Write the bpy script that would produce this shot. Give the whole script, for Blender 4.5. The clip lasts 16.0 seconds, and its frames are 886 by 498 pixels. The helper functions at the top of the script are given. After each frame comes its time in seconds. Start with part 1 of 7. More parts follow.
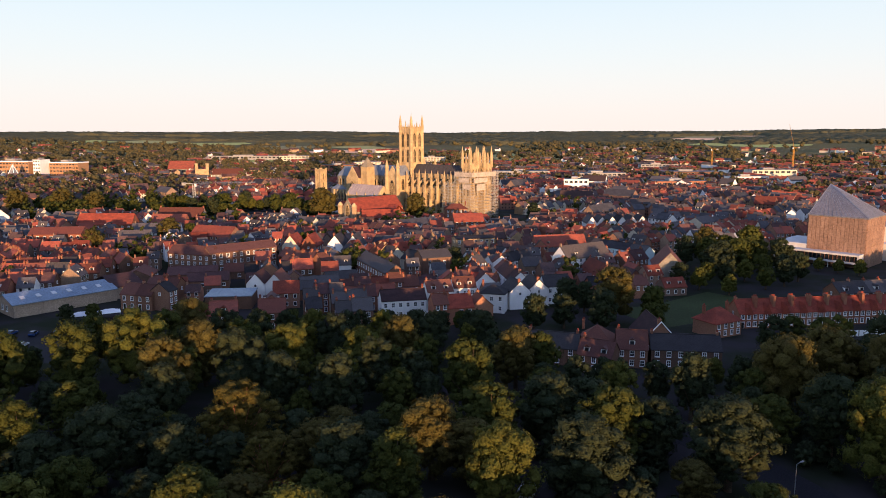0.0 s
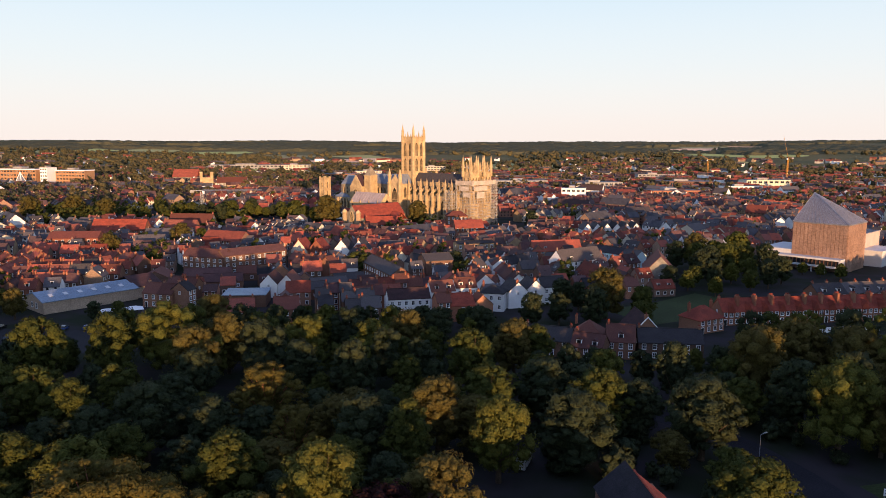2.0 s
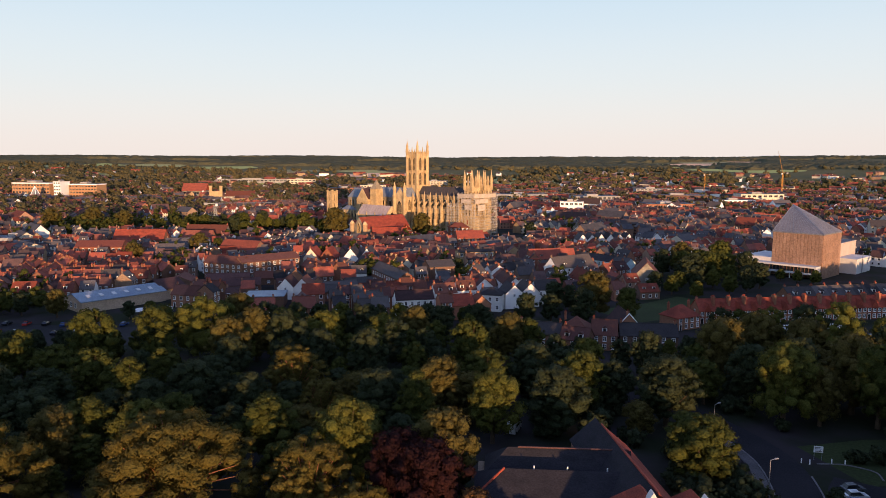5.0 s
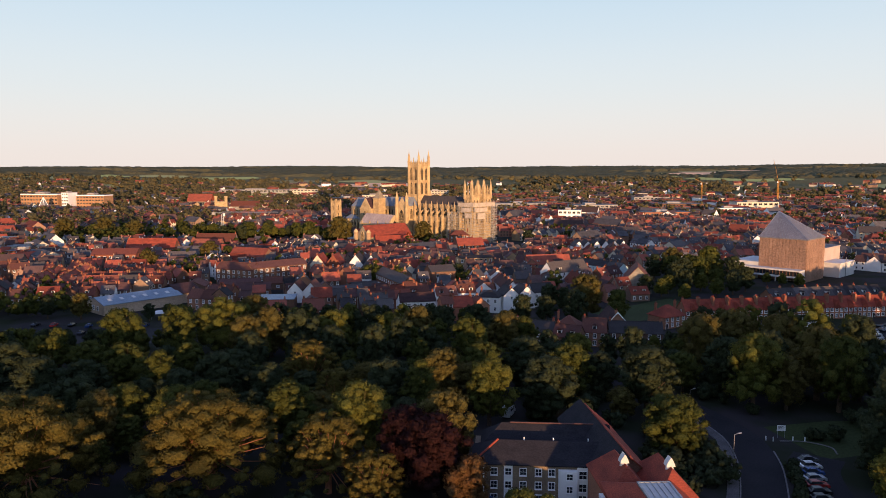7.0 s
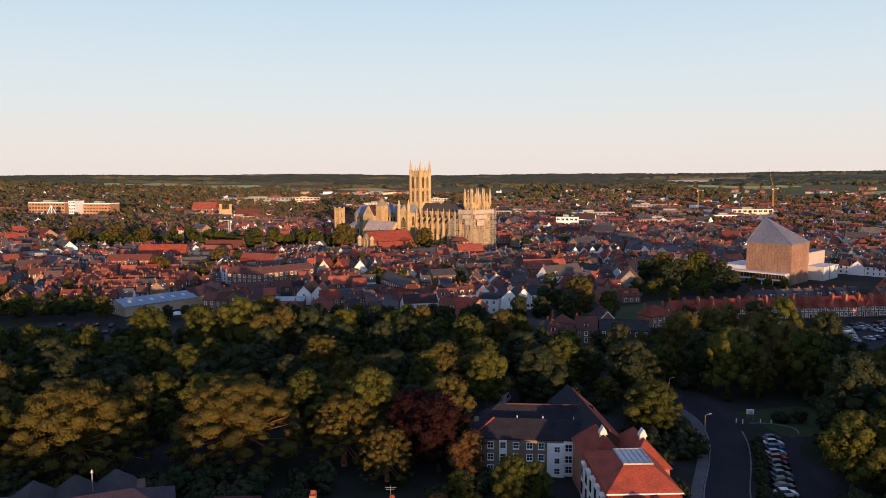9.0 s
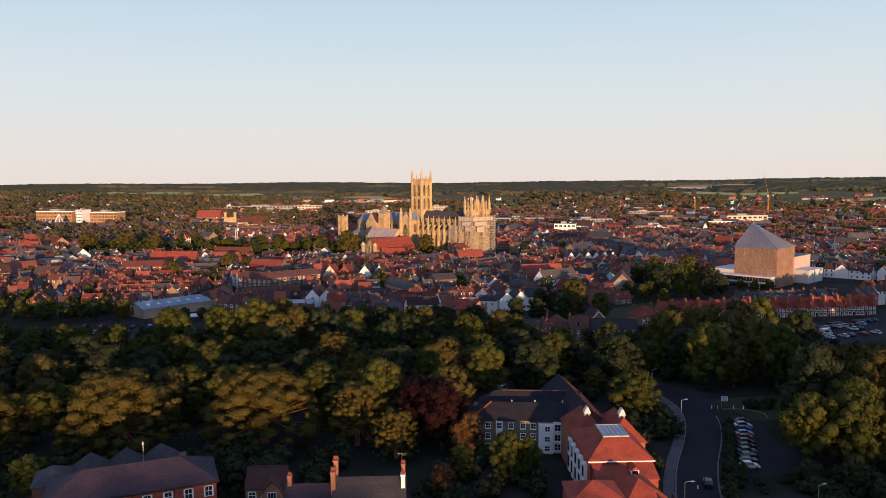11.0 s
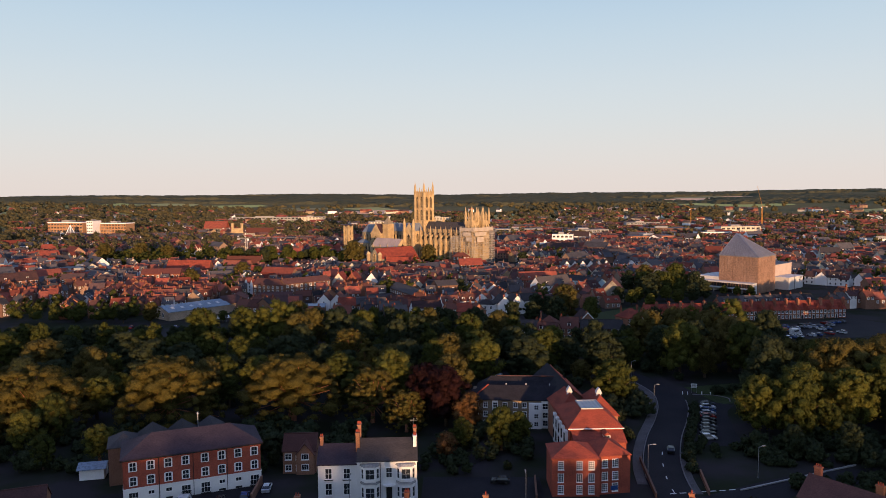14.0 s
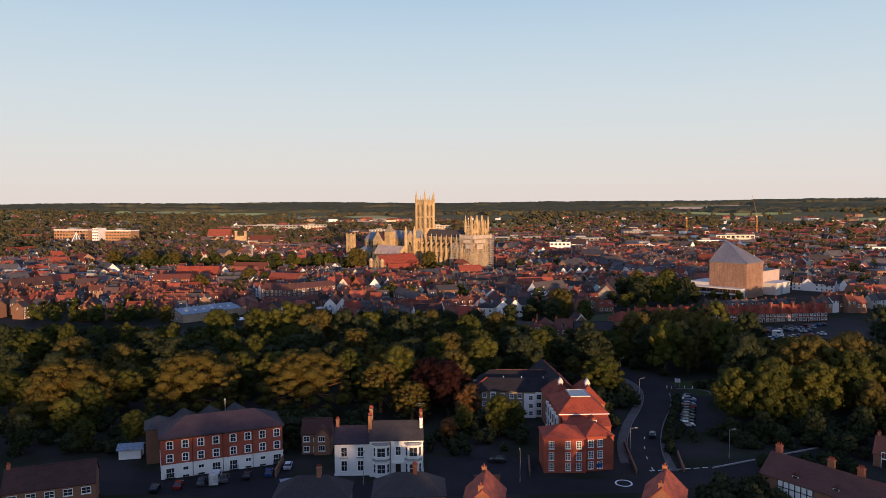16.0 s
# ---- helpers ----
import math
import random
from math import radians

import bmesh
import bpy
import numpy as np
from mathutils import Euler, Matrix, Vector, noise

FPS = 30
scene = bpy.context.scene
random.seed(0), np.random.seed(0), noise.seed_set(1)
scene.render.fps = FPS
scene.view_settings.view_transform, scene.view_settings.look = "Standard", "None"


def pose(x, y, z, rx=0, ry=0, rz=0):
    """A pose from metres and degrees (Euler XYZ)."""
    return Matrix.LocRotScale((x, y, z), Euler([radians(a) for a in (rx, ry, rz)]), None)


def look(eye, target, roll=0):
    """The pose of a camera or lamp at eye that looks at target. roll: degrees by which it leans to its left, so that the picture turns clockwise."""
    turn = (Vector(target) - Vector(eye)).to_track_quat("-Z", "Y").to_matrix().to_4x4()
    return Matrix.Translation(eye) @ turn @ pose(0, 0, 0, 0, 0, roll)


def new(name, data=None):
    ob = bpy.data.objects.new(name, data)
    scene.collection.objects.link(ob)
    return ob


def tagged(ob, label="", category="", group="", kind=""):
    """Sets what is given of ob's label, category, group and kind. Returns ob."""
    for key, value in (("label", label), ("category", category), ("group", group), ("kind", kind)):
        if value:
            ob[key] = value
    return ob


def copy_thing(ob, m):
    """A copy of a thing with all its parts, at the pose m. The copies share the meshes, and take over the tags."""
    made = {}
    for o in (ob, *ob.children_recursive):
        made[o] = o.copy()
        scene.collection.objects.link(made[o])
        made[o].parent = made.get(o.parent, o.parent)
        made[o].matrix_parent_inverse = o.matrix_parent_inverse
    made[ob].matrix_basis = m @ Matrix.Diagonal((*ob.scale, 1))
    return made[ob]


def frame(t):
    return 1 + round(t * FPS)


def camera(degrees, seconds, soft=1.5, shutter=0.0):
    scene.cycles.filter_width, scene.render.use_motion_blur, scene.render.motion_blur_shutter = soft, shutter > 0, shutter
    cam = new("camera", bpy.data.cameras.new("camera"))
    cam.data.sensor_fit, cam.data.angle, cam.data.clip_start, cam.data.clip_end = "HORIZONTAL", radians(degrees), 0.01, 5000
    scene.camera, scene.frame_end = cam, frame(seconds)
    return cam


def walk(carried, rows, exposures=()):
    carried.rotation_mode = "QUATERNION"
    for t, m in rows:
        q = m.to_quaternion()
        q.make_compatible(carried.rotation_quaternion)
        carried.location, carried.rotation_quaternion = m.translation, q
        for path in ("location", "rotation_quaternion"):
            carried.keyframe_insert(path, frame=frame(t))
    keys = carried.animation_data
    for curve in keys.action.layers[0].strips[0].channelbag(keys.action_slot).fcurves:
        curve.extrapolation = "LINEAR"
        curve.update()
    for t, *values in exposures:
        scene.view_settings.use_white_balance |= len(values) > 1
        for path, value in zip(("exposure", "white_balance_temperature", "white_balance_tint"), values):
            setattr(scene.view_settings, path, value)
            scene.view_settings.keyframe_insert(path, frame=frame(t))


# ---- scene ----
import itertools

cam = camera(62.8, 16.0, 0.5)
PATH = [
    (0, (1.038, 147.801, 61.535), (1.008, 149.775, 61.218), -0.1),
    (0.5, (0.686, 143.572, 61.525), (0.658, 145.548, 61.2165), 0.1),
    (1, (0.333, 139.381, 61.526), (0.305, 141.358, 61.2232), 0.1),
    (1.5, (0.065, 135.161, 61.529), (0.037, 137.139, 61.2288), 0.0),
    (2, (-0.212, 130.863, 61.489), (-0.239, 132.842, 61.1980), 0.1),
    (2.5, (-0.357, 126.593, 61.468), (-0.385, 128.573, 61.1840), 0.1),
    (3, (-0.358, 122.378, 61.478), (-0.388, 124.359, 61.2002), 0.1),
    (3.5, (-0.293, 118.169, 61.511), (-0.324, 120.150, 61.2382), 0.0),
    (4, (-0.237, 113.808, 61.496), (-0.269, 115.790, 61.2320), 0.1),
    (6.3, (0.387, 93.282, 61.594), (0.351, 95.268, 61.361), 0.1),
    (6.5, (0.415, 91.5, 61.604), (0.38, 93.486, 61.375), -0.0),
    (7, (0.389, 87.056, 61.701), (0.352, 89.043, 61.477), -0.1),
    (7.5, (0.349, 82.495, 61.774), (0.312, 84.482, 61.556), -0.1),
    (8, (0.333, 77.858, 61.895), (0.296, 79.846, 61.682), -0.1),
    (8.5, (0.343, 73.195, 62.065), (0.305, 75.184, 61.858), -0.1),
    (9, (0.343, 68.505, 62.259), (0.305, 70.494, 62.056), -0.2),
    (11.5, (0.161, 44.629, 63.062), (0.122, 46.621, 62.885), -0.4),
    (12, (0.075, 39.876, 63.146), (0.036, 41.868, 62.974), -0.4),
    (12.5, (0.033, 35.091, 63.2), (-0.007, 37.084, 63.033), -0.3),
    (13, (0.059, 30.39, 63.306), (0.019, 32.384, 63.145), -0.5),
    (13.5, (0.07, 25.687, 63.413), (0.029, 27.681, 63.257), -0.5),
    (14, (-0.002, 20.949, 63.501), (-0.043, 22.943, 63.35), -0.4),
    (14.5, (-0.153, 16.208, 63.561), (-0.194, 18.202, 63.416), -0.4),
    (15, (-0.303, 11.485, 63.59), (-0.344, 13.48, 63.45), -0.4),
    (15.5, (-0.464, 6.802, 63.583), (-0.503, 8.798, 63.449), -0.4),
    (16, (-0.627, 2.159, 63.558), (-0.666, 4.155, 63.43), -0.3),
]
walk(cam, [(t, look(eye, target, roll)) for t, eye, target, roll in PATH], [(0, 1.25), (4, 1.12), (9, 1.0), (16, 0.86)])

# ---- light ----
SUN_AZ = 164.0      # degrees from +y towards +x
SUN_EL = 3.4
sun_way = Vector((math.sin(radians(SUN_AZ)) * math.cos(radians(SUN_EL)), math.cos(radians(SUN_AZ)) * math.cos(radians(SUN_EL)), math.sin(radians(SUN_EL))))
world = bpy.data.worlds.new("evening_sky")
scene.world = world
world.use_nodes = True
wn = world.node_tree.nodes
wn.clear()
sky = wn.new("ShaderNodeTexSky")
sky.sky_type = "NISHITA"
sky.sun_disc = False
sky.sun_elevation, sky.sun_rotation = radians(SUN_EL), radians(SUN_AZ)
sky.air_density, sky.dust_density, sky.ozone_density = 1.0, 1.6, 1.6
bg = wn.new("ShaderNodeBackground")
bg.inputs[1].default_value = 0.073
wout = wn.new("ShaderNodeOutputWorld")
# clear air that pales to cream over the horizon, away from the low sun
wdir = wn.new("ShaderNodeTexCoord")
wsep = wn.new("ShaderNodeSeparateXYZ")
world.node_tree.links.new(wdir.outputs["Generated"], wsep.inputs[0])
haze = wn.new("ShaderNodeValToRGB")
haze.color_ramp.interpolation = "B_SPLINE"
stops = ((0.0, (6.6, 5.8, 5.4)), (0.04, (6.35, 5.95, 5.75)), (0.1, (5.65, 6.0, 6.2)), (0.17, (5.05, 5.75, 6.35)), (0.27, (3.7, 5.1, 6.3)), (0.5, (2.3, 3.1, 5.7)), (1.0, (1.55, 2.1, 4.9)))
for i, (p_, c_) in enumerate(stops):
    el = haze.color_ramp.elements[i] if i < 2 else haze.color_ramp.elements.new(p_)
    el.position, el.color = p_, (*[v / 8 for v in c_], 1)
world.node_tree.links.new(wsep.outputs[2], haze.inputs[0])
hz8 = wn.new("ShaderNodeVectorMath")
hz8.operation = "SCALE"
hz8.inputs["Scale"].default_value = 8.0
world.node_tree.links.new(haze.outputs[0], hz8.inputs[0])
wmix = wn.new("ShaderNodeMix")
wmix.data_type = "RGBA"
wmix.inputs[0].default_value = 0.88
world.node_tree.links.new(sky.outputs[0], wmix.inputs[6])
world.node_tree.links.new(hz8.outputs[0], wmix.inputs[7])
world.node_tree.links.new(wmix.outputs[2], bg.inputs[0])
world.node_tree.links.new(bg.outputs[0], wout.inputs[0])
sun = new("sun", bpy.data.lights.new("sun", "SUN"))
sun.data.energy, sun.data.angle, sun.data.color = 3.5, radians(0.6), (1.0, 0.59, 0.32)
sun.matrix_world = look(sun_way * 100, (0, 0, 0))

# ---- materials ----


def mat(name, c1, c2, rough=0.85, scale=0.3, fine=4.0, bump=0.25, rnd=0.0, c3=None, island=False, metal=0.0, spec=0.12, squash=None, see=0.0, grain=1.0, deep=0.08):
    """A surface mottled at two scales, with grain relief, that may vary from piece to piece."""
    m = bpy.data.materials.new(name)
    m.use_nodes = True
    nt = m.node_tree
    b = nt.nodes["Principled BSDF"]
    geo = nt.nodes.new("ShaderNodeNewGeometry")
    place = geo.outputs["Position"]
    if squash:
        mp = nt.nodes.new("ShaderNodeMapping")
        mp.inputs["Scale"].default_value = squash
        nt.links.new(place, mp.inputs["Vector"])
        place = mp.outputs["Vector"]
    n1 = nt.nodes.new("ShaderNodeTexNoise")
    n1.inputs["Scale"].default_value, n1.inputs["Detail"].default_value = scale, 4
    n2 = nt.nodes.new("ShaderNodeTexNoise")
    n2.inputs["Scale"].default_value, n2.inputs["Detail"].default_value = fine, 3
    for n in (n1, n2):
        nt.links.new(place, n.inputs["Vector"])
    r1 = nt.nodes.new("ShaderNodeMapRange")
    r1.inputs[1].default_value, r1.inputs[2].default_value = 0.35, 0.65
    nt.links.new(n1.outputs["Fac"], r1.inputs[0])
    mix = nt.nodes.new("ShaderNodeMix")
    mix.data_type = "RGBA"
    mix.inputs[6].default_value, mix.inputs[7].default_value = (*c1, 1), (*c2, 1)
    nt.links.new(r1.outputs[0], mix.inputs[0])
    col = mix.outputs[2]
    r2 = nt.nodes.new("ShaderNodeMapRange")
    r2.inputs[1].default_value, r2.inputs[2].default_value, r2.inputs[3].default_value, r2.inputs[4].default_value = 0.3, 0.7, 1 - 0.26 * grain, 1 + 0.24 * grain
    nt.links.new(n2.outputs["Fac"], r2.inputs[0])
    val = r2.outputs[0]
    if rnd or c3:
        if island:
            ran = geo.outputs["Random Per Island"]
        else:
            ran = nt.nodes.new("ShaderNodeObjectInfo").outputs["Random"]
        if c3:
            mx = nt.nodes.new("ShaderNodeMix")
            mx.data_type = "RGBA"
            mx.inputs[7].default_value = (*c3, 1)
            nt.links.new(col, mx.inputs[6])
            nt.links.new(ran, mx.inputs[0])
            col = mx.outputs[2]
        w = nt.nodes.new("ShaderNodeMath")
        w.operation = "MULTIPLY"
        w.inputs[1].default_value = 7.31
        nt.links.new(ran, w.inputs[0])
        fr = nt.nodes.new("ShaderNodeMath")
        fr.operation = "FRACT"
        nt.links.new(w.outputs[0], fr.inputs[0])
        r3 = nt.nodes.new("ShaderNodeMapRange")
        r3.inputs[3].default_value, r3.inputs[4].default_value = 1 - rnd, 1 + rnd
        nt.links.new(fr.outputs[0], r3.inputs[0])
        mu = nt.nodes.new("ShaderNodeMath")
        mu.operation = "MULTIPLY"
        nt.links.new(val, mu.inputs[0])
        nt.links.new(r3.outputs[0], mu.inputs[1])
        val = mu.outputs[0]
    sc = nt.nodes.new("ShaderNodeVectorMath")
    sc.operation = "SCALE"
    nt.links.new(col, sc.inputs[0])
    nt.links.new(val, sc.inputs["Scale"])
    nt.links.new(sc.outputs[0], b.inputs["Base Color"])
    b.inputs["Roughness"].default_value = rough
    b.inputs["Metallic"].default_value = metal
    b.inputs["Specular IOR Level"].default_value = spec
    if see:
        tr = nt.nodes.new("ShaderNodeBsdfTranslucent")
        ms = nt.nodes.new("ShaderNodeMixShader")
        ms.inputs[0].default_value = see
        nt.links.new(sc.outputs[0], tr.inputs[0])
        nt.links.new(b.outputs[0], ms.inputs[1])
        nt.links.new(tr.outputs[0], ms.inputs[2])
        nt.links.new(ms.outputs[0], nt.nodes["Material Output"].inputs[0])
    if bump:
        bp = nt.nodes.new("ShaderNodeBump")
        bp.inputs["Strength"].default_value, bp.inputs["Distance"].default_value = bump, deep
        nt.links.new(n2.outputs["Fac"], bp.inputs["Height"])
        nt.links.new(bp.outputs[0], b.inputs["Normal"])
    return m


def shiny(name, c, rough=0.12, metal=0.0, spec=0.5):
    """Glass seen from outside, paint or polished metal."""
    return mat(name, c, tuple(v * 0.6 for v in c), rough, 0.2, 1.3, 0.03, 0.25, None, False, metal, spec)


BRICK = mat("brick_red", (0.28, 0.1, 0.06), (0.2, 0.072, 0.046), 0.9, 0.4, 5, 0.3, 0.25, (0.3, 0.15, 0.09))
BRICK_DARK = mat("brick_brown", (0.16, 0.095, 0.068), (0.115, 0.068, 0.05), 0.9, 0.4, 5, 0.3, 0.25, (0.24, 0.12, 0.075))
BRICK_YELLOW = mat("brick_stock", (0.4, 0.3, 0.18), (0.3, 0.21, 0.12), 0.9, 0.4, 5, 0.3, 0.2, (0.34, 0.22, 0.13))
RENDER = mat("render_white", (0.83, 0.81, 0.78), (0.76, 0.74, 0.71), 0.85, 0.3, 3, 0.05, 0.08, grain=0.15)
RENDER_CREAM = mat("render_cream", (0.6, 0.54, 0.42), (0.53, 0.47, 0.37), 0.85, 0.3, 3, 0.05, 0.12, grain=0.25)
PASTEL = mat("render_pastel", (0.6, 0.64, 0.66), (0.55, 0.59, 0.61), 0.85, 0.3, 3, 0.05, 0.1, (0.33, 0.55, 0.58), grain=0.2)
TILE = mat("clay_tile", (0.31, 0.08, 0.05), (0.18, 0.056, 0.041), 0.9, 0.35, 3.5, 0.5, 0.4, (0.15, 0.056, 0.041), squash=(1, 1, 2.5))
TILE_BROWN = mat("clay_tile_brown", (0.075, 0.041, 0.04), (0.048, 0.03, 0.031), 0.85, 0.35, 3.5, 0.5, 0.3, (0.15, 0.06, 0.042), squash=(1, 1, 2.5))
TILE_RED = mat("clay_tile_bright", (0.29, 0.062, 0.037), (0.19, 0.046, 0.03), 0.8, 0.3, 3, 0.5, 0.1, squash=(1, 1, 2.5))
SLATE = mat("slate", (0.038, 0.035, 0.038), (0.025, 0.024, 0.027), 0.85, 0.35, 3, 0.35, 0.25, (0.085, 0.075, 0.072), squash=(1, 1, 2.5))
# darker copy of the slate: shade on the hotel wings put into colour
SLATE_SHADE = mat("slate_shade", (0.026, 0.024, 0.028), (0.019, 0.018, 0.021), 0.85, 0.35, 3, 0.35, squash=(1, 1, 2.5))
LEAD = mat("lead_roof", (0.21, 0.235, 0.26), (0.16, 0.18, 0.205), 0.5, 0.25, 2, 0.2, squash=(1, 1, 0.4))
STONE = mat("limestone", (0.52, 0.385, 0.21), (0.37, 0.27, 0.145), 0.9, 0.22, 1.6, 0.4, 0.06)
STONE_DARK = mat("limestone_weathered", (0.31, 0.26, 0.18), (0.22, 0.18, 0.125), 0.9, 0.22, 1.6, 0.4)
FLINT = mat("flint_wall", (0.3, 0.27, 0.22), (0.2, 0.18, 0.15), 0.9, 0.6, 5, 0.5, 0.15)
PAINT = mat("white_paint", (0.85, 0.84, 0.81), (0.8, 0.79, 0.77), 0.5, 0.4, 4, 0.03, grain=0.1)
GLASS = shiny("window_glass", (0.035, 0.04, 0.045), 0.08)
DARK = mat("dark_opening", (0.03, 0.028, 0.025), (0.02, 0.02, 0.018), 0.7, 0.5, 3, 0.1)
CONCRETE = mat("concrete", (0.34, 0.33, 0.31), (0.26, 0.25, 0.24), 0.9, 0.2, 3, 0.2, 0.12)
FLATROOF = mat("felt_roof", (0.16, 0.17, 0.18), (0.11, 0.115, 0.12), 0.8, 0.15, 2, 0.2, 0.2)
TANWALL = mat("tan_panel", (0.46, 0.34, 0.245), (0.39, 0.29, 0.21), 0.8, 0.15, 2, 0.1)
BLUEROOF = mat("grey_metal_roof", (0.22, 0.27, 0.32), (0.17, 0.21, 0.26), 0.45, 0.12, 2, 0.1, metal=0.2)
ASPHALT = mat("asphalt", (0.023, 0.021, 0.023), (0.017, 0.016, 0.018), 0.9, 0.12, 3, 0.2)
PAVING = mat("paving", (0.105, 0.095, 0.092), (0.08, 0.074, 0.071), 0.9, 0.3, 4, 0.2)
KERB = mat("kerb_stone", (0.17, 0.16, 0.155), (0.13, 0.122, 0.12), 0.9, 0.5, 4, 0.2)
MARKING = mat("road_marking", (0.7, 0.7, 0.68), (0.55, 0.55, 0.53), 0.7, 0.8, 6, 0.05)
GRASS = mat("grass", (0.04, 0.052, 0.017), (0.03, 0.04, 0.013), 0.95, 0.06, 1.5, 0.5)
BARK = mat("bark", (0.11, 0.075, 0.05), (0.07, 0.05, 0.035), 0.95, 0.8, 6, 0.6)
BARK_RED = mat("bark_reddish", (0.3, 0.13, 0.07), (0.2, 0.085, 0.05), 0.95, 0.8, 6, 0.6)
METAL = mat("galvanised", (0.32, 0.33, 0.34), (0.25, 0.26, 0.27), 0.45, 0.6, 4, 0.05, metal=0.6)
CRANE_Y = mat("crane_yellow", (0.62, 0.3, 0.06), (0.5, 0.24, 0.05), 0.6, 0.3, 3, 0.05)
COPPERMESH = mat("steel_mesh_cladding", (0.36, 0.22, 0.15), (0.29, 0.175, 0.12), 0.55, 0.1, 1.2, 0.1, 0.1, metal=0.25)
STEELROOF = mat("mesh_roof", (0.25, 0.23, 0.22), (0.2, 0.185, 0.18), 0.5, 0.12, 1.5, 0.1, metal=0.3)
SCAFF = mat("scaffold_tube", (0.5, 0.46, 0.4), (0.4, 0.36, 0.3), 0.6, 0.5, 4, 0.05)
SHEET = mat("scaffold_sheeting", (0.52, 0.44, 0.35), (0.42, 0.35, 0.28), 0.8, 0.3, 2, 0.3)


def leafmat(name, a, b, c, fine=2.6):
    return mat(name, a, b, 0.85, 0.12, fine, 1.0, 0.13, c, True, spec=0.04, see=0.18, grain=1.5, deep=1.1 / fine)


LEAF = leafmat("leaves_green", (0.06, 0.07, 0.017), (0.043, 0.055, 0.015), (0.07, 0.073, 0.017))
LEAF_OLIVE = leafmat("leaves_olive", (0.096, 0.08, 0.02), (0.07, 0.065, 0.018), (0.106, 0.082, 0.02))
LEAF_LIGHT = leafmat("leaves_fresh_green", (0.088, 0.094, 0.02), (0.068, 0.079, 0.018), (0.1, 0.096, 0.021))
LEAF_DARK = leafmat("leaves_dark_green", (0.038, 0.05, 0.025), (0.03, 0.041, 0.021), (0.045, 0.053, 0.024))
LEAF_BROWN = leafmat("leaves_bronze", (0.098, 0.076, 0.022), (0.076, 0.063, 0.02), (0.092, 0.08, 0.023))
LEAF_RED = leafmat("leaves_copper", (0.022, 0.01, 0.01), (0.016, 0.008, 0.009), (0.034, 0.013, 0.012))
LEAF_RUST = leafmat("leaves_rust", (0.125, 0.06, 0.024), (0.095, 0.048, 0.021), (0.12, 0.068, 0.026))
# distant leaves, paler and greyer than near ones: haze put into the colour
LEAF_HAZED = leafmat("leaves_hazed", (0.125, 0.108, 0.048), (0.098, 0.09, 0.042), (0.135, 0.108, 0.05), 0.5)
LEAF_HAZED_DARK = leafmat("leaves_hazed_dark", (0.088, 0.082, 0.041), (0.07, 0.069, 0.037), (0.096, 0.084, 0.043), 0.5)
LEAF_HAZED_CANOPY = mat("leaves_hazed_canopy", (0.11, 0.1, 0.05), (0.082, 0.08, 0.044), 0.9, 0.02, 0.3, 0.6, spec=0.04, grain=1.3, deep=2.0)
BRICK_HOTEL = mat("brick_warm_red", (0.34, 0.085, 0.052), (0.25, 0.065, 0.042), 0.9, 0.4, 5, 0.3, 0.1)
THWHITE = mat("theatre_white", (0.6, 0.58, 0.55), (0.53, 0.51, 0.48), 0.8, 0.15, 2, 0.03, grain=0.2)
LEAVES = {"green": LEAF, "olive green": LEAF_OLIVE, "fresh green": LEAF_LIGHT, "dark green": LEAF_DARK, "bronze": LEAF_BROWN, "copper red": LEAF_RED, "rust brown": LEAF_RUST}

# ground of lawns, yards, fields and hedges
GROUND = bpy.data.materials.new("ground_cover")
GROUND.use_nodes = True
gn, gl = GROUND.node_tree.nodes, GROUND.node_tree.links
gpos = gn.new("ShaderNodeNewGeometry").outputs["Position"]
vor = gn.new("ShaderNodeTexVoronoi")
vor.inputs["Scale"].default_value = 0.0042
gl.new(gpos, vor.inputs["Vector"])
ramp = gn.new("ShaderNodeValToRGB")
ramp.color_ramp.interpolation = "CONSTANT"
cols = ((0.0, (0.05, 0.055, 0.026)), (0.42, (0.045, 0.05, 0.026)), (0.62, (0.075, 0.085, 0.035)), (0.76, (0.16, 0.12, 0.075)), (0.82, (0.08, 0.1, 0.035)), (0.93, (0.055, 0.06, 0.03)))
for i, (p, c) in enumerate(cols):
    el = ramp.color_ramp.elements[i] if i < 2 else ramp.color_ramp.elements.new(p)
    # far land brightened and warmed: slanting sun and haze put into its colour
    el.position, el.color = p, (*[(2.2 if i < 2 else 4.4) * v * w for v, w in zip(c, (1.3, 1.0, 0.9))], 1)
sepc = gn.new("ShaderNodeSeparateColor")
gl.new(vor.outputs["Color"], sepc.inputs[0])
gl.new(sepc.outputs[0], ramp.inputs[0])
near = gn.new("ShaderNodeTexNoise")
near.inputs["Scale"].default_value, near.inputs["Detail"].default_value = 0.05, 6
gl.new(gpos, near.inputs["Vector"])
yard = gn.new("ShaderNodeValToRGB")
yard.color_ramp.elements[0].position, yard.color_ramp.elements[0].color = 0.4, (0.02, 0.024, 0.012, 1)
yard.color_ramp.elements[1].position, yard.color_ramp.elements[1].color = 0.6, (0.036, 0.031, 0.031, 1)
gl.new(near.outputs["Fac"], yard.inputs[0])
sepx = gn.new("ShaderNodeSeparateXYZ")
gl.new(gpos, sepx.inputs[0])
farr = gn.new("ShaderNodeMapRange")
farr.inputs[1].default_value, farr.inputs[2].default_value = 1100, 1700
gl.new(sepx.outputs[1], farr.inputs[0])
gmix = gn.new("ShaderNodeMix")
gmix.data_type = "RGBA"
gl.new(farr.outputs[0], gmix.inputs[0])
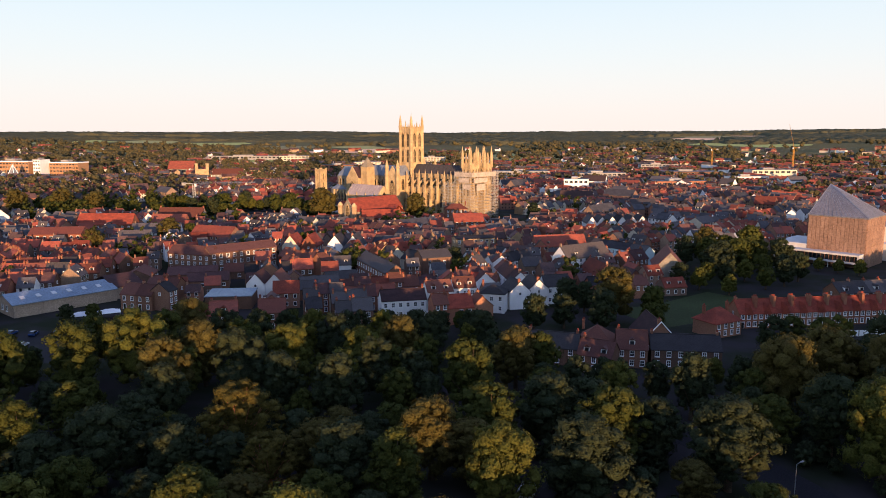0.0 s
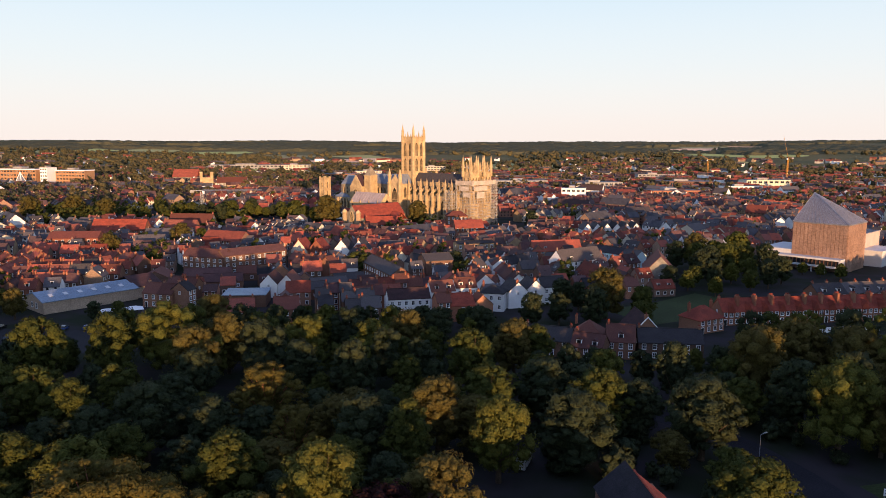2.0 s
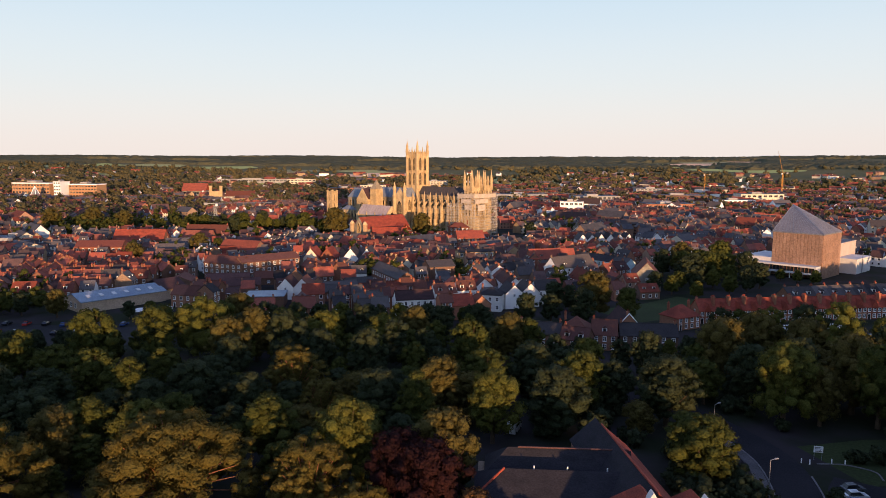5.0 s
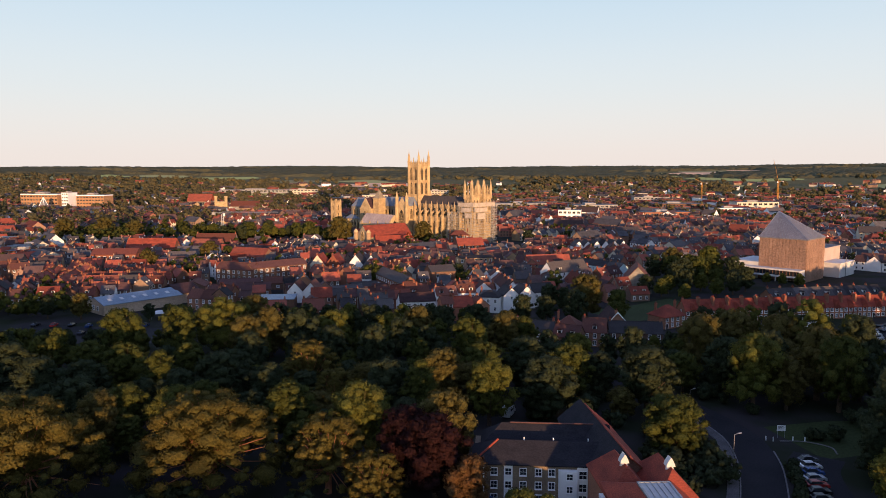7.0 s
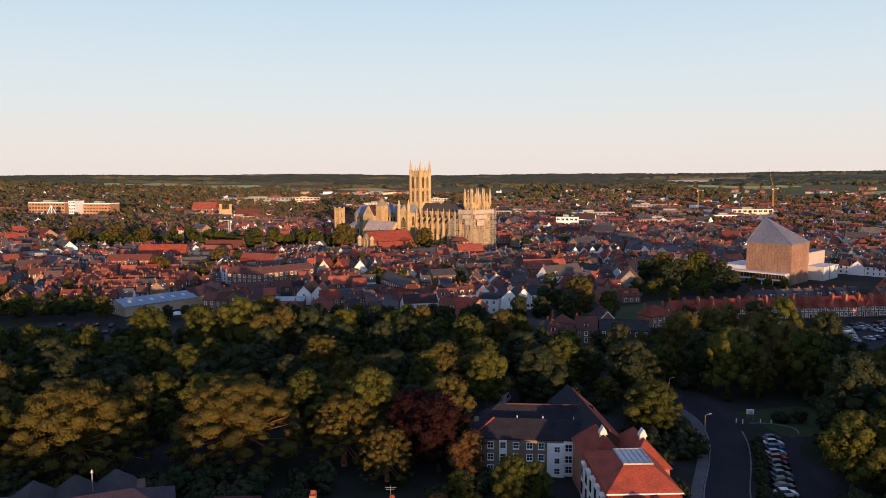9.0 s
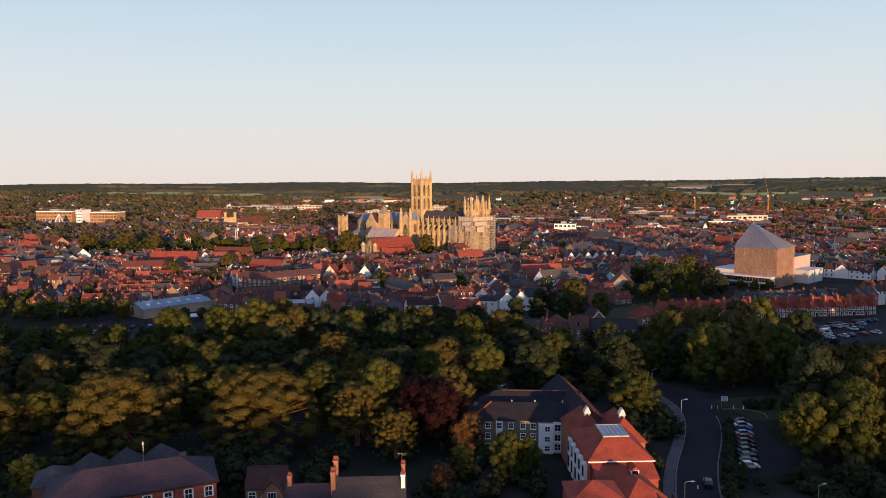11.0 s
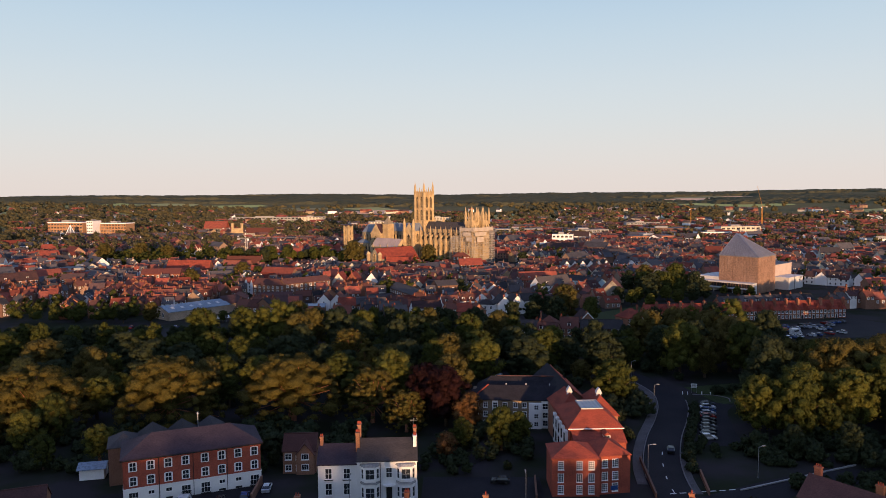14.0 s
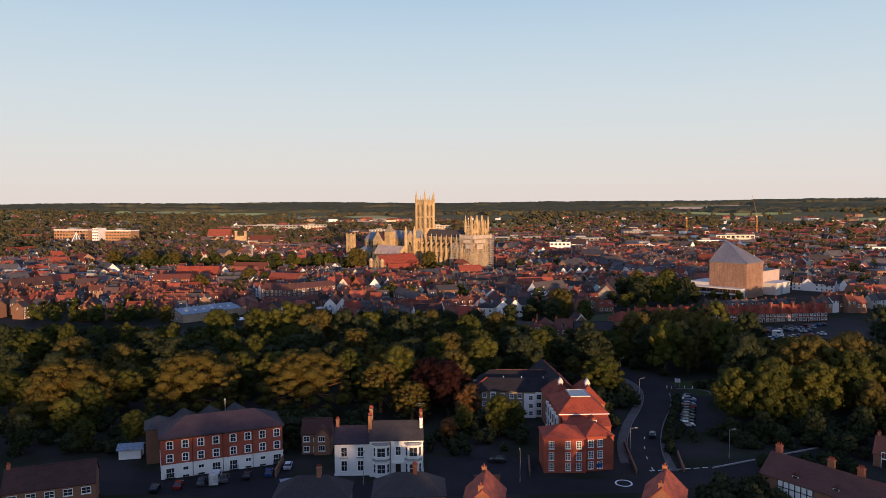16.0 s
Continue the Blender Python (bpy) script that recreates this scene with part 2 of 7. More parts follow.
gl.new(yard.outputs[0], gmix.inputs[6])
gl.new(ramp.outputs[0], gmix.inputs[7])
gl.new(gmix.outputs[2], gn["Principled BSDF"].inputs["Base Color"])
gn["Principled BSDF"].inputs["Roughness"].default_value = 1.0
gn["Principled BSDF"].inputs["Specular IOR Level"].default_value = 0.05

# ---- building blocks ----


class Shape:
    """Collects boxes, prisms and tapered rings into one mesh."""

    def __init__(self):
        self.v, self.f, self.s = [], [], []
        self.m = Matrix.Identity(4)

    def add(self, verts, faces, slot=0):
        k = len(self.v)
        self.v += [tuple(self.m @ Vector(p)) for p in verts]
        self.f += [tuple(i + k for i in q) for q in faces]
        self.s += [slot] * len(faces)
        return self

    def box(self, x0, x1, y0, y1, z0, z1, slot=0):
        v = [(x, y, z) for z in (z0, z1) for x, y in ((x0, y0), (x1, y0), (x1, y1), (x0, y1))]
        return self.add(v, [(3, 2, 1, 0), (4, 5, 6, 7), (0, 1, 5, 4), (1, 2, 6, 5), (2, 3, 7, 6), (3, 0, 4, 7)], slot)

    def prism(self, poly, a, b, along="x", slot=0):
        """A polygon of (u, z), u across, drawn out from a to b along x or y."""
        n = len(poly)
        v = [((t, u, z) if along == "x" else (u, t, z)) for t in (a, b) for u, z in poly]
        f = [tuple(range(n)), tuple(range(2 * n - 1, n - 1, -1))]
        f += [(i, i + n, (i + 1) % n + n, (i + 1) % n) for i in range(n)]
        return self.add(v, f, slot)

    def ring(self, x, y, z0, z1, r0, r1, n=8, slot=0, turn=0.0):
        v = []
        for z, r in ((z0, r0), (z1, r1)):
            v += [(x + r * math.cos(math.tau * (i + turn) / n), y + r * math.sin(math.tau * (i + turn) / n), z) for i in range(n)]
        f = [tuple(range(n - 1, -1, -1)), tuple(range(n, 2 * n))] + [(i, (i + 1) % n, (i + 1) % n + n, i + n) for i in range(n)]
        return self.add(v, f, slot)

    def tube(self, a, b, r, n=5, r1=None, slot=0):
        a, b = Vector(a), Vector(b)
        q = (b - a).to_track_quat("Z", "Y")
        v = []
        for p, rr in ((a, r), (b, r if r1 is None else r1)):
            v += [p + q @ Vector((rr * math.cos(math.tau * i / n), rr * math.sin(math.tau * i / n), 0)) for i in range(n)]
        f = [tuple(range(n - 1, -1, -1)), tuple(range(n, 2 * n))] + [(i, (i + 1) % n, (i + 1) % n + n, i + n) for i in range(n)]
        return self.add(v, f, slot)

    def gable_roof(self, x0, x1, d, h, rise, over=0.35, thick=0.22, y=0.0, slot=0):
        """A pitched slab roof with its ridge along x over walls d deep, eaves at h."""
        k = rise / (d / 2)
        e = d / 2 + over
        return self.prism([(y - e, h - over * k), (y, h + rise), (y + e, h - over * k), (y + e, h - over * k + thick), (y, h + rise + thick * 1.15), (y - e, h - over * k + thick)][::-1], x0 - over, x1 + over, "x", slot)

    def hip_roof(self, x0, x1, y0, y1, h, rise, over=0.35, slot=0, left=1, right=1):
        x0, x1, y0, y1 = x0 - over, x1 + over, y0 - over, y1 + over
        w, d = x1 - x0, y1 - y0
        if w >= d:
            run = min(d / 2, w / 2 - 0.01)
            a, b = (x0 + run * left, (y0 + y1) / 2), (x1 - run * right, (y0 + y1) / 2)
            f = [(4, 5, 9, 8), (6, 7, 8, 9), (5, 6, 9), (7, 4, 8)]
        else:
            run = min(w / 2, d / 2 - 0.01)
            a, b = ((x0 + x1) / 2, y0 + run * left), ((x0 + x1) / 2, y1 - run * right)
            f = [(4, 5, 8), (5, 6, 9, 8), (6, 7, 9), (7, 4, 8, 9)]
        t = 0.18
        v = [(x, y, z) for z in (h - 0.05, h - 0.05 + t) for x, y in ((x0, y0), (x1, y0), (x1, y1), (x0, y1))]
        v += [(*a, h + rise), (*b, h + rise)]
        return self.add(v, [(3, 2, 1, 0), (0, 1, 5, 4), (1, 2, 6, 5), (2, 3, 7, 6), (3, 0, 4, 7)] + f, slot)

    def mesh(self, name, mats):
        me = bpy.data.meshes.new(name)
        me.from_pydata(self.v, [], self.f)
        for m in mats if isinstance(mats, (list, tuple)) else [mats]:
            me.materials.append(m)
        me.polygons.foreach_set("material_index", self.s)
        me.update()
        return me


def part(name, shape, mats, parent, label="", at=None):
    ob = new(name, shape if isinstance(shape, bpy.types.Mesh) else shape.mesh(name, mats))
    ob.parent = parent
    if at is not None:
        ob.matrix_basis = at
    return tagged(ob, label) if label else ob


def thing(name, m, label, category, group="", kind=""):
    ob = new(name)
    ob.empty_display_size = 0.5
    ob.matrix_basis = m
    return tagged(ob, label, category, group, kind)


def solo(name, shape, mats, label="", category="", group="", kind="", at=None):
    ob = new(name, shape.mesh(name, mats))
    if at is not None:
        ob.matrix_basis = at
    return tagged(ob, label, category, group, kind)


MESHES = {}


def window_mesh(w, h, bars=1, rows=2, frame_mat=None, sill=True, wide=0.09):
    """A sash window, its back at y = 0 and its face towards -y, middle of its foot at the origin."""
    fm = frame_mat or PAINT
    key = (w, h, bars, rows, fm.name, sill, wide)
    if key not in MESHES:
        s = Shape()
        s.box(-w / 2, w / 2, -0.05, 0.02, 0, h, 1)
        t = wide
        for a, b, c, d in ((-w / 2 - t, -w / 2, -t, h + t), (w / 2, w / 2 + t, -t, h + t), (-w / 2, w / 2, -t, 0), (-w / 2, w / 2, h, h + t)):
            s.box(a, b, -0.12, 0.02, c, d)
        for i in range(1, bars + 1):
            x = -w / 2 + w * i / (bars + 1)
            s.box(x - 0.03, x + 0.03, -0.085, -0.05, 0, h)
        for i in range(1, rows):
            z = h * i / rows
            s.box(-w / 2, w / 2, -0.082, -0.05, z - 0.035, z + 0.035)
        if sill:
            s.box(-w / 2 - 0.16, w / 2 + 0.16, -0.24, 0.02, -t - 0.1, -t)
        MESHES[key] = s.mesh("window", [fm, GLASS])
    return MESHES[key]


FACE = {"s": lambda x, y, z: pose(x, y, z), "n": lambda x, y, z: pose(x, y, z, 0, 0, 180), "w": lambda x, y, z: pose(x, y, z, 0, 0, -90), "e": lambda x, y, z: pose(x, y, z, 0, 0, 90)}


def chimney(parent, x, y, z0, z1, w=0.9, d=0.6, pots=3, wall=None, label=""):
    key = ("chimney", round(z1 - z0, 1), w, d, pots, (wall or BRICK).name)
    if key not in MESHES:
        s = Shape()
        h = round(z1 - z0, 1)
        s.box(-w / 2, w / 2, -d / 2, d / 2, 0, h - 0.25)
        s.box(-w / 2 - 0.08, w / 2 + 0.08, -d / 2 - 0.08, d / 2 + 0.08, h - 0.25, h)
        for i in range(pots):
            px = (i - (pots - 1) / 2) * w / max(pots, 1) * 0.95
            s.ring(px, 0, h, h + 0.55, 0.15, 0.11, 6, 1)
        MESHES[key] = s.mesh("chimney", [wall or BRICK, TILE_RED])
    return part("chimney", MESHES[key], None, parent, label, pose(x, y, z0))

# ---- ground ----


def smooth(a, b, v):
    t = np.clip((v - a) / (b - a), 0, 1)
    return t * t * (3 - 2 * t)


def terrain(x, y):
    """The land's height: a flat river town, an unseen shading hill behind, low downs all round."""
    x, y = np.asarray(x, float), np.asarray(y, float)
    far = smooth(1300, 3700, y)
    z = far * (53.0 + np.interp(x, [-2500, -300, 300, 1200, 2400], [0.0, 0.5, 1.5, 3.0, 6.0]) + 4 * np.sin(x / 530 + 1) * np.sin(y / 700) + 3 * np.sin(x / 210 + y / 330))
    z = z - 75 * smooth(3950, 4900, y)
    z = z + 22 * smooth(600, 1500, -x) * smooth(1000, 1900, y) * (1 - far)
    z = z + 16 * smooth(700, 1700, x) * smooth(1200, 2200, y) * (1 - far)
    # crest of the unseen hill, shaped for where its shadow falls
    return z + np.interp(x, [-300, 60, 100, 135, 163, 200, 250, 400], [32.0, 33.6, 33.6, 32.0, 28.2, 32.0, 32.5, 32.0]) * smooth(-60, 300, -y)


xs = np.concatenate([np.linspace(-4600, -700, 40), np.linspace(-650, 650, 40), np.linspace(700, 4600, 40)])
ys = np.concatenate([np.linspace(-1400, 0, 20), np.linspace(60, 1200, 20), np.linspace(1260, 4950, 62)])
gx, gy = np.meshgrid(xs, ys)
gz = terrain(gx, gy)
nx_, ny_ = len(xs), len(ys)
me = bpy.data.meshes.new("ground")
idx = np.arange(nx_ * ny_).reshape(ny_, nx_)
quads = np.stack([idx[:-1, :-1], idx[:-1, 1:], idx[1:, 1:], idx[1:, :-1]], -1).reshape(-1, 4)
me.from_pydata(np.stack([gx, gy, gz], -1).reshape(-1, 3).tolist(), [], quads.tolist())
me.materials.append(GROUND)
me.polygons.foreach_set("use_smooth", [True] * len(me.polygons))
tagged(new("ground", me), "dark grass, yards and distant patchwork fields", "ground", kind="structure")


def ribbon(name, line, width, z, m, label, category, kind="structure"):
    """A flat strip with a little thickness along a bent line."""
    s = Shape()
    pts = [Vector((*p, 0)) for p in line]
    row = []
    for i, p in enumerate(pts):
        d = (pts[min(i + 1, len(pts) - 1)] - pts[max(i - 1, 0)]).normalized()
        w = width[i] if isinstance(width, (list, tuple)) else width
        o = Vector((-d.y, d.x, 0)) * w / 2
        row.append((p + o, p - o))
    v = []
    for a, b in row:
        v += [(a.x, a.y, z), (b.x, b.y, z), (b.x, b.y, z - 0.3), (a.x, a.y, z - 0.3)]
    f = [(0, 1, 2, 3), tuple(4 * (len(row) - 1) + k for k in (3, 2, 1, 0))]
    for i in range(len(row) - 1):
        for k in range(4):
            a, b = 4 * i + k, 4 * i + (k + 1) % 4
            f.append((a, a + 4, b + 4, b))
    s.add(v, f)
    return solo(name, s, m, label, category, "", kind)


def bend(points, n=8):
    """A smooth line through the points."""
    p = [Vector((*q, 0)) for q in points]
    p = [2 * p[0] - p[1]] + p + [2 * p[-1] - p[-2]]
    out = []
    for i in range(1, len(p) - 2):
        for k in range(n):
            t = k / n
            q = 0.5 * (2 * p[i] + (p[i + 1] - p[i - 1]) * t + (2 * p[i - 1] - 5 * p[i] + 4 * p[i + 1] - p[i + 2]) * t * t + (3 * p[i] - p[i - 1] - 3 * p[i + 1] + p[i + 2]) * t ** 3)
            out.append((q.x, q.y))
    return out + [(p[-2].x, p[-2].y)]


# the road that climbs away past the hotel, and the street in front
UP_ROAD = bend([(47, 160), (47, 175), (49.5, 190), (54.5, 206), (61, 222), (65.5, 236), (67, 250), (63, 266), (55, 282), (44, 296)])
ribbon("road", [(x - 1.2, y) for x, y in UP_ROAD], 8.2, 0.02, ASPHALT, "dark asphalt road curving away between trees", "road")
FRONT_ROAD = bend([(-130, 150), (-80, 160), (-30, 158.5), (10, 161), (45, 163), (80, 178), (130, 186)])
ribbon("road", FRONT_ROAD, 8.5, 0.03, ASPHALT, "dark asphalt street in front of the houses", "road")
ribbon("pavement", [(x - 7.0, y + 0.6) for x, y in UP_ROAD[8:56]], 2.2, 0.14, PAVING, "grey kerbed footway beside the road", "pavement")
ribbon("pavement", [(x + 3.9, y - 0.6) for x, y in UP_ROAD[6:20]], 1.4, 0.14, PAVING, "grey kerbed footway beside the road", "pavement")
ribbon("kerb", [(x - 5.6, y + 0.5) for x, y in UP_ROAD[10:56]], 0.28, 0.15, KERB, "pale kerb along the curving road", "kerb")
ribbon("kerb", [(x + 3.0, y - 0.5) for x, y in UP_ROAD[6:44]], 0.28, 0.15, KERB, "pale kerb along the curving road", "kerb")
for i in range(2, 22, 4):
    (ax, ay), (bx, by) = [(p - 1.2, q) for p, q in UP_ROAD[i:i + 2]]
    ribbon("lane_mark", [(ax, ay), (bx, by)], 0.22, 0.035, MARKING, "white centre line dash on asphalt", "road marking")
for i in range(7):
    ribbon("give_way_mark", [(44.5 + 2.2 * i, 170.8 + 0.35 * i), (45.9 + 2.2 * i, 171.0 + 0.35 * i)], 0.3, 0.045, MARKING, "white dash across the road mouth", "road marking")
ribbon("car_park_surface", bend([(66.5, 200), (69, 214), (73, 230), (78, 238)]), 10, 0.015, ASPHALT, "dark asphalt car park lane", "car park")
ribbon("car_park_surface", [(128, 336), (150, 345), (175, 356), (205, 372)], 34, 0.015, ASPHALT, "asphalt car park beside the terrace", "car park")
ribbon("car_park_surface", [(-170, 352), (-145, 350), (-112, 348), (-95, 352)], 26, 0.015, ASPHALT, "asphalt parking yard", "car park")
ribbon("forecourt", [(-75, 163), (-40, 169)], 14, 0.018, ASPHALT, "dark parking forecourt of the brick flats", "car park")
ribbon("forecourt", [(-8, 172), (18, 172)], 16, 0.018, ASPHALT, "dark asphalt drive between houses", "car park")
ribbon("lawn", [(76, 246), (92, 250), (112, 250)], 20, 0.012, GRASS, "dark mown lawn beside the road", "lawn")
ribbon("lawn", [(62, 384), (84, 396), (108, 416)], 26, 0.012, GRASS, "mown green lawn among trees", "lawn")

# ---- the cathedral ----
# its own axes: x to the east, y to the north
C_AT = pose(-32.4, 722.5, 0, 0, 0, 138)


def pinnacle(s, x, y, z, h, r, n=4, slot=0):
    """A square or eight-sided shaft under a crocketed spire."""
    s.ring(x, y, z, z + h * 0.42, r, r * 0.92, n, slot, 0.5)
    s.ring(x, y, z + h * 0.42, z + h * 0.47, r * 1.25, r * 1.2, n, slot, 0.5)
    for k in range(5):
        a, b = h * (0.47 + 0.1 * k), h * (0.47 + 0.1 * (k + 1))
        s.ring(x, y, z + a, z + b, r * (1.0 - 0.185 * k), r * (0.86 - 0.185 * k) if k < 4 else 0.02, n, slot, 0.5)
    return s


def lancet(parent, x, y, z, w, h, face, name="window", mullions=1, tracery=True):
    """A pointed window: dark leaded glass set in a moulded stone frame."""
    key = ("lancet", w, h, mullions)
    if key not in MESHES:
        s = Shape()
        sp = h - w * 0.8
        arch = [(-w / 2, 0), (w / 2, 0), (w / 2, sp), (w * 0.32, sp + w * 0.42), (0, h), (-w * 0.32, sp + w * 0.42), (-w / 2, sp)]
        s.prism(arch, -0.06, 0.05, "y", 1)
        t = 0.28
        outer = [(u * (1 + 2 * t / w), (z_ if z_ <= sp else z_ + t) - (t if z_ == 0 else 0)) for u, z_ in arch]
        n = len(arch)
        for i in range(n):
            j = (i + 1) % n
            q = [arch[i], arch[j], outer[j], outer[i]]
            s.prism(q, -0.35, 0.05, "y", 0)
        for i in range(1, mullions + 1):
            u = -w / 2 + w * i / (mullions + 1)
            s.box(u - 0.12, u + 0.12, -0.2, 0, 0, sp + w * 0.3)
        s.box(-w / 2, w / 2, -0.16, 0, h * 0.42, h * 0.42 + 0.22)
        MESHES[key] = s.mesh("window", [STONE, DARK])
    return part(name, MESHES[key], None, parent, "", FACE[face](x, y, z))


def buttress(parent, x, y, z1, out=2.2, w=1.3, tip=6.0, turn=0):
    key = ("buttress", z1, out, w, tip)
    if key not in MESHES:
        s = Shape()
        s.prism([(0, 0), (-out, 0), (-out, z1 * 0.45), (-out * 0.75, z1 * 0.5), (-out * 0.75, z1 * 0.8), (-out * 0.55, z1 * 0.86), (-out * 0.55, z1), (0, z1)], -w / 2, w / 2, "x")
        if tip:
            pinnacle(s, 0, -out * 0.25, z1, tip, w * 0.55)
        MESHES[key] = s.mesh("buttress", STONE)
    return part("buttress", MESHES[key], None, parent, "", pose(x, y, 0, 0, 0, turn))


def battlement(s, x0, x1, y0, y1, z, h=1.1, w=1.0, t=0.5):
    """Merlons round a rectangle."""
    for a, b, c, along in ((x0, x1, y0, 0), (x0, x1, y1 - t, 0), (y0 + t, y1 - t, x0, 1), (y0 + t, y1 - t, x1 - t, 1)):
        n = max(2, int((b - a) / (2 * w)))
        st = (b - a) / n
        for i in range(n):
            p, q = a + i * st, a + i * st + st * 0.55
            s.box(*((p, q, c, c + t) if not along else (c, c + t, p, q)), z, z + h)


cath = thing("cathedral", C_AT, "pale limestone gothic cathedral with tall pinnacled tower", "cathedral")

# crossing tower
s = Shape()
s.box(-6.1, 6.1, -6.1, 6.1, 0, 63.2)
for z in (31, 37.5, 49.5, 61.6):
    s.box(-6.5, 6.5, -6.5, 6.5, z, z + 0.55)
s.box(-6.35, 6.35, -6.35, 6.35, 63.2, 64.6)
battlement(s, -6.4, 6.4, -6.4, 6.4, 64.6, 1.3, 0.7)
for f_ in range(4):
    s.m = pose(0, 0, 0, 0, 0, 90 * f_)
    for u in (-4.5, 0.0, 4.5):
        s.box(u - 0.22, u + 0.22, -6.55, -6.1, 29, 63.2)
    pinnacle(s, 0, -6.2, 62.5, 8.2, 0.6)
    for u in (-2.8, 2.8):
        pinnacle(s, u, -6.2, 64, 4.6, 0.4)
s.m = Matrix.Identity(4)
tower = part("crossing_tower", s, STONE, cath, "tall lit limestone bell tower")
for sx in (-1, 1):
    for sy in (-1, 1):
        t_ = Shape()
        t_.ring(0, 0, 0, 66.5, 1.35, 1.25, 8, 0, 0.5)
        for z in (31, 37.5, 49.5, 61.6, 66.2):
            t_.ring(0, 0, z, z + 0.5, 1.6, 1.6, 8, 0, 0.5)
        for k in range(8):
            t_.ring(1.3 * math.cos(math.tau * (k + .5) / 8), 1.3 * math.sin(math.tau * (k + .5) / 8), 64, 69.2, 0.16, 0.02, 4)
        t_.ring(0, 0, 66.5, 70.2, 1.12, 1.0, 8, 0, 0.5)
        t_.ring(0, 0, 70.2, 70.7, 1.3, 1.2, 8, 0, 0.5)
        t_.ring(0, 0, 70.7, 75.2, 0.95, 0.1, 8, 0, 0.5)
        t_.ring(0, 0, 75.2, 77.0, 0.07, 0.04, 5)
        part("turret", t_, STONE, tower, "", pose(6.0 * sx, 6.0 * sy, 0))
for fc, (ux, uy) in {"n": (0, 6.15), "s": (0, -6.15), "w": (-6.15, 0), "e": (6.15, 0)}.items():
    for u in (-2.75, 2.75):
        for z, h in ((38.6, 10.2), (50.6, 10.6)):
            lancet(tower, ux + (u if fc in "ns" else 0), uy + (u if fc in "we" else 0), z, 2.5, h, fc, mullions=1)

# nave: high vessel, aisles, buttresses
s = Shape()
s.box(-62, -6, -6, 6, 0, 29.6)
s.box(-62, -6, -6.35, 6.35, 28.8, 29.9)
battlement(s, -62, -6, -6.35, 6.35, 29.9, 0.9, 0.8, 0.4)
s.box(-62, -6, 6, 12.6, 0, 19.4)
s.box(-62, -6, -12.6, -6, 0, 19.4)
s.box(-62, -6, -12.9, 12.9, 18.7, 19.9)
battlement(s, -62, -6, -12.9, 12.9, 19.9, 0.8, 0.8, 0.4)
nave = part("nave", s, STONE, cath)
s = Shape().gable_roof(-62, -6, 11.6, 29.9, 7.2, 0.05, 0.3)
for i in range(14):
    for sy in (-1, 1):
        x = -60 + 4 * i
        s.prism([(sy * 5.7, 30.3), (sy * 0.2, 37.35), (sy * 0.2, 37.6), (sy * 5.7, 30.55)], x - 0.09, x + 0.09, "x")
part("nave_roof", s, SLATE, nave, "dark lead-covered nave roof")
for i in range(9):
    x = -60.5 + 6.55 * i
    for sy in (1, -1):
        turn = 180 if sy > 0 else 0
        buttress(nave, x, 12.6 * sy, 25.5, 2.6, 1.35, 8.0, turn)
        fl = Shape().prism([(6, 26.8), (12.8, 22.6), (12.8, 24.2), (6, 28.4)], -0.35, 0.35, "x")
        part("flying_buttress", fl, STONE, nave, "", pose(x, 0, 0, 0, 0, 0 if sy > 0 else 180))
        pn = pinnacle(Shape(), 0, 0, 28.5, 5.2, 0.5)
        part("pinnacle", pn, STONE, nave, "", pose(x, 6.2 * sy, 0))
for i in range(8):
    x = -57.2 + 6.55 * i
    for fc, sy in (("n", 1), ("s", -1)):
        lancet(nave, x, 12.65 * sy, 6.5, 3.2, 10.8, fc, mullions=2)
        lancet(nave, x, 6.05 * sy, 21.6, 3.0, 6.2, fc, mullions=2)

# west towers
for sy in (7.6, -7.6):
    s = Shape()
    s.box(-4.3, 4.3, -4.3, 4.3, 0, 36.6)
    for z in (14, 24, 35.6):
        s.box(-4.6, 4.6, -4.6, 4.6, z, z + 0.5)
    battlement(s, -4.6, 4.6, -4.6, 4.6, 36.6, 1.2, 0.7)
    wt = part("west_tower", s, STONE, cath, "", pose(-67.5, sy, 0) @ Matrix.Diagonal((0.96, 0.96, 1.05, 1)))
    for ax in (-4.1, 4.1):
        for ay in (-4.1, 4.1):
            p = pinnacle(Shape(), 0, 0, 34.5, 15.5, 1.25, 8)
            part("pinnacle", p, STONE, wt, "", pose(ax, ay, 0))
    for k in range(4):
        p = pinnacle(Shape(), 0, 0, 36.0, 9.5, 0.7)
        part("pinnacle", p, STONE, wt, "", pose(4.2 * math.cos(math.tau * k / 4), 4.2 * math.sin(math.tau * k / 4), 0))
    for fc, (ux, uy) in {"n": (0, 4.35), "s": (0, -4.35), "w": (-4.35, 0), "e": (4.35, 0)}.items():
        for u in (-1.9, 1.9):
            for z, h in ((15.5, 7.2), (26, 8)):
                lancet(wt, ux + (u if fc in "ns" else 0), uy + (u if fc in "we" else 0), z, 1.5, h, fc)
s = Shape()
s.box(-66, -62, -4, 4, 0, 29)
s.prism([(-4, 29), (4, 29), (0, 36)], -66, -62, "x")
wfront = part("west_front", s, STONE, cath)
lancet(wfront, -66.05, 0, 8, 5.4, 17, "w", mullions=4)

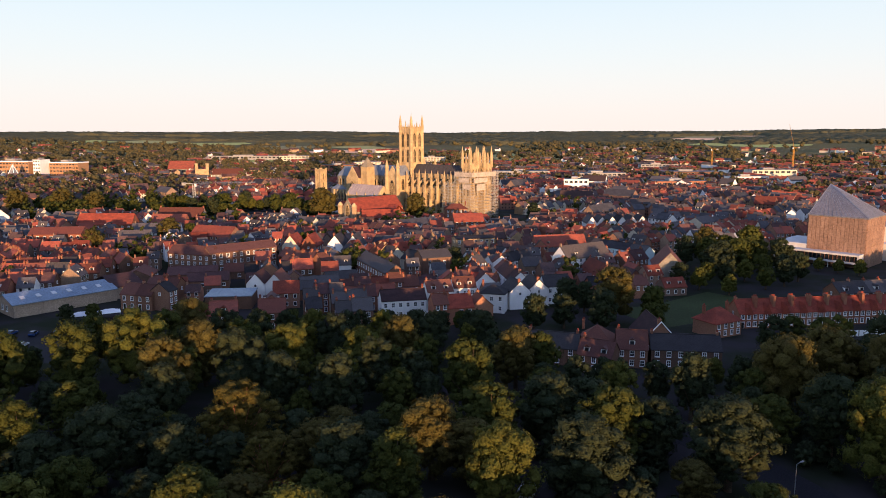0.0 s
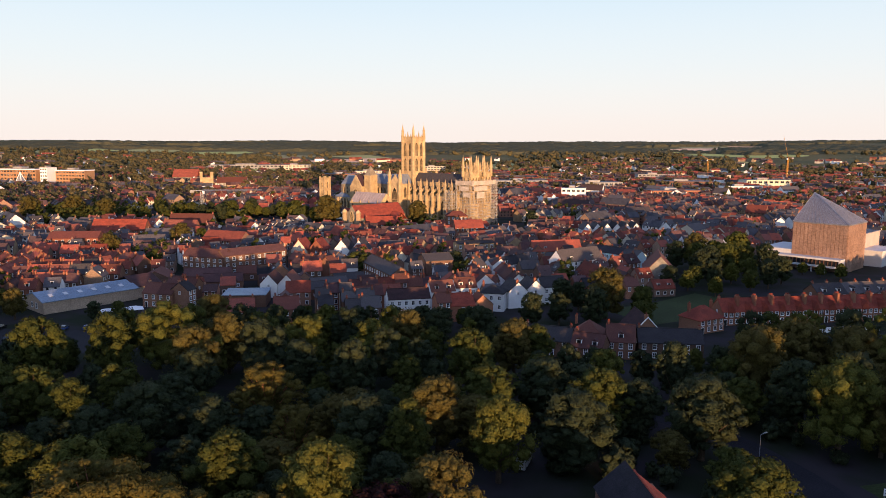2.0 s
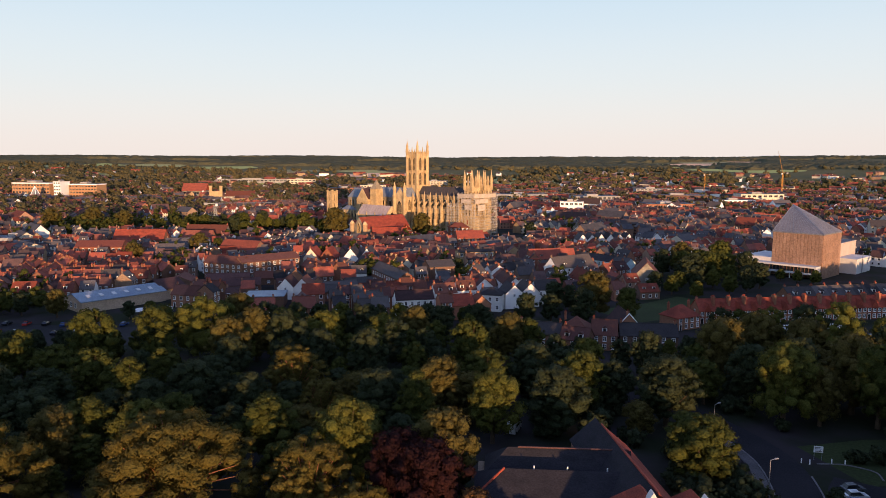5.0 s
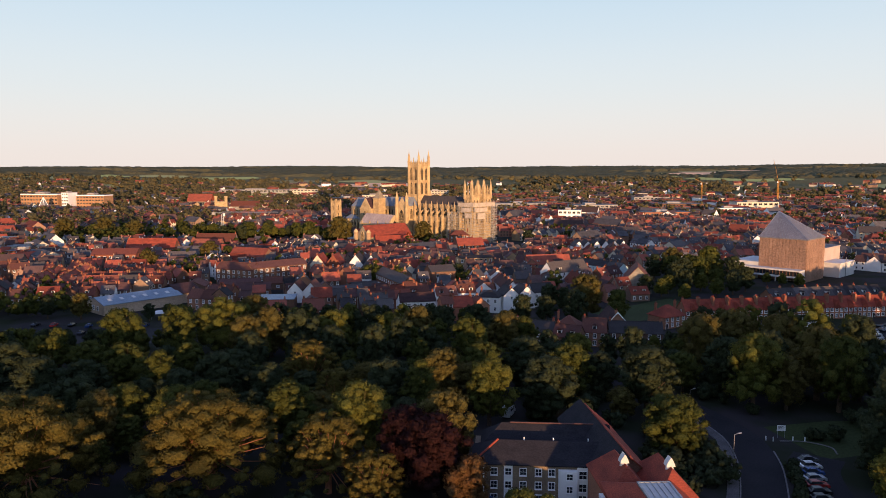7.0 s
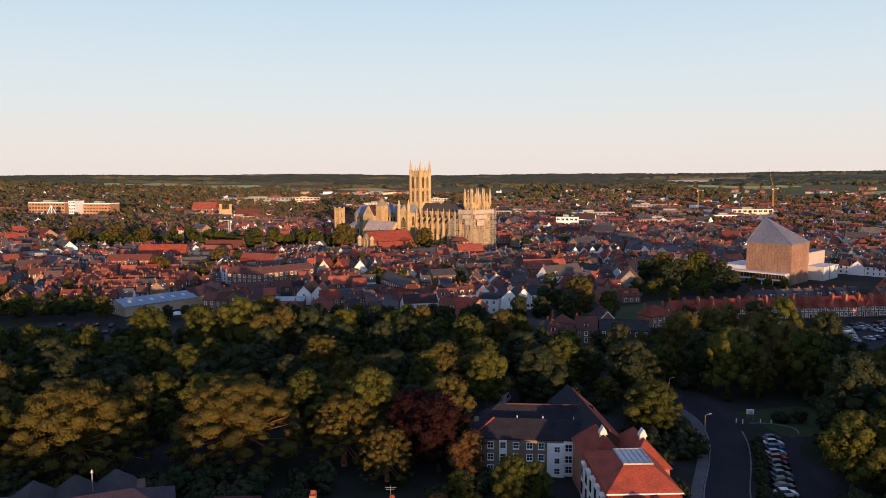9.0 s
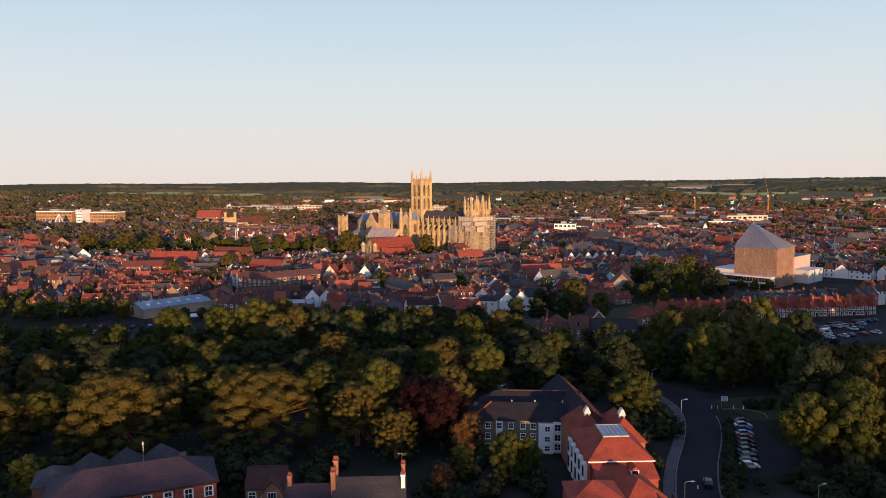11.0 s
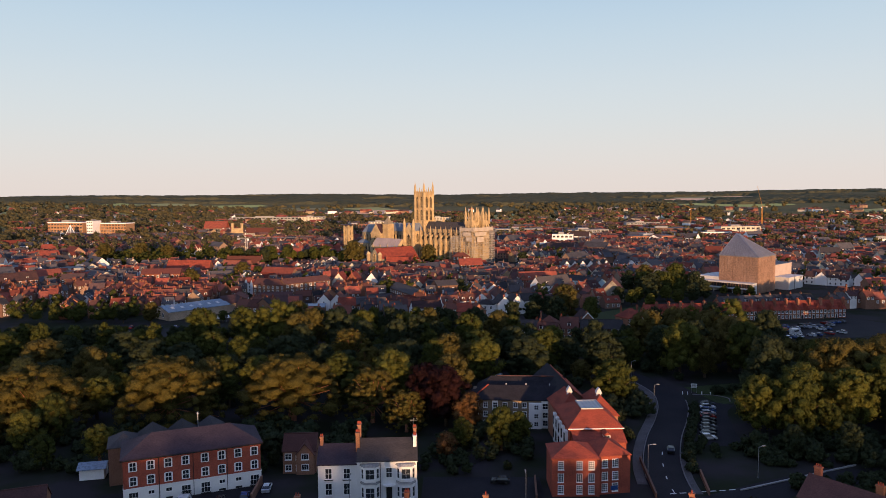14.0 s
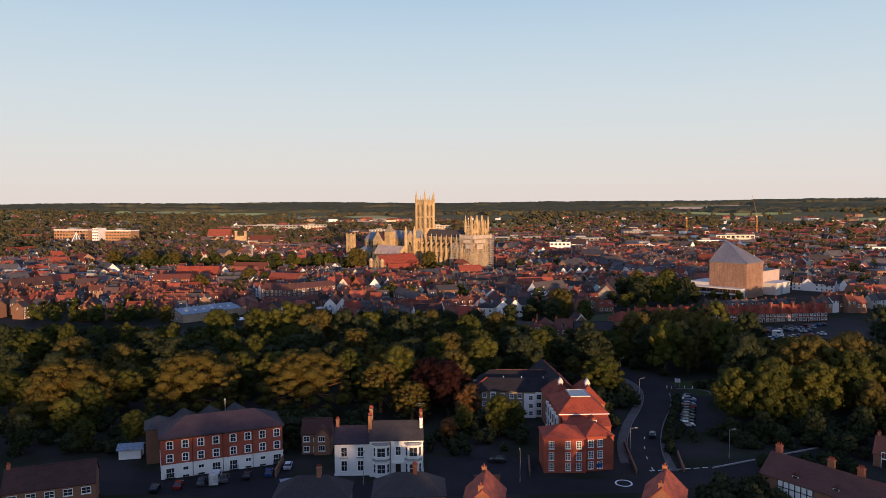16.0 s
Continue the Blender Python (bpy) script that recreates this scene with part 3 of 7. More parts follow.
# north-west transept with its turrets
for sy in (1, -1):
    tr_ = Shape()
    tr_.box(-6, 6, 6, 21, 0, 28.6)
    tr_.prism([(-6, 28.6), (6, 28.6), (0, 36.2)], 20.2, 21, "y")
    tr_.box(-6.3, 6.3, 6, 21.3, 28.0, 28.9)
    tr = part("transept", tr_, STONE, cath, "", pose(0, 0, 0, 0, 0, 0 if sy > 0 else 180))
    rf = Shape()
    rf.m = pose(0, 0, 0, 0, 0, 90)
    rf.gable_roof(6, 20.1, 11.6, 28.9, 7.0, 0.05, 0.3)
    part("transept_roof", rf, LEAD, tr)
    lancet(tr, 0, 21.05, 9, 5.6, 17, "n", mullions=4)
    for u in (-6, 6):
        q = Shape()
        q.ring(0, 0, 0, 30, 1.9, 1.75, 8, 0, 0.5)
        for z in (10, 20, 29.4):
            q.ring(0, 0, z, z + 0.6, 2.15, 2.15, 8, 0, 0.5)
        pinnacle(q, 0, 0, 30, 11.5, 1.5, 8)
        part("turret", q, STONE, tr, "", pose(u, 20.8, 0))
    for yy in (10, 15.5):
        lancet(tr, -6.05, yy, 18, 2.4, 8.5, "w")
        lancet(tr, 6.05, yy, 18, 2.4, 8.5, "e")

# choir, eastern transept, trinity chapel, corona
s = Shape()
s.box(6, 51, -7, 7, 0, 26.6)
s.box(6, 51, -13, 13, 0, 14.5)
s.box(6, 51, -13.3, 13.3, 13.9, 15.0)
s.box(6, 51, -7.3, 7.3, 26, 27.2)
choir = part("choir", s, STONE_DARK, cath)
part("choir_roof", Shape().gable_roof(6, 51, 13.6, 27.2, 7.6, 0.05, 0.3), LEAD, choir, "blue-grey lead choir roof")
for i in range(7):
    lancet(choir, 9.5 + 4.2 * i, 7.05, 17, 1.9, 7.6, "n", mullions=0)
    lancet(choir, 9.5 + 4.2 * i, 13.05, 4, 2.0, 7.5, "n", mullions=0)
    buttress(choir, 11.6 + 4.2 * i, 13, 13.9, 1.4, 1.0, 0, 180)
for sy in (1, -1):
    t_ = Shape()
    t_.box(-7.2, 7.2, 7, 23.5, 0, 25.2)
    t_.prism([(-7.2, 25.2), (7.2, 25.2), (0, 34.6)], 22.6, 23.5, "y")
    for z in (9, 17, 24.6):
        t_.box(-7.45, 7.45, 7, 23.75, z, z + 0.5)
    et = part("east_transept", t_, STONE, choir, "", pose(44.5, 0, 0, 0, 0, 0 if sy > 0 else 180))
    rf = Shape()
    rf.m = pose(0, 0, 0, 0, 0, 90)
    rf.gable_roof(5, 22.5, 14, 25.4, 8.6, 0.05, 0.3)
    part("transept_roof", rf, TILE_BROWN if sy > 0 else LEAD, et)
    ro = Shape()
    ro.m = pose(0, 23.55, 20.4, 90, 0, 0)
    ro.ring(0, 0, -0.3, 0.0, 2.7, 2.7, 20, 0)
    ro.ring(0, 0, -0.36, -0.3, 2.2, 2.2, 20, 1)
    for k in range(6):
        ro.box(-0.1, 0.1, -2.3, 2.3, -0.45, -0.36)
        ro.m = ro.m @ pose(0, 0, 0, 0, 0, 30)
    part("rose_window", ro, [STONE, DARK], et)
    for u in (-4.4, 0, 4.4):
        lancet(et, u, 23.55, 10.5, 1.8, 5.6, "n", mullions=0)
        lancet(et, u, 23.55, 2.5, 1.8, 5.4, "n", mullions=0)
st = Shape()
st.box(-3.9, 3.9, -3.9, 3.9, 0, 34.4)
for z in (9, 15, 20, 25, 30, 34):
    st.box(-4.15, 4.15, -4.15, 4.15, z, z + 0.45)
for f_ in range(4):
    st.m = pose(0, 0, 0, 0, 0, 90 * f_)
    for z in (21, 26, 31):
        for u in range(-3, 4):
            st.box(u * 1.05 - 0.2, u * 1.05 + 0.2, -4.1, -3.9, z, z + 2.8)
st.m = Matrix.Identity(4)
stair = part("stair_tower", st, STONE, cath, "arcaded romanesque stair tower", pose(33.5, 16.5, 0))
cap = Shape()
cap.ring(0, 0, 34.45, 42.2, 5.4, 0.05, 4, 0, 0.5)
part("spire_cap", cap, STONE_DARK, stair)
s = Shape()
s.box(51, 82, -6.5, 6.5, 0, 25)
s.box(51, 82, -12, 12, 0, 14)
s.ring(82, 0, 0, 25, 6.5, 6.5, 12)
s.ring(82, 0, 0, 14, 12, 12, 14)
trin = part("trinity_chapel", s, STONE_DARK, cath)
q = Shape().gable_roof(51.3, 82, 12.6, 25.2, 7.6, 0.05, 0.3)
q.ring(82, 0, 25.1, 32.9, 6.7, 0.1, 12)
q.ring(82, 0, 14.1, 17.5, 12.3, 6.6, 14)
part("chapel_roof", q, LEAD, trin, "blue-grey lead chapel roof")
for i in range(7):
    lancet(trin, 54.0 + 4.3 * i, 6.55, 16.8, 1.7, 6.6, "n", mullions=0)
    lancet(trin, 54.0 + 4.3 * i, 12.05, 4, 1.9, 7.5, "n", mullions=0)
    buttress(trin, 56.1 + 4.3 * i, 12, 13.6, 1.4, 0.9, 0, 180)
s = Shape()
s.box(-4.4, 4.4, -4.4, 4.4, 0, 28.6)
for ax in (-4.2, 4.2):
    for ay in (-4.2, 4.2):
        s.box(ax - 0.9, ax + 0.9, ay - 0.9, ay + 0.9, 0, 31)
for z in (12, 20, 27.8):
    s.box(-4.7, 4.7, -4.7, 4.7, z, z + 0.5)
battlement(s, -4.5, 4.5, -4.5, 4.5, 28.6, 1.3, 0.7)
cor = part("corona_tower", s, STONE, cath, "", pose(104, 9, 0) @ Matrix.Diagonal((0.72, 0.72, 1, 1)))
for fc, (ux, uy) in {"n": (0, 4.45), "w": (-4.45, 0)}.items():
    lancet(cor, ux, uy, 21.0, 1.6, 5.6, fc)
    lancet(cor, ux, uy, 13.2, 1.6, 5.4, fc)

# chapter house and cloister range on the north side
chap = thing("chapter_house", C_AT @ pose(8, 39, 0), "stone chapter house with pale lead pitched roof", "chapter house")
s = Shape()
s.box(-18, 18, -6.6, 6.6, 0, 15)
s.prism([(-6.6, 15), (6.6, 15), (0, 22.4)], -18, -17.2, "x")
s.prism([(-6.6, 15), (6.6, 15), (0, 22.4)], 17.2, 18, "x")
part("wall", s, STONE, chap)
LEADPINK = mat("old_lead", (0.4, 0.33, 0.3), (0.33, 0.27, 0.25), 0.6, 0.2, 2, 0.2)
rf = Shape().gable_roof(-17, 17, 13.2, 15, 7.2, 0.3, 0.3)
for i in range(11):
    for sy in (-1, 1):
        x = -16 + 3.2 * i
        rf.prism([(sy * 6.6, 15.2), (sy * 0.2, 22.4), (sy * 0.2, 22.65), (sy * 6.6, 15.45)], x - 0.1, x + 0.1, "x")
part("roof", rf, LEADPINK, chap)
lancet(chap, -18.05, 0, 5.5, 5.0, 12.5, "w", mullions=4)
for i in range(4):
    buttress(chap, -15 + 10 * i, 6.6, 14, 1.6, 1.1, 3.5, 180)
    if i < 3:
        lancet(chap, -10 + 10 * i, 6.65, 4, 3, 8.5, "n", mullions=2)

# the scaffolding round the west end
SC = thing("scaffolding", C_AT @ pose(-67, 0, 0), "tall tube scaffolding with pale sheeting round the west towers", "scaffolding")


def scaffold(parent, x0, x1, y0, y1, z1, sheets):
    s = Shape()
    xs_, ys_ = np.arange(x0, x1 + 0.1, 3.0), np.arange(y0, y1 + 0.1, 3.0)
    for off in (0, 1.3):
        pts = [(x, y) for x in xs_ for y in (y0 + off, y1 - off)] + [(x, y) for y in ys_ for x in (x0 + off, x1 - off)]
        for x, y in pts:
            s.box(x - 0.06, x + 0.06, y - 0.06, y + 0.06, 0, z1 + 0.8)
    part("standard_frame", s, SCAFF, parent)
    z = 2.0
    while z <= z1:
        b = Shape()
        for y in (y0, y1 - 1.3):
            b.box(x0, x1, y, y + 1.3, z, z + 0.09)
        for x in (x0, x1 - 1.3):
            b.box(x, x + 1.3, y0 + 1.3, y1 - 1.3, z, z + 0.09)
        for h in (0.5, 1.0):
            for y in (y0, y1):
                b.box(x0, x1, y - 0.05, y + 0.05, z + h, z + h + 0.09)
            for x in (x0, x1):
                b.box(x - 0.05, x + 0.05, y0, y1, z + h, z + h + 0.09)
        part("lift", b, SCAFF, parent)
        z += 2.1
    for i in range(int((x1 - x0) / 4.8)):
        s = Shape()
        for k in range(int(z1 / 4.2)):
            a = x0 + 4.8 * i
            s.tube((a, y1 + 0.1, 2 + 4.2 * k), (a + 4.8, y1 + 0.1, 6.2 + 4.2 * k), 0.06, 4)
        part("brace", s, SCAFF, parent)
    for sh in sheets:
        part("sheeting", Shape().box(*sh), SHEET, parent, "pale dust sheeting")


scaffold(SC, -8.6, 8.0, -15.0, 15.0, 33.5, [(-8.72, -8.65, -12, 15, 30.4, 33.4), (-8.6, 7.5, 15.05, 15.12, 30.4, 33.4), (-8.72, -8.65, -2, 13, 26.2, 29.4), (-8.72, -8.65, 1, 10, 20.5, 25.0), (-6, 4, 15.05, 15.12, 26.2, 29.4), (-7, 0, 15.05, 15.12, 21.5, 25.0)])
SC2 = thing("scaffolding", C_AT @ pose(-54.5, 14.6, 0), "tube scaffolding against the nave wall", "scaffolding")
scaffold(SC2, -3.8, 3.8, -0.9, 4.2, 25, [])

# ---- the theatre ----
TH = thing("theatre", pose(186.5, 473.5, 0, 0, 0, 43.6), "theatre with copper-toned mesh fly tower, pointed grey roof and white foyer", "theatre")
# own axes: x runs back to the right along the east face, y back to the left along the north face
s = Shape().box(0, 24.6, 0, 25.4, 0, 22.6)
fly = part("fly_tower", s, COPPERMESH, TH, "copper-toned steel mesh fly tower")
for j in range(14):
    for k in range(4):
        key = ("mesh_panel", k % 2)
        if key not in MESHES:
            MESHES[key] = Shape().box(-0.13, 0.0, 0.07, 1.72, 0.06, 5.5).mesh("panel", COPPERMESH)
        part("panel", MESHES[key], None, fly, "", pose(0, 0.13 + 1.8 * j, 0.1 + 5.6 * k))
for j in range(6):
    for k in range(7):
        key = ("mesh_panel_wide",)
        if key not in MESHES:
            MESHES[key] = Shape().box(0.06, 3.98, -0.13, 0.0, 0.05, 3.12).mesh("panel", COPPERMESH)
        part("panel", MESHES[key], None, fly, "", pose(0.15 + 4.07 * j, 0, 0.1 + 3.2 * k))
apx = (18.8, 23.4, 36.6)
c4 = [(-0.25, -0.25), (24.85, -0.25), (24.85, 25.65), (-0.25, 25.65)]
s = Shape().add([(x, y, 22.6) for x, y in c4] + [(x, y, 23.1) for x, y in c4] + [apx], [(3, 2, 1, 0), (0, 1, 5, 4), (1, 2, 6, 5), (2, 3, 7, 6), (3, 0, 4, 7), (4, 5, 8), (5, 6, 8), (6, 7, 8), (7, 4, 8)])
roof = part("pyramid_roof", s, STEELROOF, TH, "pointed grey mesh roof")
for a, b in ((0, 1), (1, 2), (3, 0), (2, 3)):
    for k in range(13):
        t = (k + 0.5) / 13
        p = Vector((*c4[a], 23.15)).lerp(Vector((*c4[b], 23.15)), t)
        part("seam", Shape().tube(p, Vector(apx).lerp(p, 0.02), 0.07, 4), METAL, roof)
for k in range(4):
    part("ridge_cap", Shape().tube((*c4[k], 23.1), apx, 0.16, 4), METAL, roof)
# white foyer along the north face
s = Shape()
s.box(-6.2, -0.2, 1.0, 38, 2.6, 3.5)
s.box(-6.2, -0.2, 1.0, 38, 6.1, 6.9)
s.box(-6.2, -0.2, 0.4, 1.2, 0, 6.9)
s.box(-6.2, -0.2, 37.4, 38, 0, 6.7)
s.box(-1.2, -0.2, 1.6, 37.4, 3.5, 6.1, 1)
s.box(-5.2, -1.2, 1.6, 37.4, 3.45, 3.6, 1)
for k in range(5):
    s.box(-5.9, -5.5, 7 + 6.2 * k, 7.4 + 6.2 * k, 0, 2.6)
part("foyer", s, [THWHITE, DARK], TH, "white foyer with a long strip window")
for k in range(20):
    part("mullion", Shape().box(-5.75, -5.45, 0, 0.2, 3.5, 6.1), BRICK_DARK, TH, "", pose(0, 2.4 + 1.8 * k, 0))
part("strip_glazing", Shape().box(-5.4, -5.34, 1.6, 37.4, 3.5, 6.1), GLASS, TH)
part("side_hall", Shape().box(0, 26, 25.4, 40, 0, 8.4).box(-0.2, 26.2, 25.4, 40.2, 8.4, 9), THWHITE, TH)
part("stage_house", Shape().box(24.6, 60, 4, 30, 0, 15).box(24.6, 60.2, 3.8, 30.2, 15, 15.5), mat("pink_render", (0.5, 0.4, 0.34), (0.44, 0.35, 0.3), 0.85, 0.2, 2, 0.03, grain=0.2), TH, "pinkish cream rendered stage house")
part("stage_roof", Shape().box(25, 59.7, 4.3, 29.7, 15.5, 15.65), FLATROOF, TH)
part("dock", Shape().box(32, 54, -6, 3.8, 0, 7.6).box(31.8, 54.2, -6.2, 3.8, 7.6, 8.1), THWHITE, TH, "white rendered loading dock")
part("window", window_mesh(2.4, 1.6, 2, 1), None, TH, "", pose(54.05, -2, 4, 0, 0, 90))
part("window", window_mesh(1.2, 1.6, 1, 1), None, TH, "", pose(49, -6.02, 4.2))
part("flue", Shape().ring(40, -6.3, 0, 11, 0.2, 0.2, 8), METAL, TH)

# ---- houses ----
TEMPLATES = {}
WALLS = {"red brick": BRICK, "brown brick": BRICK_DARK, "stock brick": BRICK_YELLOW, "white rendered": RENDER, "cream rendered": RENDER_CREAM, "pastel rendered": PASTEL, "flint": FLINT}
ROOFS = {"red tiled": TILE, "brown tiled": TILE_BROWN, "slate": SLATE, "bright red tiled": TILE_RED}


def dormer(parent, x, y, z, w=1.5, h=1.5, d=2.4, roofm=None, wallm=None):
    key = ("dormer", w, h, d, (roofm or TILE).name, (wallm or PAINT).name)
    if key not in MESHES:
        s = Shape()
        s.box(-w / 2, w / 2, 0, d, 0, h, 0)
        s.prism([(-w / 2 - 0.15, h), (w / 2 + 0.15, h), (0, h + 0.75)], -0.2, d + 0.6, "y", 1)
        s.box(-w / 2 + 0.2, w / 2 - 0.2, -0.04, 0.02, 0.35, h - 0.15, 2)
        MESHES[key] = s.mesh("dormer", [wallm or PAINT, roofm or TILE, GLASS])
    return part("dormer", MESHES[key], None, parent, "", pose(x, y, z))


def house(name, w, d, h, rise, wall, roof, m, label, category="house", group="", tall=0, hip=0, cols=2, rows=2, stacks=1, dorm=0, both=True, front_gable=False, door=True, win=(0.95, 1.35), cross=0):
    """A house with its ridge along x and its front towards -y, standing at the middle of its foot."""
    hs = thing(name, m, label, category, group)
    wm, rm = WALLS[wall], ROOFS[roof]
    s = Shape()
    s.box(-w / 2, w / 2, -d / 2, d / 2, 0, h)
    if not hip:
        for x in (-w / 2, w / 2 - 0.25):
            s.prism([(-d / 2, h), (d / 2, h), (0, h + rise)], x, x + 0.25, "x")
    s.box(-w / 2 - 0.06, w / 2 + 0.06, -d / 2 - 0.06, d / 2 + 0.06, 0, 0.5)
    part("wall", s, wm, hs)
    r = Shape()
    if hip:
        r.hip_roof(-w / 2, w / 2, -d / 2, d / 2, h, rise, 0.35)
    else:
        r.gable_roof(-w / 2, w / 2, d, h, rise, 0.22)
        r.box(-w / 2 - 0.2, w / 2 + 0.2, -0.14, 0.14, h + rise + 0.1, h + rise + 0.36)
    if cross:
        r.prism([(-cross, h - 0.3), (cross, h - 0.3), (0, h + rise * 0.8)], -d / 2 - 0.35, 0, "y")
    part("roof", r, rm, hs)
    for i in range(stacks):
        x = -w / 2 + 0.55 if i == 0 else w / 2 - 0.55
        chimney(hs, x, 0.3 if not hip else d * 0.1, h + rise * 0.55, h + rise + 0.95, 0.6, 0.95, 2, BRICK if wall != "stock brick" else BRICK_YELLOW)
    if tall:
        chimney(hs, w / 2 - 0.1, -d * 0.22, h + rise * 0.3, h + rise + 1.4, 0.9, 1.6, 4, BRICK)
    ww, wh = win
    storey = h / rows
    for j in range(rows):
        for i in range(cols):
            x = -w / 2 + w * (i + 0.5) / cols
            z = storey * j + max(0.75, (storey - wh) * 0.55)
            if door and j == 0 and i == 0:
                dk = ("door", wall)
                if dk not in MESHES:
                    MESHES[dk] = Shape().box(-0.5, 0.5, -0.08, 0.02, 0.05, 2.05, 1).box(-0.62, -0.5, -0.14, 0.02, 0, 2.2).box(0.5, 0.62, -0.14, 0.02, 0, 2.2).box(-0.5, 0.5, -0.14, 0.02, 2.05, 2.2).mesh("door", [PAINT, DARK])
                part("door", MESHES[dk], None, hs, "", pose(x, -d / 2 - 0.01, 0))
            else:
                part("window", window_mesh(ww, wh, wide=0.13), None, hs, "", FACE["s"](x, -d / 2 - 0.01, z))
            if both and j == rows - 1 and i < 2:
                part("window", window_mesh(ww, wh, wide=0.13), None, hs, "", FACE["n"](x, d / 2 + 0.01, z))
    for i in range(dorm):
        x = -w / 2 + w * (i + 0.5) / dorm
        k = rise / (d / 2)
        dormer(hs, x, -d / 2 + 0.9, h + 0.9 * k - 0.2, roofm=rm)
    if not hip:
        part("gable_window", window_mesh(0.7, 0.9, 1, 1), None, hs, "", FACE["w"](-w / 2 - 0.01, 0, h * 0.8))
    return hs


TAKEN = []      # rectangles of ground that are built on or kept free: cx, cy, half x, half y, degrees


def keep(cx, cy, hx, hy, a=0):
    TAKEN.append((cx, cy, hx, hy, math.cos(radians(a)), math.sin(radians(a))))


def free(x, y, r=0.0):
    for cx, cy, hx, hy, c, s_ in TAKEN:
        u, v = (x - cx) * c + (y - cy) * s_, -(x - cx) * s_ + (y - cy) * c
        if abs(u) < hx + r and abs(v) < hy + r:
            return False
    return True


def put(key, m, **kw):
    """The first call with a key builds a house, later ones copy it."""
    if key in TEMPLATES:
        return copy_thing(TEMPLATES[key], m)
    TEMPLATES[key] = house(m=m, **kw)
    return TEMPLATES[key]


# kept free: cathedral close, theatre, lawns, car parks, the wood and what is set by hand
keep(-30, 722, 118, 34, 138)
keep(-58, 690, 26, 34, 138)
keep(200, 500, 42, 38, 43.6)
keep(163, 352, 44, 20, 22)
keep(-135, 350, 48, 16, 0)
keep(85, 398, 36, 17, 30)
keep(0, 250, 500, 112, 0)
keep(50, 365, 32, 25, 0)
keep(48, 333, 36, 20, 0)
keep(125, 470, 32, 42, 0)
keep(165, 440, 34, 24, 20)
keep(112, 408, 18, 18)
keep(-62, 658, 34, 30, 48)
keep(-160, 690, 62, 38, 0)
keep(-290, 720, 55, 60, 0)
keep(200, 384, 44, 22, 8)
keep(150, 470, 24, 14)


def landmark(x, y, w, d, a, **kw):
    """A house set by hand: the middle of its front, its width and depth, and its turn."""
    c, s_ = math.cos(radians(a)), math.sin(radians(a))
    cx, cy = x - s_ * d / 2, y + c * d / 2
    keep(cx, cy, w / 2 + 1.2, d / 2 + 2.0, a)
    return house(w=w, d=d, m=pose(cx, cy, 0, 0, 0, a), **kw)


TW = "terrace_house"
# long brick ranges with white windows
landmark(-94, 471.7, 32, 9, 41, name="apartment_range", h=9.0, rise=2.6, wall="brown brick", roof="brown tiled", label="long brown brick range with white windows and brown roof", category="apartment range", cols=10, rows=3, stacks=2, win=(1.2, 1.5))
landmark(-117.5, 465.5, 23, 9, -20, name="apartment_range", h=8.0, rise=3.2, wall="brown brick", roof="brown tiled", label="brown brick range with dark tiled roof", category="apartment range", cols=7, rows=3, stacks=1, win=(1.1, 1.3))
landmark(-212, 583, 34, 11, 0, name="school_range", h=6.5, rise=6.0, wall="red brick", roof="bright red tiled", label="long school range with steep red tiled roof", category="school", cols=9, rows=2, stacks=1)
landmark(-178, 615, 30, 11, -4, name="school_range", h=6.5, rise=6.5, wall="flint", roof="red tiled", label="flint school range with red tiled roof", category="school", cols=7, rows=2, stacks=2)
landmark(-176, 590, 22, 9, -4, name="school_range", h=6.5, rise=5.0, wall="red brick", roof="red tiled", label="brick range with red tiled roof", category="school", cols=6, rows=2, stacks=1)
# low roofs between the ranges and the river
for x_, y_, w_, a_, rf_ in ((-108, 443, 20, 12, "brown tiled"), (-88, 450, 18, 8, "brown tiled"), (-97, 430, 16, 14, "brown tiled"), (-125, 446, 14, 100, "brown tiled")):
    landmark(x_, y_, w_, 11, a_, name="low_workshop", h=3.2, rise=2.6, wall="brown brick", roof=rf_, label="low brown brick workshop with brown tiled roof", category="workshop", cols=4, rows=1, stacks=0, win=(1.2, 1.0))
for x_, y_, w_ in ((-56, 410, 15), (-50, 421, 15), (-43, 431, 13)):
    landmark(x_, y_, w_, 8, 24, name="slate_workshop", h=4.0, rise=2.4, wall="brown brick", roof="slate", label="low workshop with long slate roof", category="workshop", cols=4, rows=1, stacks=0, win=(1.2, 1.1))
keep(-79, 392, 14, 8)
# white twin-gabled house
for dx in (-3.6, 3.6):
    keep(-70 + dx, 420, 5, 8)
    house(name="gabled_house", w=12, d=7.0, h=5.4, rise=3.8, wall="white rendered", roof="brown tiled", m=pose(-70 + dx, 420, 0, 0, 0, 90), label="white rendered house with steep brown gable", cols=4, stacks=0, door=False)
# red painted gable pair and white neighbours
for x_, wl, rf_ in ((-79, "cream rendered", "bright red tiled"), (-70, "red brick", "bright red tiled"), (-57, "white rendered", "slate"), (-48, "white rendered", "slate")):
    keep(x_, 506, 5.5, 8)
    house(name="gabled_house", w=12, d=8.4, h=6.4, rise=5.2, wall=wl, roof=rf_, m=pose(x_, 506, 0, 0, 0, 84), label=f"{wl} house with {rf_} gable", cols=3, stacks=1, door=False)
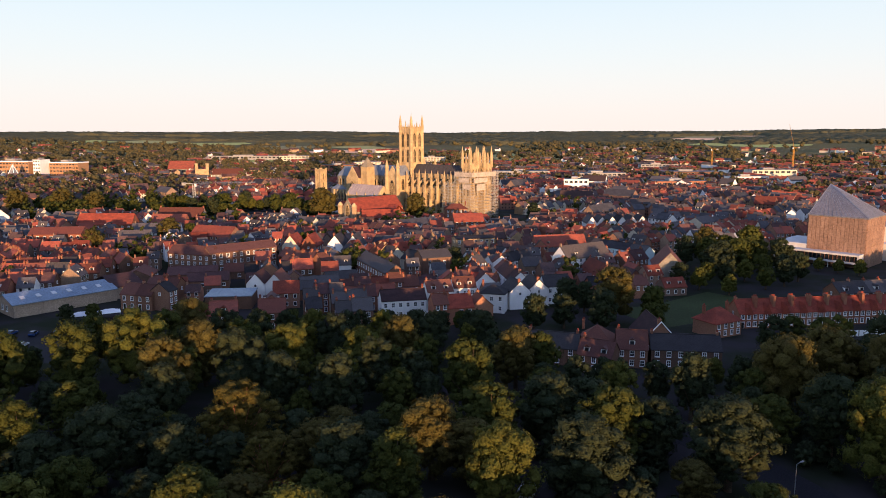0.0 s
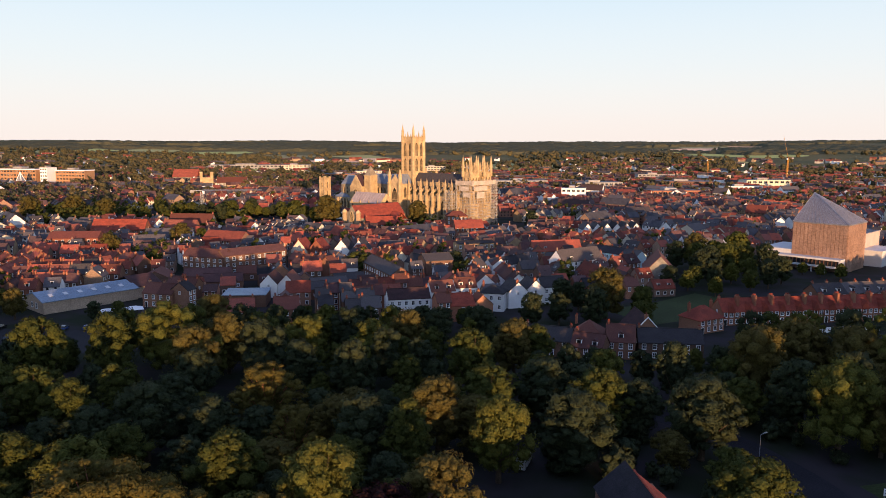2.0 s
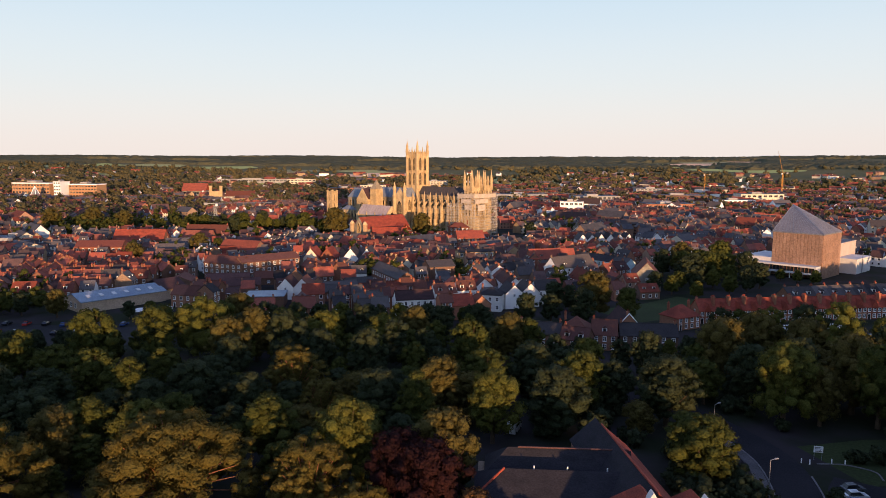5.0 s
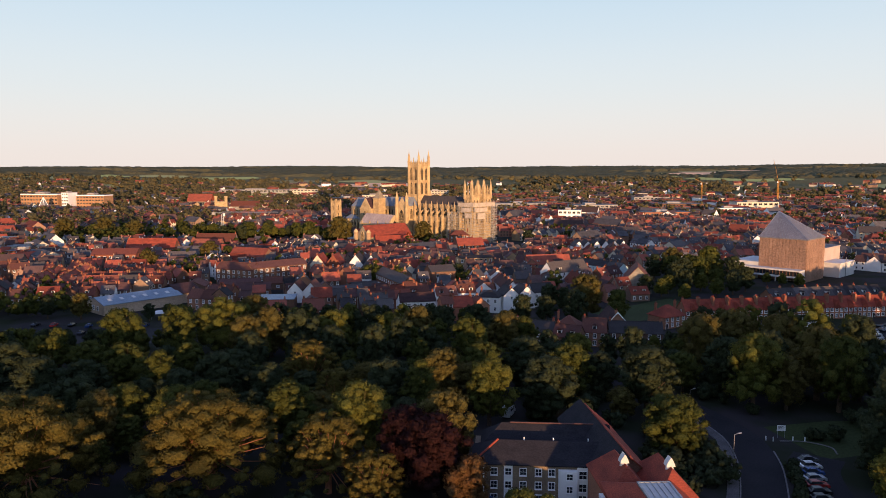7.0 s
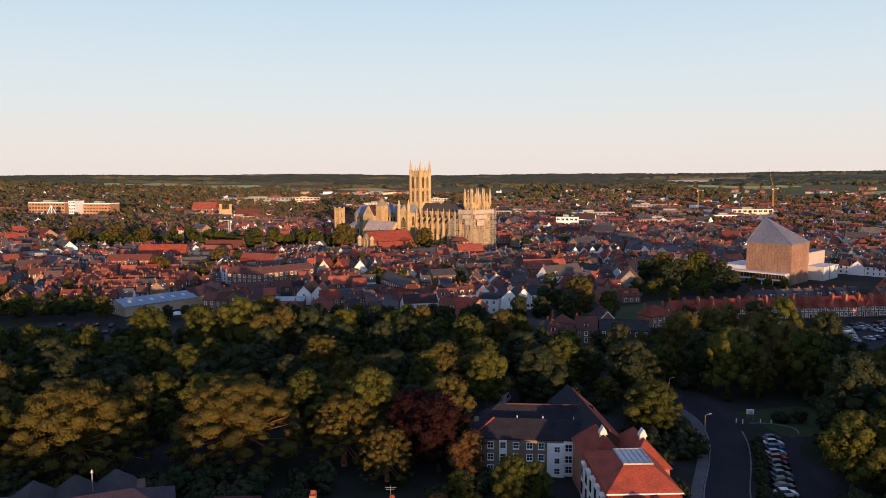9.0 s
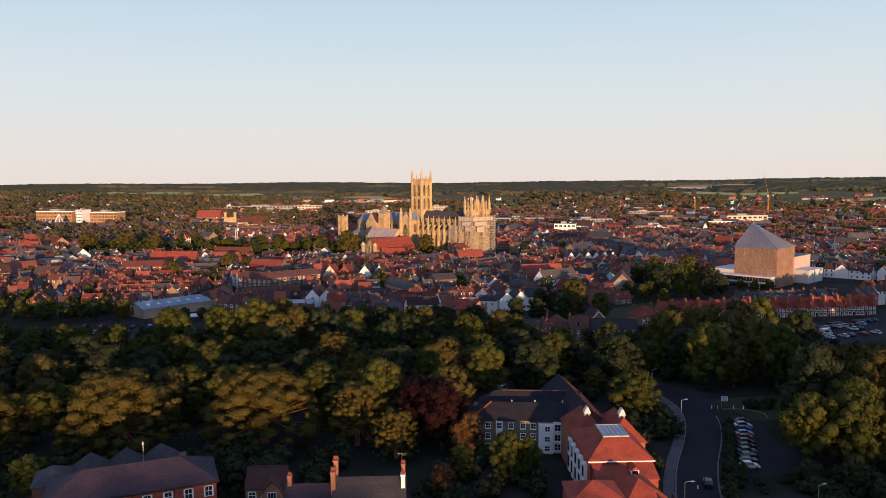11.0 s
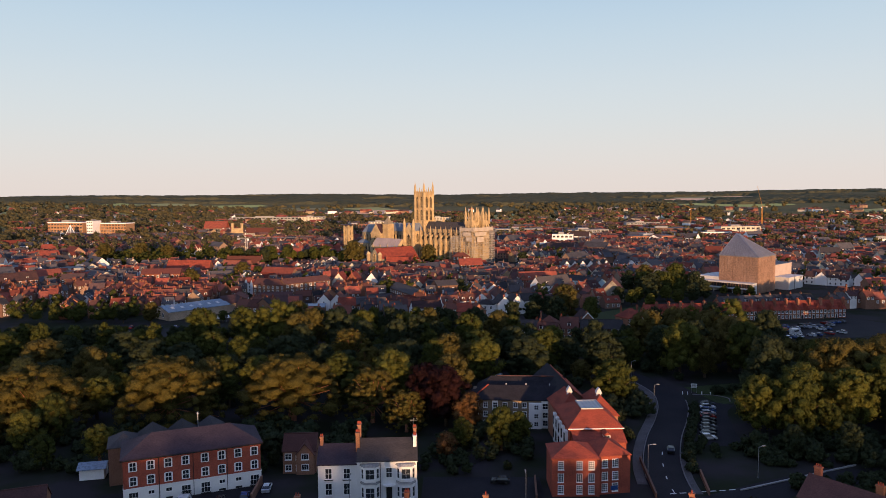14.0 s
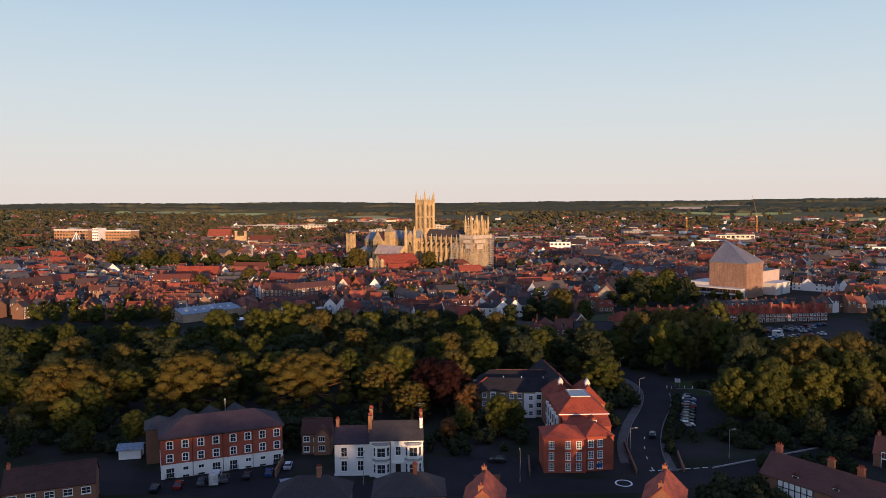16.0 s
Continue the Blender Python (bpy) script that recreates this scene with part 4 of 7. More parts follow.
# long slate terrace running away
landmark(-34.2, 446.8, 38.6, 9, -65, name="long_terrace", h=6.4, rise=3.0, wall="brown brick", roof="slate", label="long brown brick terrace under one slate roof", category="terrace", cols=12, rows=2, stacks=0)
landmark(-6, 452, 13, 12, 20, name="warehouse", h=9.0, rise=2.4, wall="brown brick", roof="slate", label="plain brown brick warehouse with shallow roof", category="warehouse", cols=2, rows=2, stacks=0)
landmark(12, 506, 20, 9, 16, name="flat_block", h=9.2, rise=0.9, wall="stock brick", roof="slate", label="three-storey stock brick block with shallow roof", category="apartment block", cols=7, rows=3, stacks=1, win=(1.1, 1.5))
# white houses by the river
landmark(14, 392, 9, 8, -14, name="river_house", h=6.6, rise=2.6, wall="white rendered", roof="slate", label="white rendered riverside house with slate roof", cols=3, rows=2, stacks=1, hip=1)
for i, (x_, y_, w_) in enumerate(((23, 397, 7.5), (30, 401, 7.5), (38, 405, 8.5))):
    keep(x_, y_ + 5, 5, 7)
    house(name="river_house", w=10, d=w_, h=6.4, rise=3.4, wall="white rendered", roof="slate", m=pose(x_, y_ + 5, 0, 0, 0, 105 if i != 2 else 15), label="white rendered gabled riverside house", cols=3, stacks=1, door=False)
landmark(-15.5, 384, 15, 8, 14, name="row_house", h=6.2, rise=3.0, wall="white rendered", roof="brown tiled", label="white and black row under brown tiled roof", cols=6, rows=2, stacks=2)
landmark(-3.5, 392, 9, 8, 18, name="row_house", h=7.4, rise=3.2, wall="white rendered", roof="brown tiled", label="white riverside house with brown tiled roof and dormers", cols=4, rows=2, stacks=1, dorm=2)
landmark(5, 398, 8, 8, 14, name="row_house", h=7.6, rise=3.0, wall="white rendered", roof="brown tiled", label="white riverside house with brown tiled roof", cols=3, rows=2, stacks=1, dorm=2)
# pastel terrace and white gables
for i in range(8):
    put("pastel", pose(69 + 2.9 * i, 505 - 3.6 * i, 0, 0, 0, -51), name=TW, w=4.6, d=8, h=7.2, rise=2.6, wall="pastel rendered", roof="slate", label="pastel rendered terrace house with slate roof", group="pastel terrace", cols=2, rows=2, stacks=1)
    keep(70 + 2.9 * i, 508 - 3.6 * i, 4, 5)
for i in range(6):
    keep(85 + 6.4 * i, 596, 4, 8)
    put("whitegable", pose(85 + 6.4 * i, 596 + i, 0, 0, 0, 95), name="gabled_house", w=12, d=6.2, h=6.6, rise=3.8, wall="white rendered", roof="slate", label="white rendered house with slate gable", group="row of white gables", cols=3, rows=2, stacks=0, door=False)
# red terrace with tall chimneys beside the car park
for i in range(-1, 16):
    a = i * 6.2
    put("redterrace", pose(100 + a * 0.985, 377.5 + a * 0.14, 0, 0, 0, 8), name=TW, w=6.2, d=8, h=4.7, rise=3.7, cross=1.5, wall="red brick", roof="bright red tiled", label="red brick terrace house with steep red roof and tall chimney", group="red terrace", cols=3, tall=1, rows=2, stacks=1, win=(1.0, 1.3))
    keep(100 + a * 0.985, 377.5 + a * 0.14, 4.5, 7, 8)
landmark(84.5, 363, 11, 9, 28, name="corner_house", h=4.4, rise=4.0, hip=1, wall="red brick", roof="bright red tiled", label="red brick corner house with hipped red tiled roof", cols=4, rows=2, stacks=2)
for i in range(9):
    a = i * 6.2
    put("greyterrace", pose(140 + a * 0.975, 406 + a * 0.2, 0, 0, 0, 11), name=TW, w=6.2, d=9, h=4.8, rise=3.3, wall="brown brick", roof="slate", label="brown brick terrace house with slate roof and dormer", group="slate terrace", cols=2, rows=2, stacks=1, dorm=1)
    keep(140 + a * 0.975, 406 + a * 0.2, 4.5, 7, 11)
# medieval hall among the trees, with stone gable
landmark(98, 450, 22, 13, 78, name="old_hall", h=6, rise=7, wall="flint", roof="brown tiled", label="old flint hall with brown tiled roof", category="hall", cols=2, rows=2, stacks=0, hip=0)
# dark roofed houses in front of the terrace
landmark(27, 336, 14, 8, -18, name="cottage", h=4.6, rise=3.2, wall="brown brick", roof="slate", label="brown brick cottage with slate roof", cols=4, stacks=2)
landmark(37, 328, 9, 8, -28, name="cottage", h=4.6, rise=3.4, wall="brown brick", roof="brown tiled", label="brown brick cottage with brown tiled roof and dormers", cols=3, stacks=1, dorm=2)
landmark(39, 338, 9, 9, -20, name="cottage", h=5.4, rise=4.0, wall="white rendered", roof="brown tiled", label="white gabled cottage with hipped brown roof", cols=3, stacks=1, hip=1)
landmark(48, 333, 8, 8, -10, name="cottage", h=5.0, rise=4.2, wall="brown brick", roof="brown tiled", label="brown brick cottage with steep brown roof", cols=3, stacks=1, dorm=1)
landmark(62, 332, 18, 8, -6, name="cottage", h=5.0, rise=3.2, wall="brown brick", roof="slate", label="brown brick row with slate roof and white windows", cols=6, stacks=2)
keep(57, 347, 8, 8)
house(name="gabled_house", w=14, d=9, h=5.4, rise=5.0, wall="brown brick", roof="brown tiled", m=pose(57, 347, 0, 0, 0, 92), label="brown tiled gabled house with white bargeboards", cols=3, stacks=1, door=False)
s = Shape()
for sx in (-1, 1):
    s.prism([(0, 10.5), (sx * 4.8, 5.2), (sx * 4.8, 5.6), (0, 10.95)], -0.06, 0.06, "y")
solo("bargeboard", s, PAINT, "white painted bargeboards on a gable", "bargeboard", at=pose(57.3, 339.7, 0))

# red-roofed palace hall with stone turrets
HALL = thing("palace_hall", pose(-71.5, 640, 0, 0, 0, 46), "stone hall with long red tiled roof and domed turrets", "hall")
s = Shape()
s.box(0, 44, -7.4, 7.4, 0, 9)
for x in (0, 43.4):
    s.prism([(-7.4, 9), (7.4, 9), (0, 17)], x, x + 0.6, "x")
part("wall", s, STONE_DARK, HALL)
part("roof", Shape().gable_roof(0.7, 43.3, 14.8, 9, 8.0, 0.4, 0.3), TILE_RED, HALL, "long red tiled roof")
for yy in (-7.6, 7.6):
    t_ = Shape().ring(0, 0, 0, 12, 1.9, 1.8, 8).ring(0, 0, 11.8, 12.4, 2.2, 2.2, 8)
    for k in range(4):
        t_.ring(0, 0, 12.4 + 0.6 * k, 13 + 0.6 * k, 1.8 * math.cos(k * 0.36), 1.8 * math.cos((k + 1) * 0.36) if k < 3 else 0.1, 8, 1)
    part("turret", t_, [BRICK_YELLOW, STONE], HALL, "", pose(-0.4, yy, 0))
for i in range(6):
    lancet(HALL, 6 + 6.4 * i, -7.45, 2, 1.8, 5.5, "s")
lancet(HALL, -0.05, 0, 5, 3, 8, "w", mullions=2)
part("wing", Shape().box(26, 38, -16, -7.4, 0, 6.5), STONE_DARK, HALL)
q = Shape()
q.m = pose(32, -11.7, 0, 0, 0, 90)
q.gable_roof(-4.5, 4.4, 12, 6.5, 5, 0.3)
part("wing_roof", q, TILE_RED, HALL)
landmark(-47, 630, 26, 9, 14, name="canon_house", h=5.2, rise=5, wall="red brick", roof="bright red tiled", label="low brick house with red tiled roof", cols=6, stacks=2)
landmark(3, 650, 15, 9, 8, name="manor_house", h=9, rise=3.5, wall="red brick", roof="red tiled", label="three-storey red brick house near the cathedral", cols=5, rows=3, stacks=2, hip=1)

# industrial shed with grey metal roof
SHED = thing("depot_shed", pose(-146.8, 383, 0, 0, 0, 50), "tan-walled depot with shallow grey metal roof", "depot")
keep(-142, 402, 24, 12, 50)
part("wall", Shape().box(0, 35, 0, 17, 0, 4.4).prism([(0, 4.4), (17, 4.4), (8.5, 6.8)], 0, 0.3, "x").prism([(0, 4.4), (17, 4.4), (8.5, 6.8)], 34.7, 35, "x"), TANWALL, SHED)
part("roof", Shape().gable_roof(0, 35, 17, 4.4, 2.4, 0.5, 0.25, 8.5), BLUEROOF, SHED, "shallow grey metal roof")
for i in range(6):
    part("rooflight", Shape().box(0, 1.5, 0, 2.2, 0, 0.12), THWHITE, SHED, "", pose(3.5 + 5.2 * i, 3.0, 5.52, 15.8, 0, 0))
part("window", window_mesh(1.4, 1.8), None, SHED, "", FACE["w"](-0.02, 6, 1.6))
part("window", window_mesh(1.4, 1.8), None, SHED, "", FACE["w"](-0.02, 10, 1.6))
part("extension", Shape().box(35, 46, 2, 19, 0, 4.6), TANWALL, SHED)
part("extension_roof", Shape().gable_roof(35, 46, 18, 4.6, 3.2, 0.4, 0.25, 10.5), TILE_BROWN, SHED)
keep(-127, 424, 12, 13, 50)
WK = thing("workshop", pose(-79, 402, 0, 0, 0, 6), "low workshop with flat grey panelled roof", "workshop")
keep(-79, 402, 10, 9, 6)
part("wall", Shape().box(-8, 8, -6, 7, 0, 4.6), BRICK_DARK, WK)
for i in range(8):
    part("roof_panel", Shape().box(-8.3 + 2.08 * i, -6.3 + 2.08 * i, -6.3, 7.3, 4.6, 4.9), BLUEROOF, WK)
for tx, ty, ta in ((-122, 380, 20), (-115, 384, 28)):
    TENT = thing("marquee", pose(tx, ty, 0, 0, 0, ta), "small white marquee beside the depot", "marquee", "marquees")
    part("canopy", Shape().hip_roof(-3.4, 3.4, -2.4, 2.4, 2.1, 1.1, 0.1), RENDER, TENT)
    for px in (-3.3, 3.3):
        for py in (-2.3, 2.3):
            part("pole", Shape().tube((px, py, 0), (px, py, 2.1), 0.05, 6), METAL, TENT)
keep(-119, 378, 10, 10, 20)

# ---- streets of houses ----
rng = random.Random(7)
KINDS = [("red brick", "red tiled"), ("brown brick", "slate"), ("brown brick", "red tiled"), ("brown brick", "brown tiled"), ("white rendered", "brown tiled"), ("white rendered", "slate"), ("red brick", "brown tiled"), ("white rendered", "red tiled"), ("cream rendered", "red tiled"), ("red brick", "slate"), ("red brick", "bright red tiled"), ("cream rendered", "slate"), ("stock brick", "brown tiled")]
SIZES = [(5.4, 7.4, 5.0, 3.0, 2, 2), (6.4, 7.6, 5.3, 3.3, 2, 2), (4.9, 7.4, 6.9, 2.8, 2, 3), (8.4, 8, 5.5, 3.6, 3, 2)]
near_houses = 0
FAR = []
for by in range(380, 1010, 30):
    for bx in range(-520, 620, 45):
        d_ = by - 20
        if abs(bx) > 0.66 * d_ + 60:
            continue
        cx, cy = bx + rng.uniform(-8, 8), by + rng.uniform(-5, 5)
        if cx < -95 and by < 400:
            continue
        ang = rng.choice((14, 10, -20, 47, 47, -43, -43, 32))
        if by < 470:
            ang = rng.choice((10, 14, -12, 100, 20, 110))
        ang += rng.uniform(-5, 5)
        c, s_ = math.cos(radians(ang)), math.sin(radians(ang))
        base = rng.choice(KINDS)
        if by < 480 and rng.random() < 0.5:
            base = rng.choice((("brown brick", "brown tiled"), ("brown brick", "slate"), ("white rendered", "slate"), ("red brick", "brown tiled")))
        if (cx < -60 and by < 520) or (cx > 140 and by < 450):
            base = rng.choice((("brown brick", "brown tiled"), ("brown brick", "slate"), ("red brick", "brown tiled"), ("brown brick", "brown tiled"), ("brown brick", "red tiled")))
        x = -21.0
        if by > 430 and rng.random() < 0.24:
            # a larger hall, chapel or shop in place of half the row
            w, dep, h, rise = rng.uniform(14, 30), rng.uniform(9, 13), rng.uniform(6, 9.5), rng.uniform(2.4, 6)
            if free(cx - c * 8, cy - s_ * 8, 13):
                kd = base if by < 520 and cx < 0 else rng.choice((("red brick", "red tiled"), ("white rendered", "slate"), ("red brick", "bright red tiled"), ("cream rendered", "slate"), ("brown brick", "slate"), ("white rendered", "brown tiled")))
                FAR.append((cx - c * 6, cy - s_ * 6, ang, w, dep, h, rise, kd, int(w / 3), 3))
            x = 10.0
        while x < 19:
            kd = base if rng.random() < 0.74 else rng.choice(KINDS[:4] if by < 500 and cx < -60 else KINDS)
            si = rng.randrange(4)
            w, dep, h, rise, cols, rows = SIZES[si]
            for side in (-1, 1):
                px, py = cx + c * (x + w / 2) - s_ * side * 6.8, cy + s_ * (x + w / 2) + c * side * 6.8
                turn = ang + (0 if side < 0 else 180)
                roll = rng.random()
                if roll < 0.1 or not free(px, py, 5.5):
                    continue
                if roll < 0.2:
                    turn += 90
                zs = 1 + rng.uniform(-0.08, 0.1)
                if py < 540 and near_houses < 290:
                    near_houses += 1
                    v = rng.randrange(2)
                    put((kd, si, v), pose(px, py, 0, 0, 0, turn), name="town_house", w=w, d=dep, h=h, rise=rise, wall=kd[0], roof=kd[1], label=f"{kd[0]} town house with {kd[1]} roof", group="houses of the old town", cols=cols, rows=rows, stacks=1 + v, dorm=1 if (v and si in (1, 3)) else 0, both=True, door=v == 0)
                else:
                    FAR.append((px, py, turn, w, dep, h * zs, rise, kd, cols, rows))
            x += w + (0 if rng.random() < 0.8 else rng.uniform(2, 7))

# houses, back extensions and sheds that fill the gaps between the rows
PLACED = [(ob.matrix_basis.translation.x, ob.matrix_basis.translation.y) for ob in bpy.data.objects if ob.parent is None and "house" in ob.name]
PLACED += [(f_[0], f_[1]) for f_ in FAR if f_[1] < 600]
for i in range(2600):
    y = rng.uniform(384, 600)
    x = rng.uniform(-0.5, 0.42) * y
    if (x < -95 and y < 402) or not free(x, y, 4.2):
        continue
    if any((x - a) ** 2 + (y - b) ** 2 < 62 for a, b in PLACED):
        continue
    PLACED.append((x, y))
    w, dep, h, rise, cols, rows = rng.choice(SIZES)
    kd = rng.choice((("brown brick", "brown tiled"), ("brown brick", "slate"), ("red brick", "red tiled"), ("white rendered", "slate"), ("red brick", "brown tiled"), ("brown brick", "red tiled")))
    k = rng.choice((1, 1, 0.82, 0.6))
    FAR.append((x, y, rng.choice((12, 16, 102, 14)) + rng.uniform(-4, 4), w * 1.1, dep * (0.7 + 0.3 * k), h * k, rise * (0.6 + 0.4 * k), kd, cols, max(1, int(rows * k + 0.3))))

# suburbs further out, thinner with distance
for i in range(2100):
    y = 1000 + 1100 * rng.random() ** 1.3
    x = rng.uniform(-0.62, 0.7) * y
    dens = 0.75 if (x > 0 and y < 1900) else 0.42
    if rng.random() > dens * (1 if y < 1500 else 0.55):
        continue
    w, dep, h, rise, cols, rows = rng.choice(SIZES)
    ang = rng.choice((10, -25, 47, -43)) + rng.uniform(-8, 8)
    k = rng.randrange(2, 6)
    kd = rng.choice(KINDS)
    for j in range(k):
        FAR.append((x + j * w * math.cos(radians(ang)), y + j * w * math.sin(radians(ang)), ang, w, dep, h, rise, kd, cols, rows))


FARW = {"red brick": mat("far_brick", (0.3, 0.12, 0.075), (0.22, 0.085, 0.055), 0.9, 0.3, 3, 0, 0.3, (0.26, 0.16, 0.11), True),
        "brown brick": mat("far_brick_brown", (0.2, 0.125, 0.095), (0.14, 0.087, 0.07), 0.9, 0.3, 3, 0, 0.3, (0.28, 0.19, 0.13), True),
        "stock brick": BRICK_YELLOW, "white rendered": RENDER, "cream rendered": RENDER_CREAM, "pastel rendered": PASTEL, "flint": FLINT}
FARR = {"red tiled": mat("far_tile", (0.31, 0.07, 0.041), (0.2, 0.052, 0.034), 0.9, 0.3, 3, 0, 0.4, (0.17, 0.06, 0.044), True),
        "brown tiled": mat("far_tile_brown", (0.125, 0.058, 0.05), (0.078, 0.044, 0.041), 0.9, 0.3, 3, 0, 0.35, (0.085, 0.06, 0.055), True),
        "slate": mat("far_slate", (0.075, 0.073, 0.08), (0.05, 0.05, 0.056), 0.9, 0.3, 3, 0, 0.35, (0.1, 0.085, 0.08), True),
        "bright red tiled": mat("far_tile_bright", (0.34, 0.08, 0.046), (0.24, 0.06, 0.04), 0.9, 0.3, 3, 0, 0.3, (0.2, 0.07, 0.05), True)}


def far_town(name, rows_, label):
    """Many distant houses as real walls, roofs, stacks and windows in one mesh."""
    s = Shape()
    wi, ri = list(WALLS), list(ROOFS)
    for x, y, a, w, d, h, rise, kd, cols, rows in rows_:
        s.m = pose(x, y, float(terrain(x, y)), 0, 0, a)
        a_, b_ = wi.index(kd[0]), len(wi) + ri.index(kd[1])
        s.prism([(-d / 2, 0), (d / 2, 0), (d / 2, h), (0, h + rise), (-d / 2, h)][::-1], -w / 2, w / 2, "x", a_)
        k = rise / (d / 2)
        for sg in (-1, 1):
            e = d / 2 + 0.3
            q = [(0, h + rise + 0.05), (sg * e, h - 0.3 * k + 0.05), (sg * e, h - 0.3 * k + 0.3), (0, h + rise + 0.3)]
            s.prism(q if sg > 0 else q[::-1], -w / 2 - 0.1, w / 2 + 0.1, "x", b_)
        if int(x * 5.3 + y * 3.7) % 5 < 3:
            s.box(-w / 2 + 0.1, -w / 2 + 0.68, -0.4, 0.45, h + rise * 0.6, h + rise + 1.05, int(x * 3.1 + y) % 2)
            s.box(-w / 2 + 0.2, -w / 2 + 0.58, -0.25, 0.3, h + rise + 1.05, h + rise + 1.4, 0)
        if y < 860:
            for j in range(rows):
                for i in range(cols):
                    u = -w / 2 + w * (i + 0.5) / cols
                    z = h / rows * j + 0.9
                    for sg in (-1, 1) if y < 640 else (-1,):
                        if math.cos(radians(a)) * sg > 0.55 and sg > 0:
                            continue
                        if y < 640:
                            s.box(u - 0.62, u + 0.62, *sorted((sg * (d / 2 + 0.08), sg * d / 2)), z - 0.06, z + 1.5, 11)
                        s.box(u - 0.45, u + 0.45, *sorted((sg * (d / 2 + 0.12), sg * (d / 2 + 0.08))), z + 0.12, z + 1.34, 12)
            pick = int(x * 7.1 + y * 4.3) % 7
            if y < 640 and pick < 3 and rise > 2.4:
                for sg in (-1, 1):
                    for u in (0.0,) if w < 7 else (-w / 4, w / 4):
                        yy, zz = sg * (d / 2 - 1.1), h + 1.1 * k
                        if pick < 2:
                            s.box(u - 0.65, u + 0.65, *sorted((yy, yy - sg * 1.9)), zz - 0.1, zz + 1.15, 11)
                            s.box(u - 0.48, u + 0.48, *sorted((yy, yy + sg * 0.05)), zz + 0.2, zz + 1.0, 12)
                            s.box(u - 0.8, u + 0.8, *sorted((yy + sg * 0.15, yy - sg * 2.0)), zz + 1.15, zz + 1.3, b_)
                        else:
                            s.box(u - 0.4, u + 0.4, yy - 0.45, yy + 0.45, zz + 0.32, zz + 0.42, 12)
    s.m = Matrix.Identity(4)
    mats = [FARW[k] for k in wi] + [FARR[k] for k in ri] + [PAINT, GLASS]
    return solo(name, s, mats, label, "houses", "", "stuff")


far_town("distant_houses", [r for r in FAR if r[1] < 760], "dense old town houses with red tiled roofs")
far_town("distant_houses", [r for r in FAR if 760 <= r[1] < 1010], "dense town houses with red and slate roofs")
far_town("distant_houses", [r for r in FAR if r[1] >= 1010], "scattered suburban houses among trees")

# ---- trees ----


GOLD = (1 + 5 ** 0.5) / 2
BALL_V = np.array([(-1, GOLD, 0), (1, GOLD, 0), (-1, -GOLD, 0), (1, -GOLD, 0), (0, -1, GOLD), (0, 1, GOLD), (0, -1, -GOLD), (0, 1, -GOLD), (GOLD, 0, -1), (GOLD, 0, 1), (-GOLD, 0, -1), (-GOLD, 0, 1)]) / math.hypot(1, GOLD)
BALL_F = np.array([(i, j, k) for i, j, k in itertools.combinations(range(12), 3) if all(np.linalg.norm(BALL_V[p] - BALL_V[q]) < 1.1 for p, q in ((i, j), (j, k), (i, k)))])
turned = np.einsum("ij,ij->i", np.cross(BALL_V[BALL_F[:, 1]] - BALL_V[BALL_F[:, 0]], BALL_V[BALL_F[:, 2]] - BALL_V[BALL_F[:, 0]]), BALL_V[BALL_F[:, 0]]) < 0
BALL_F[turned] = BALL_F[turned][:, ::-1]


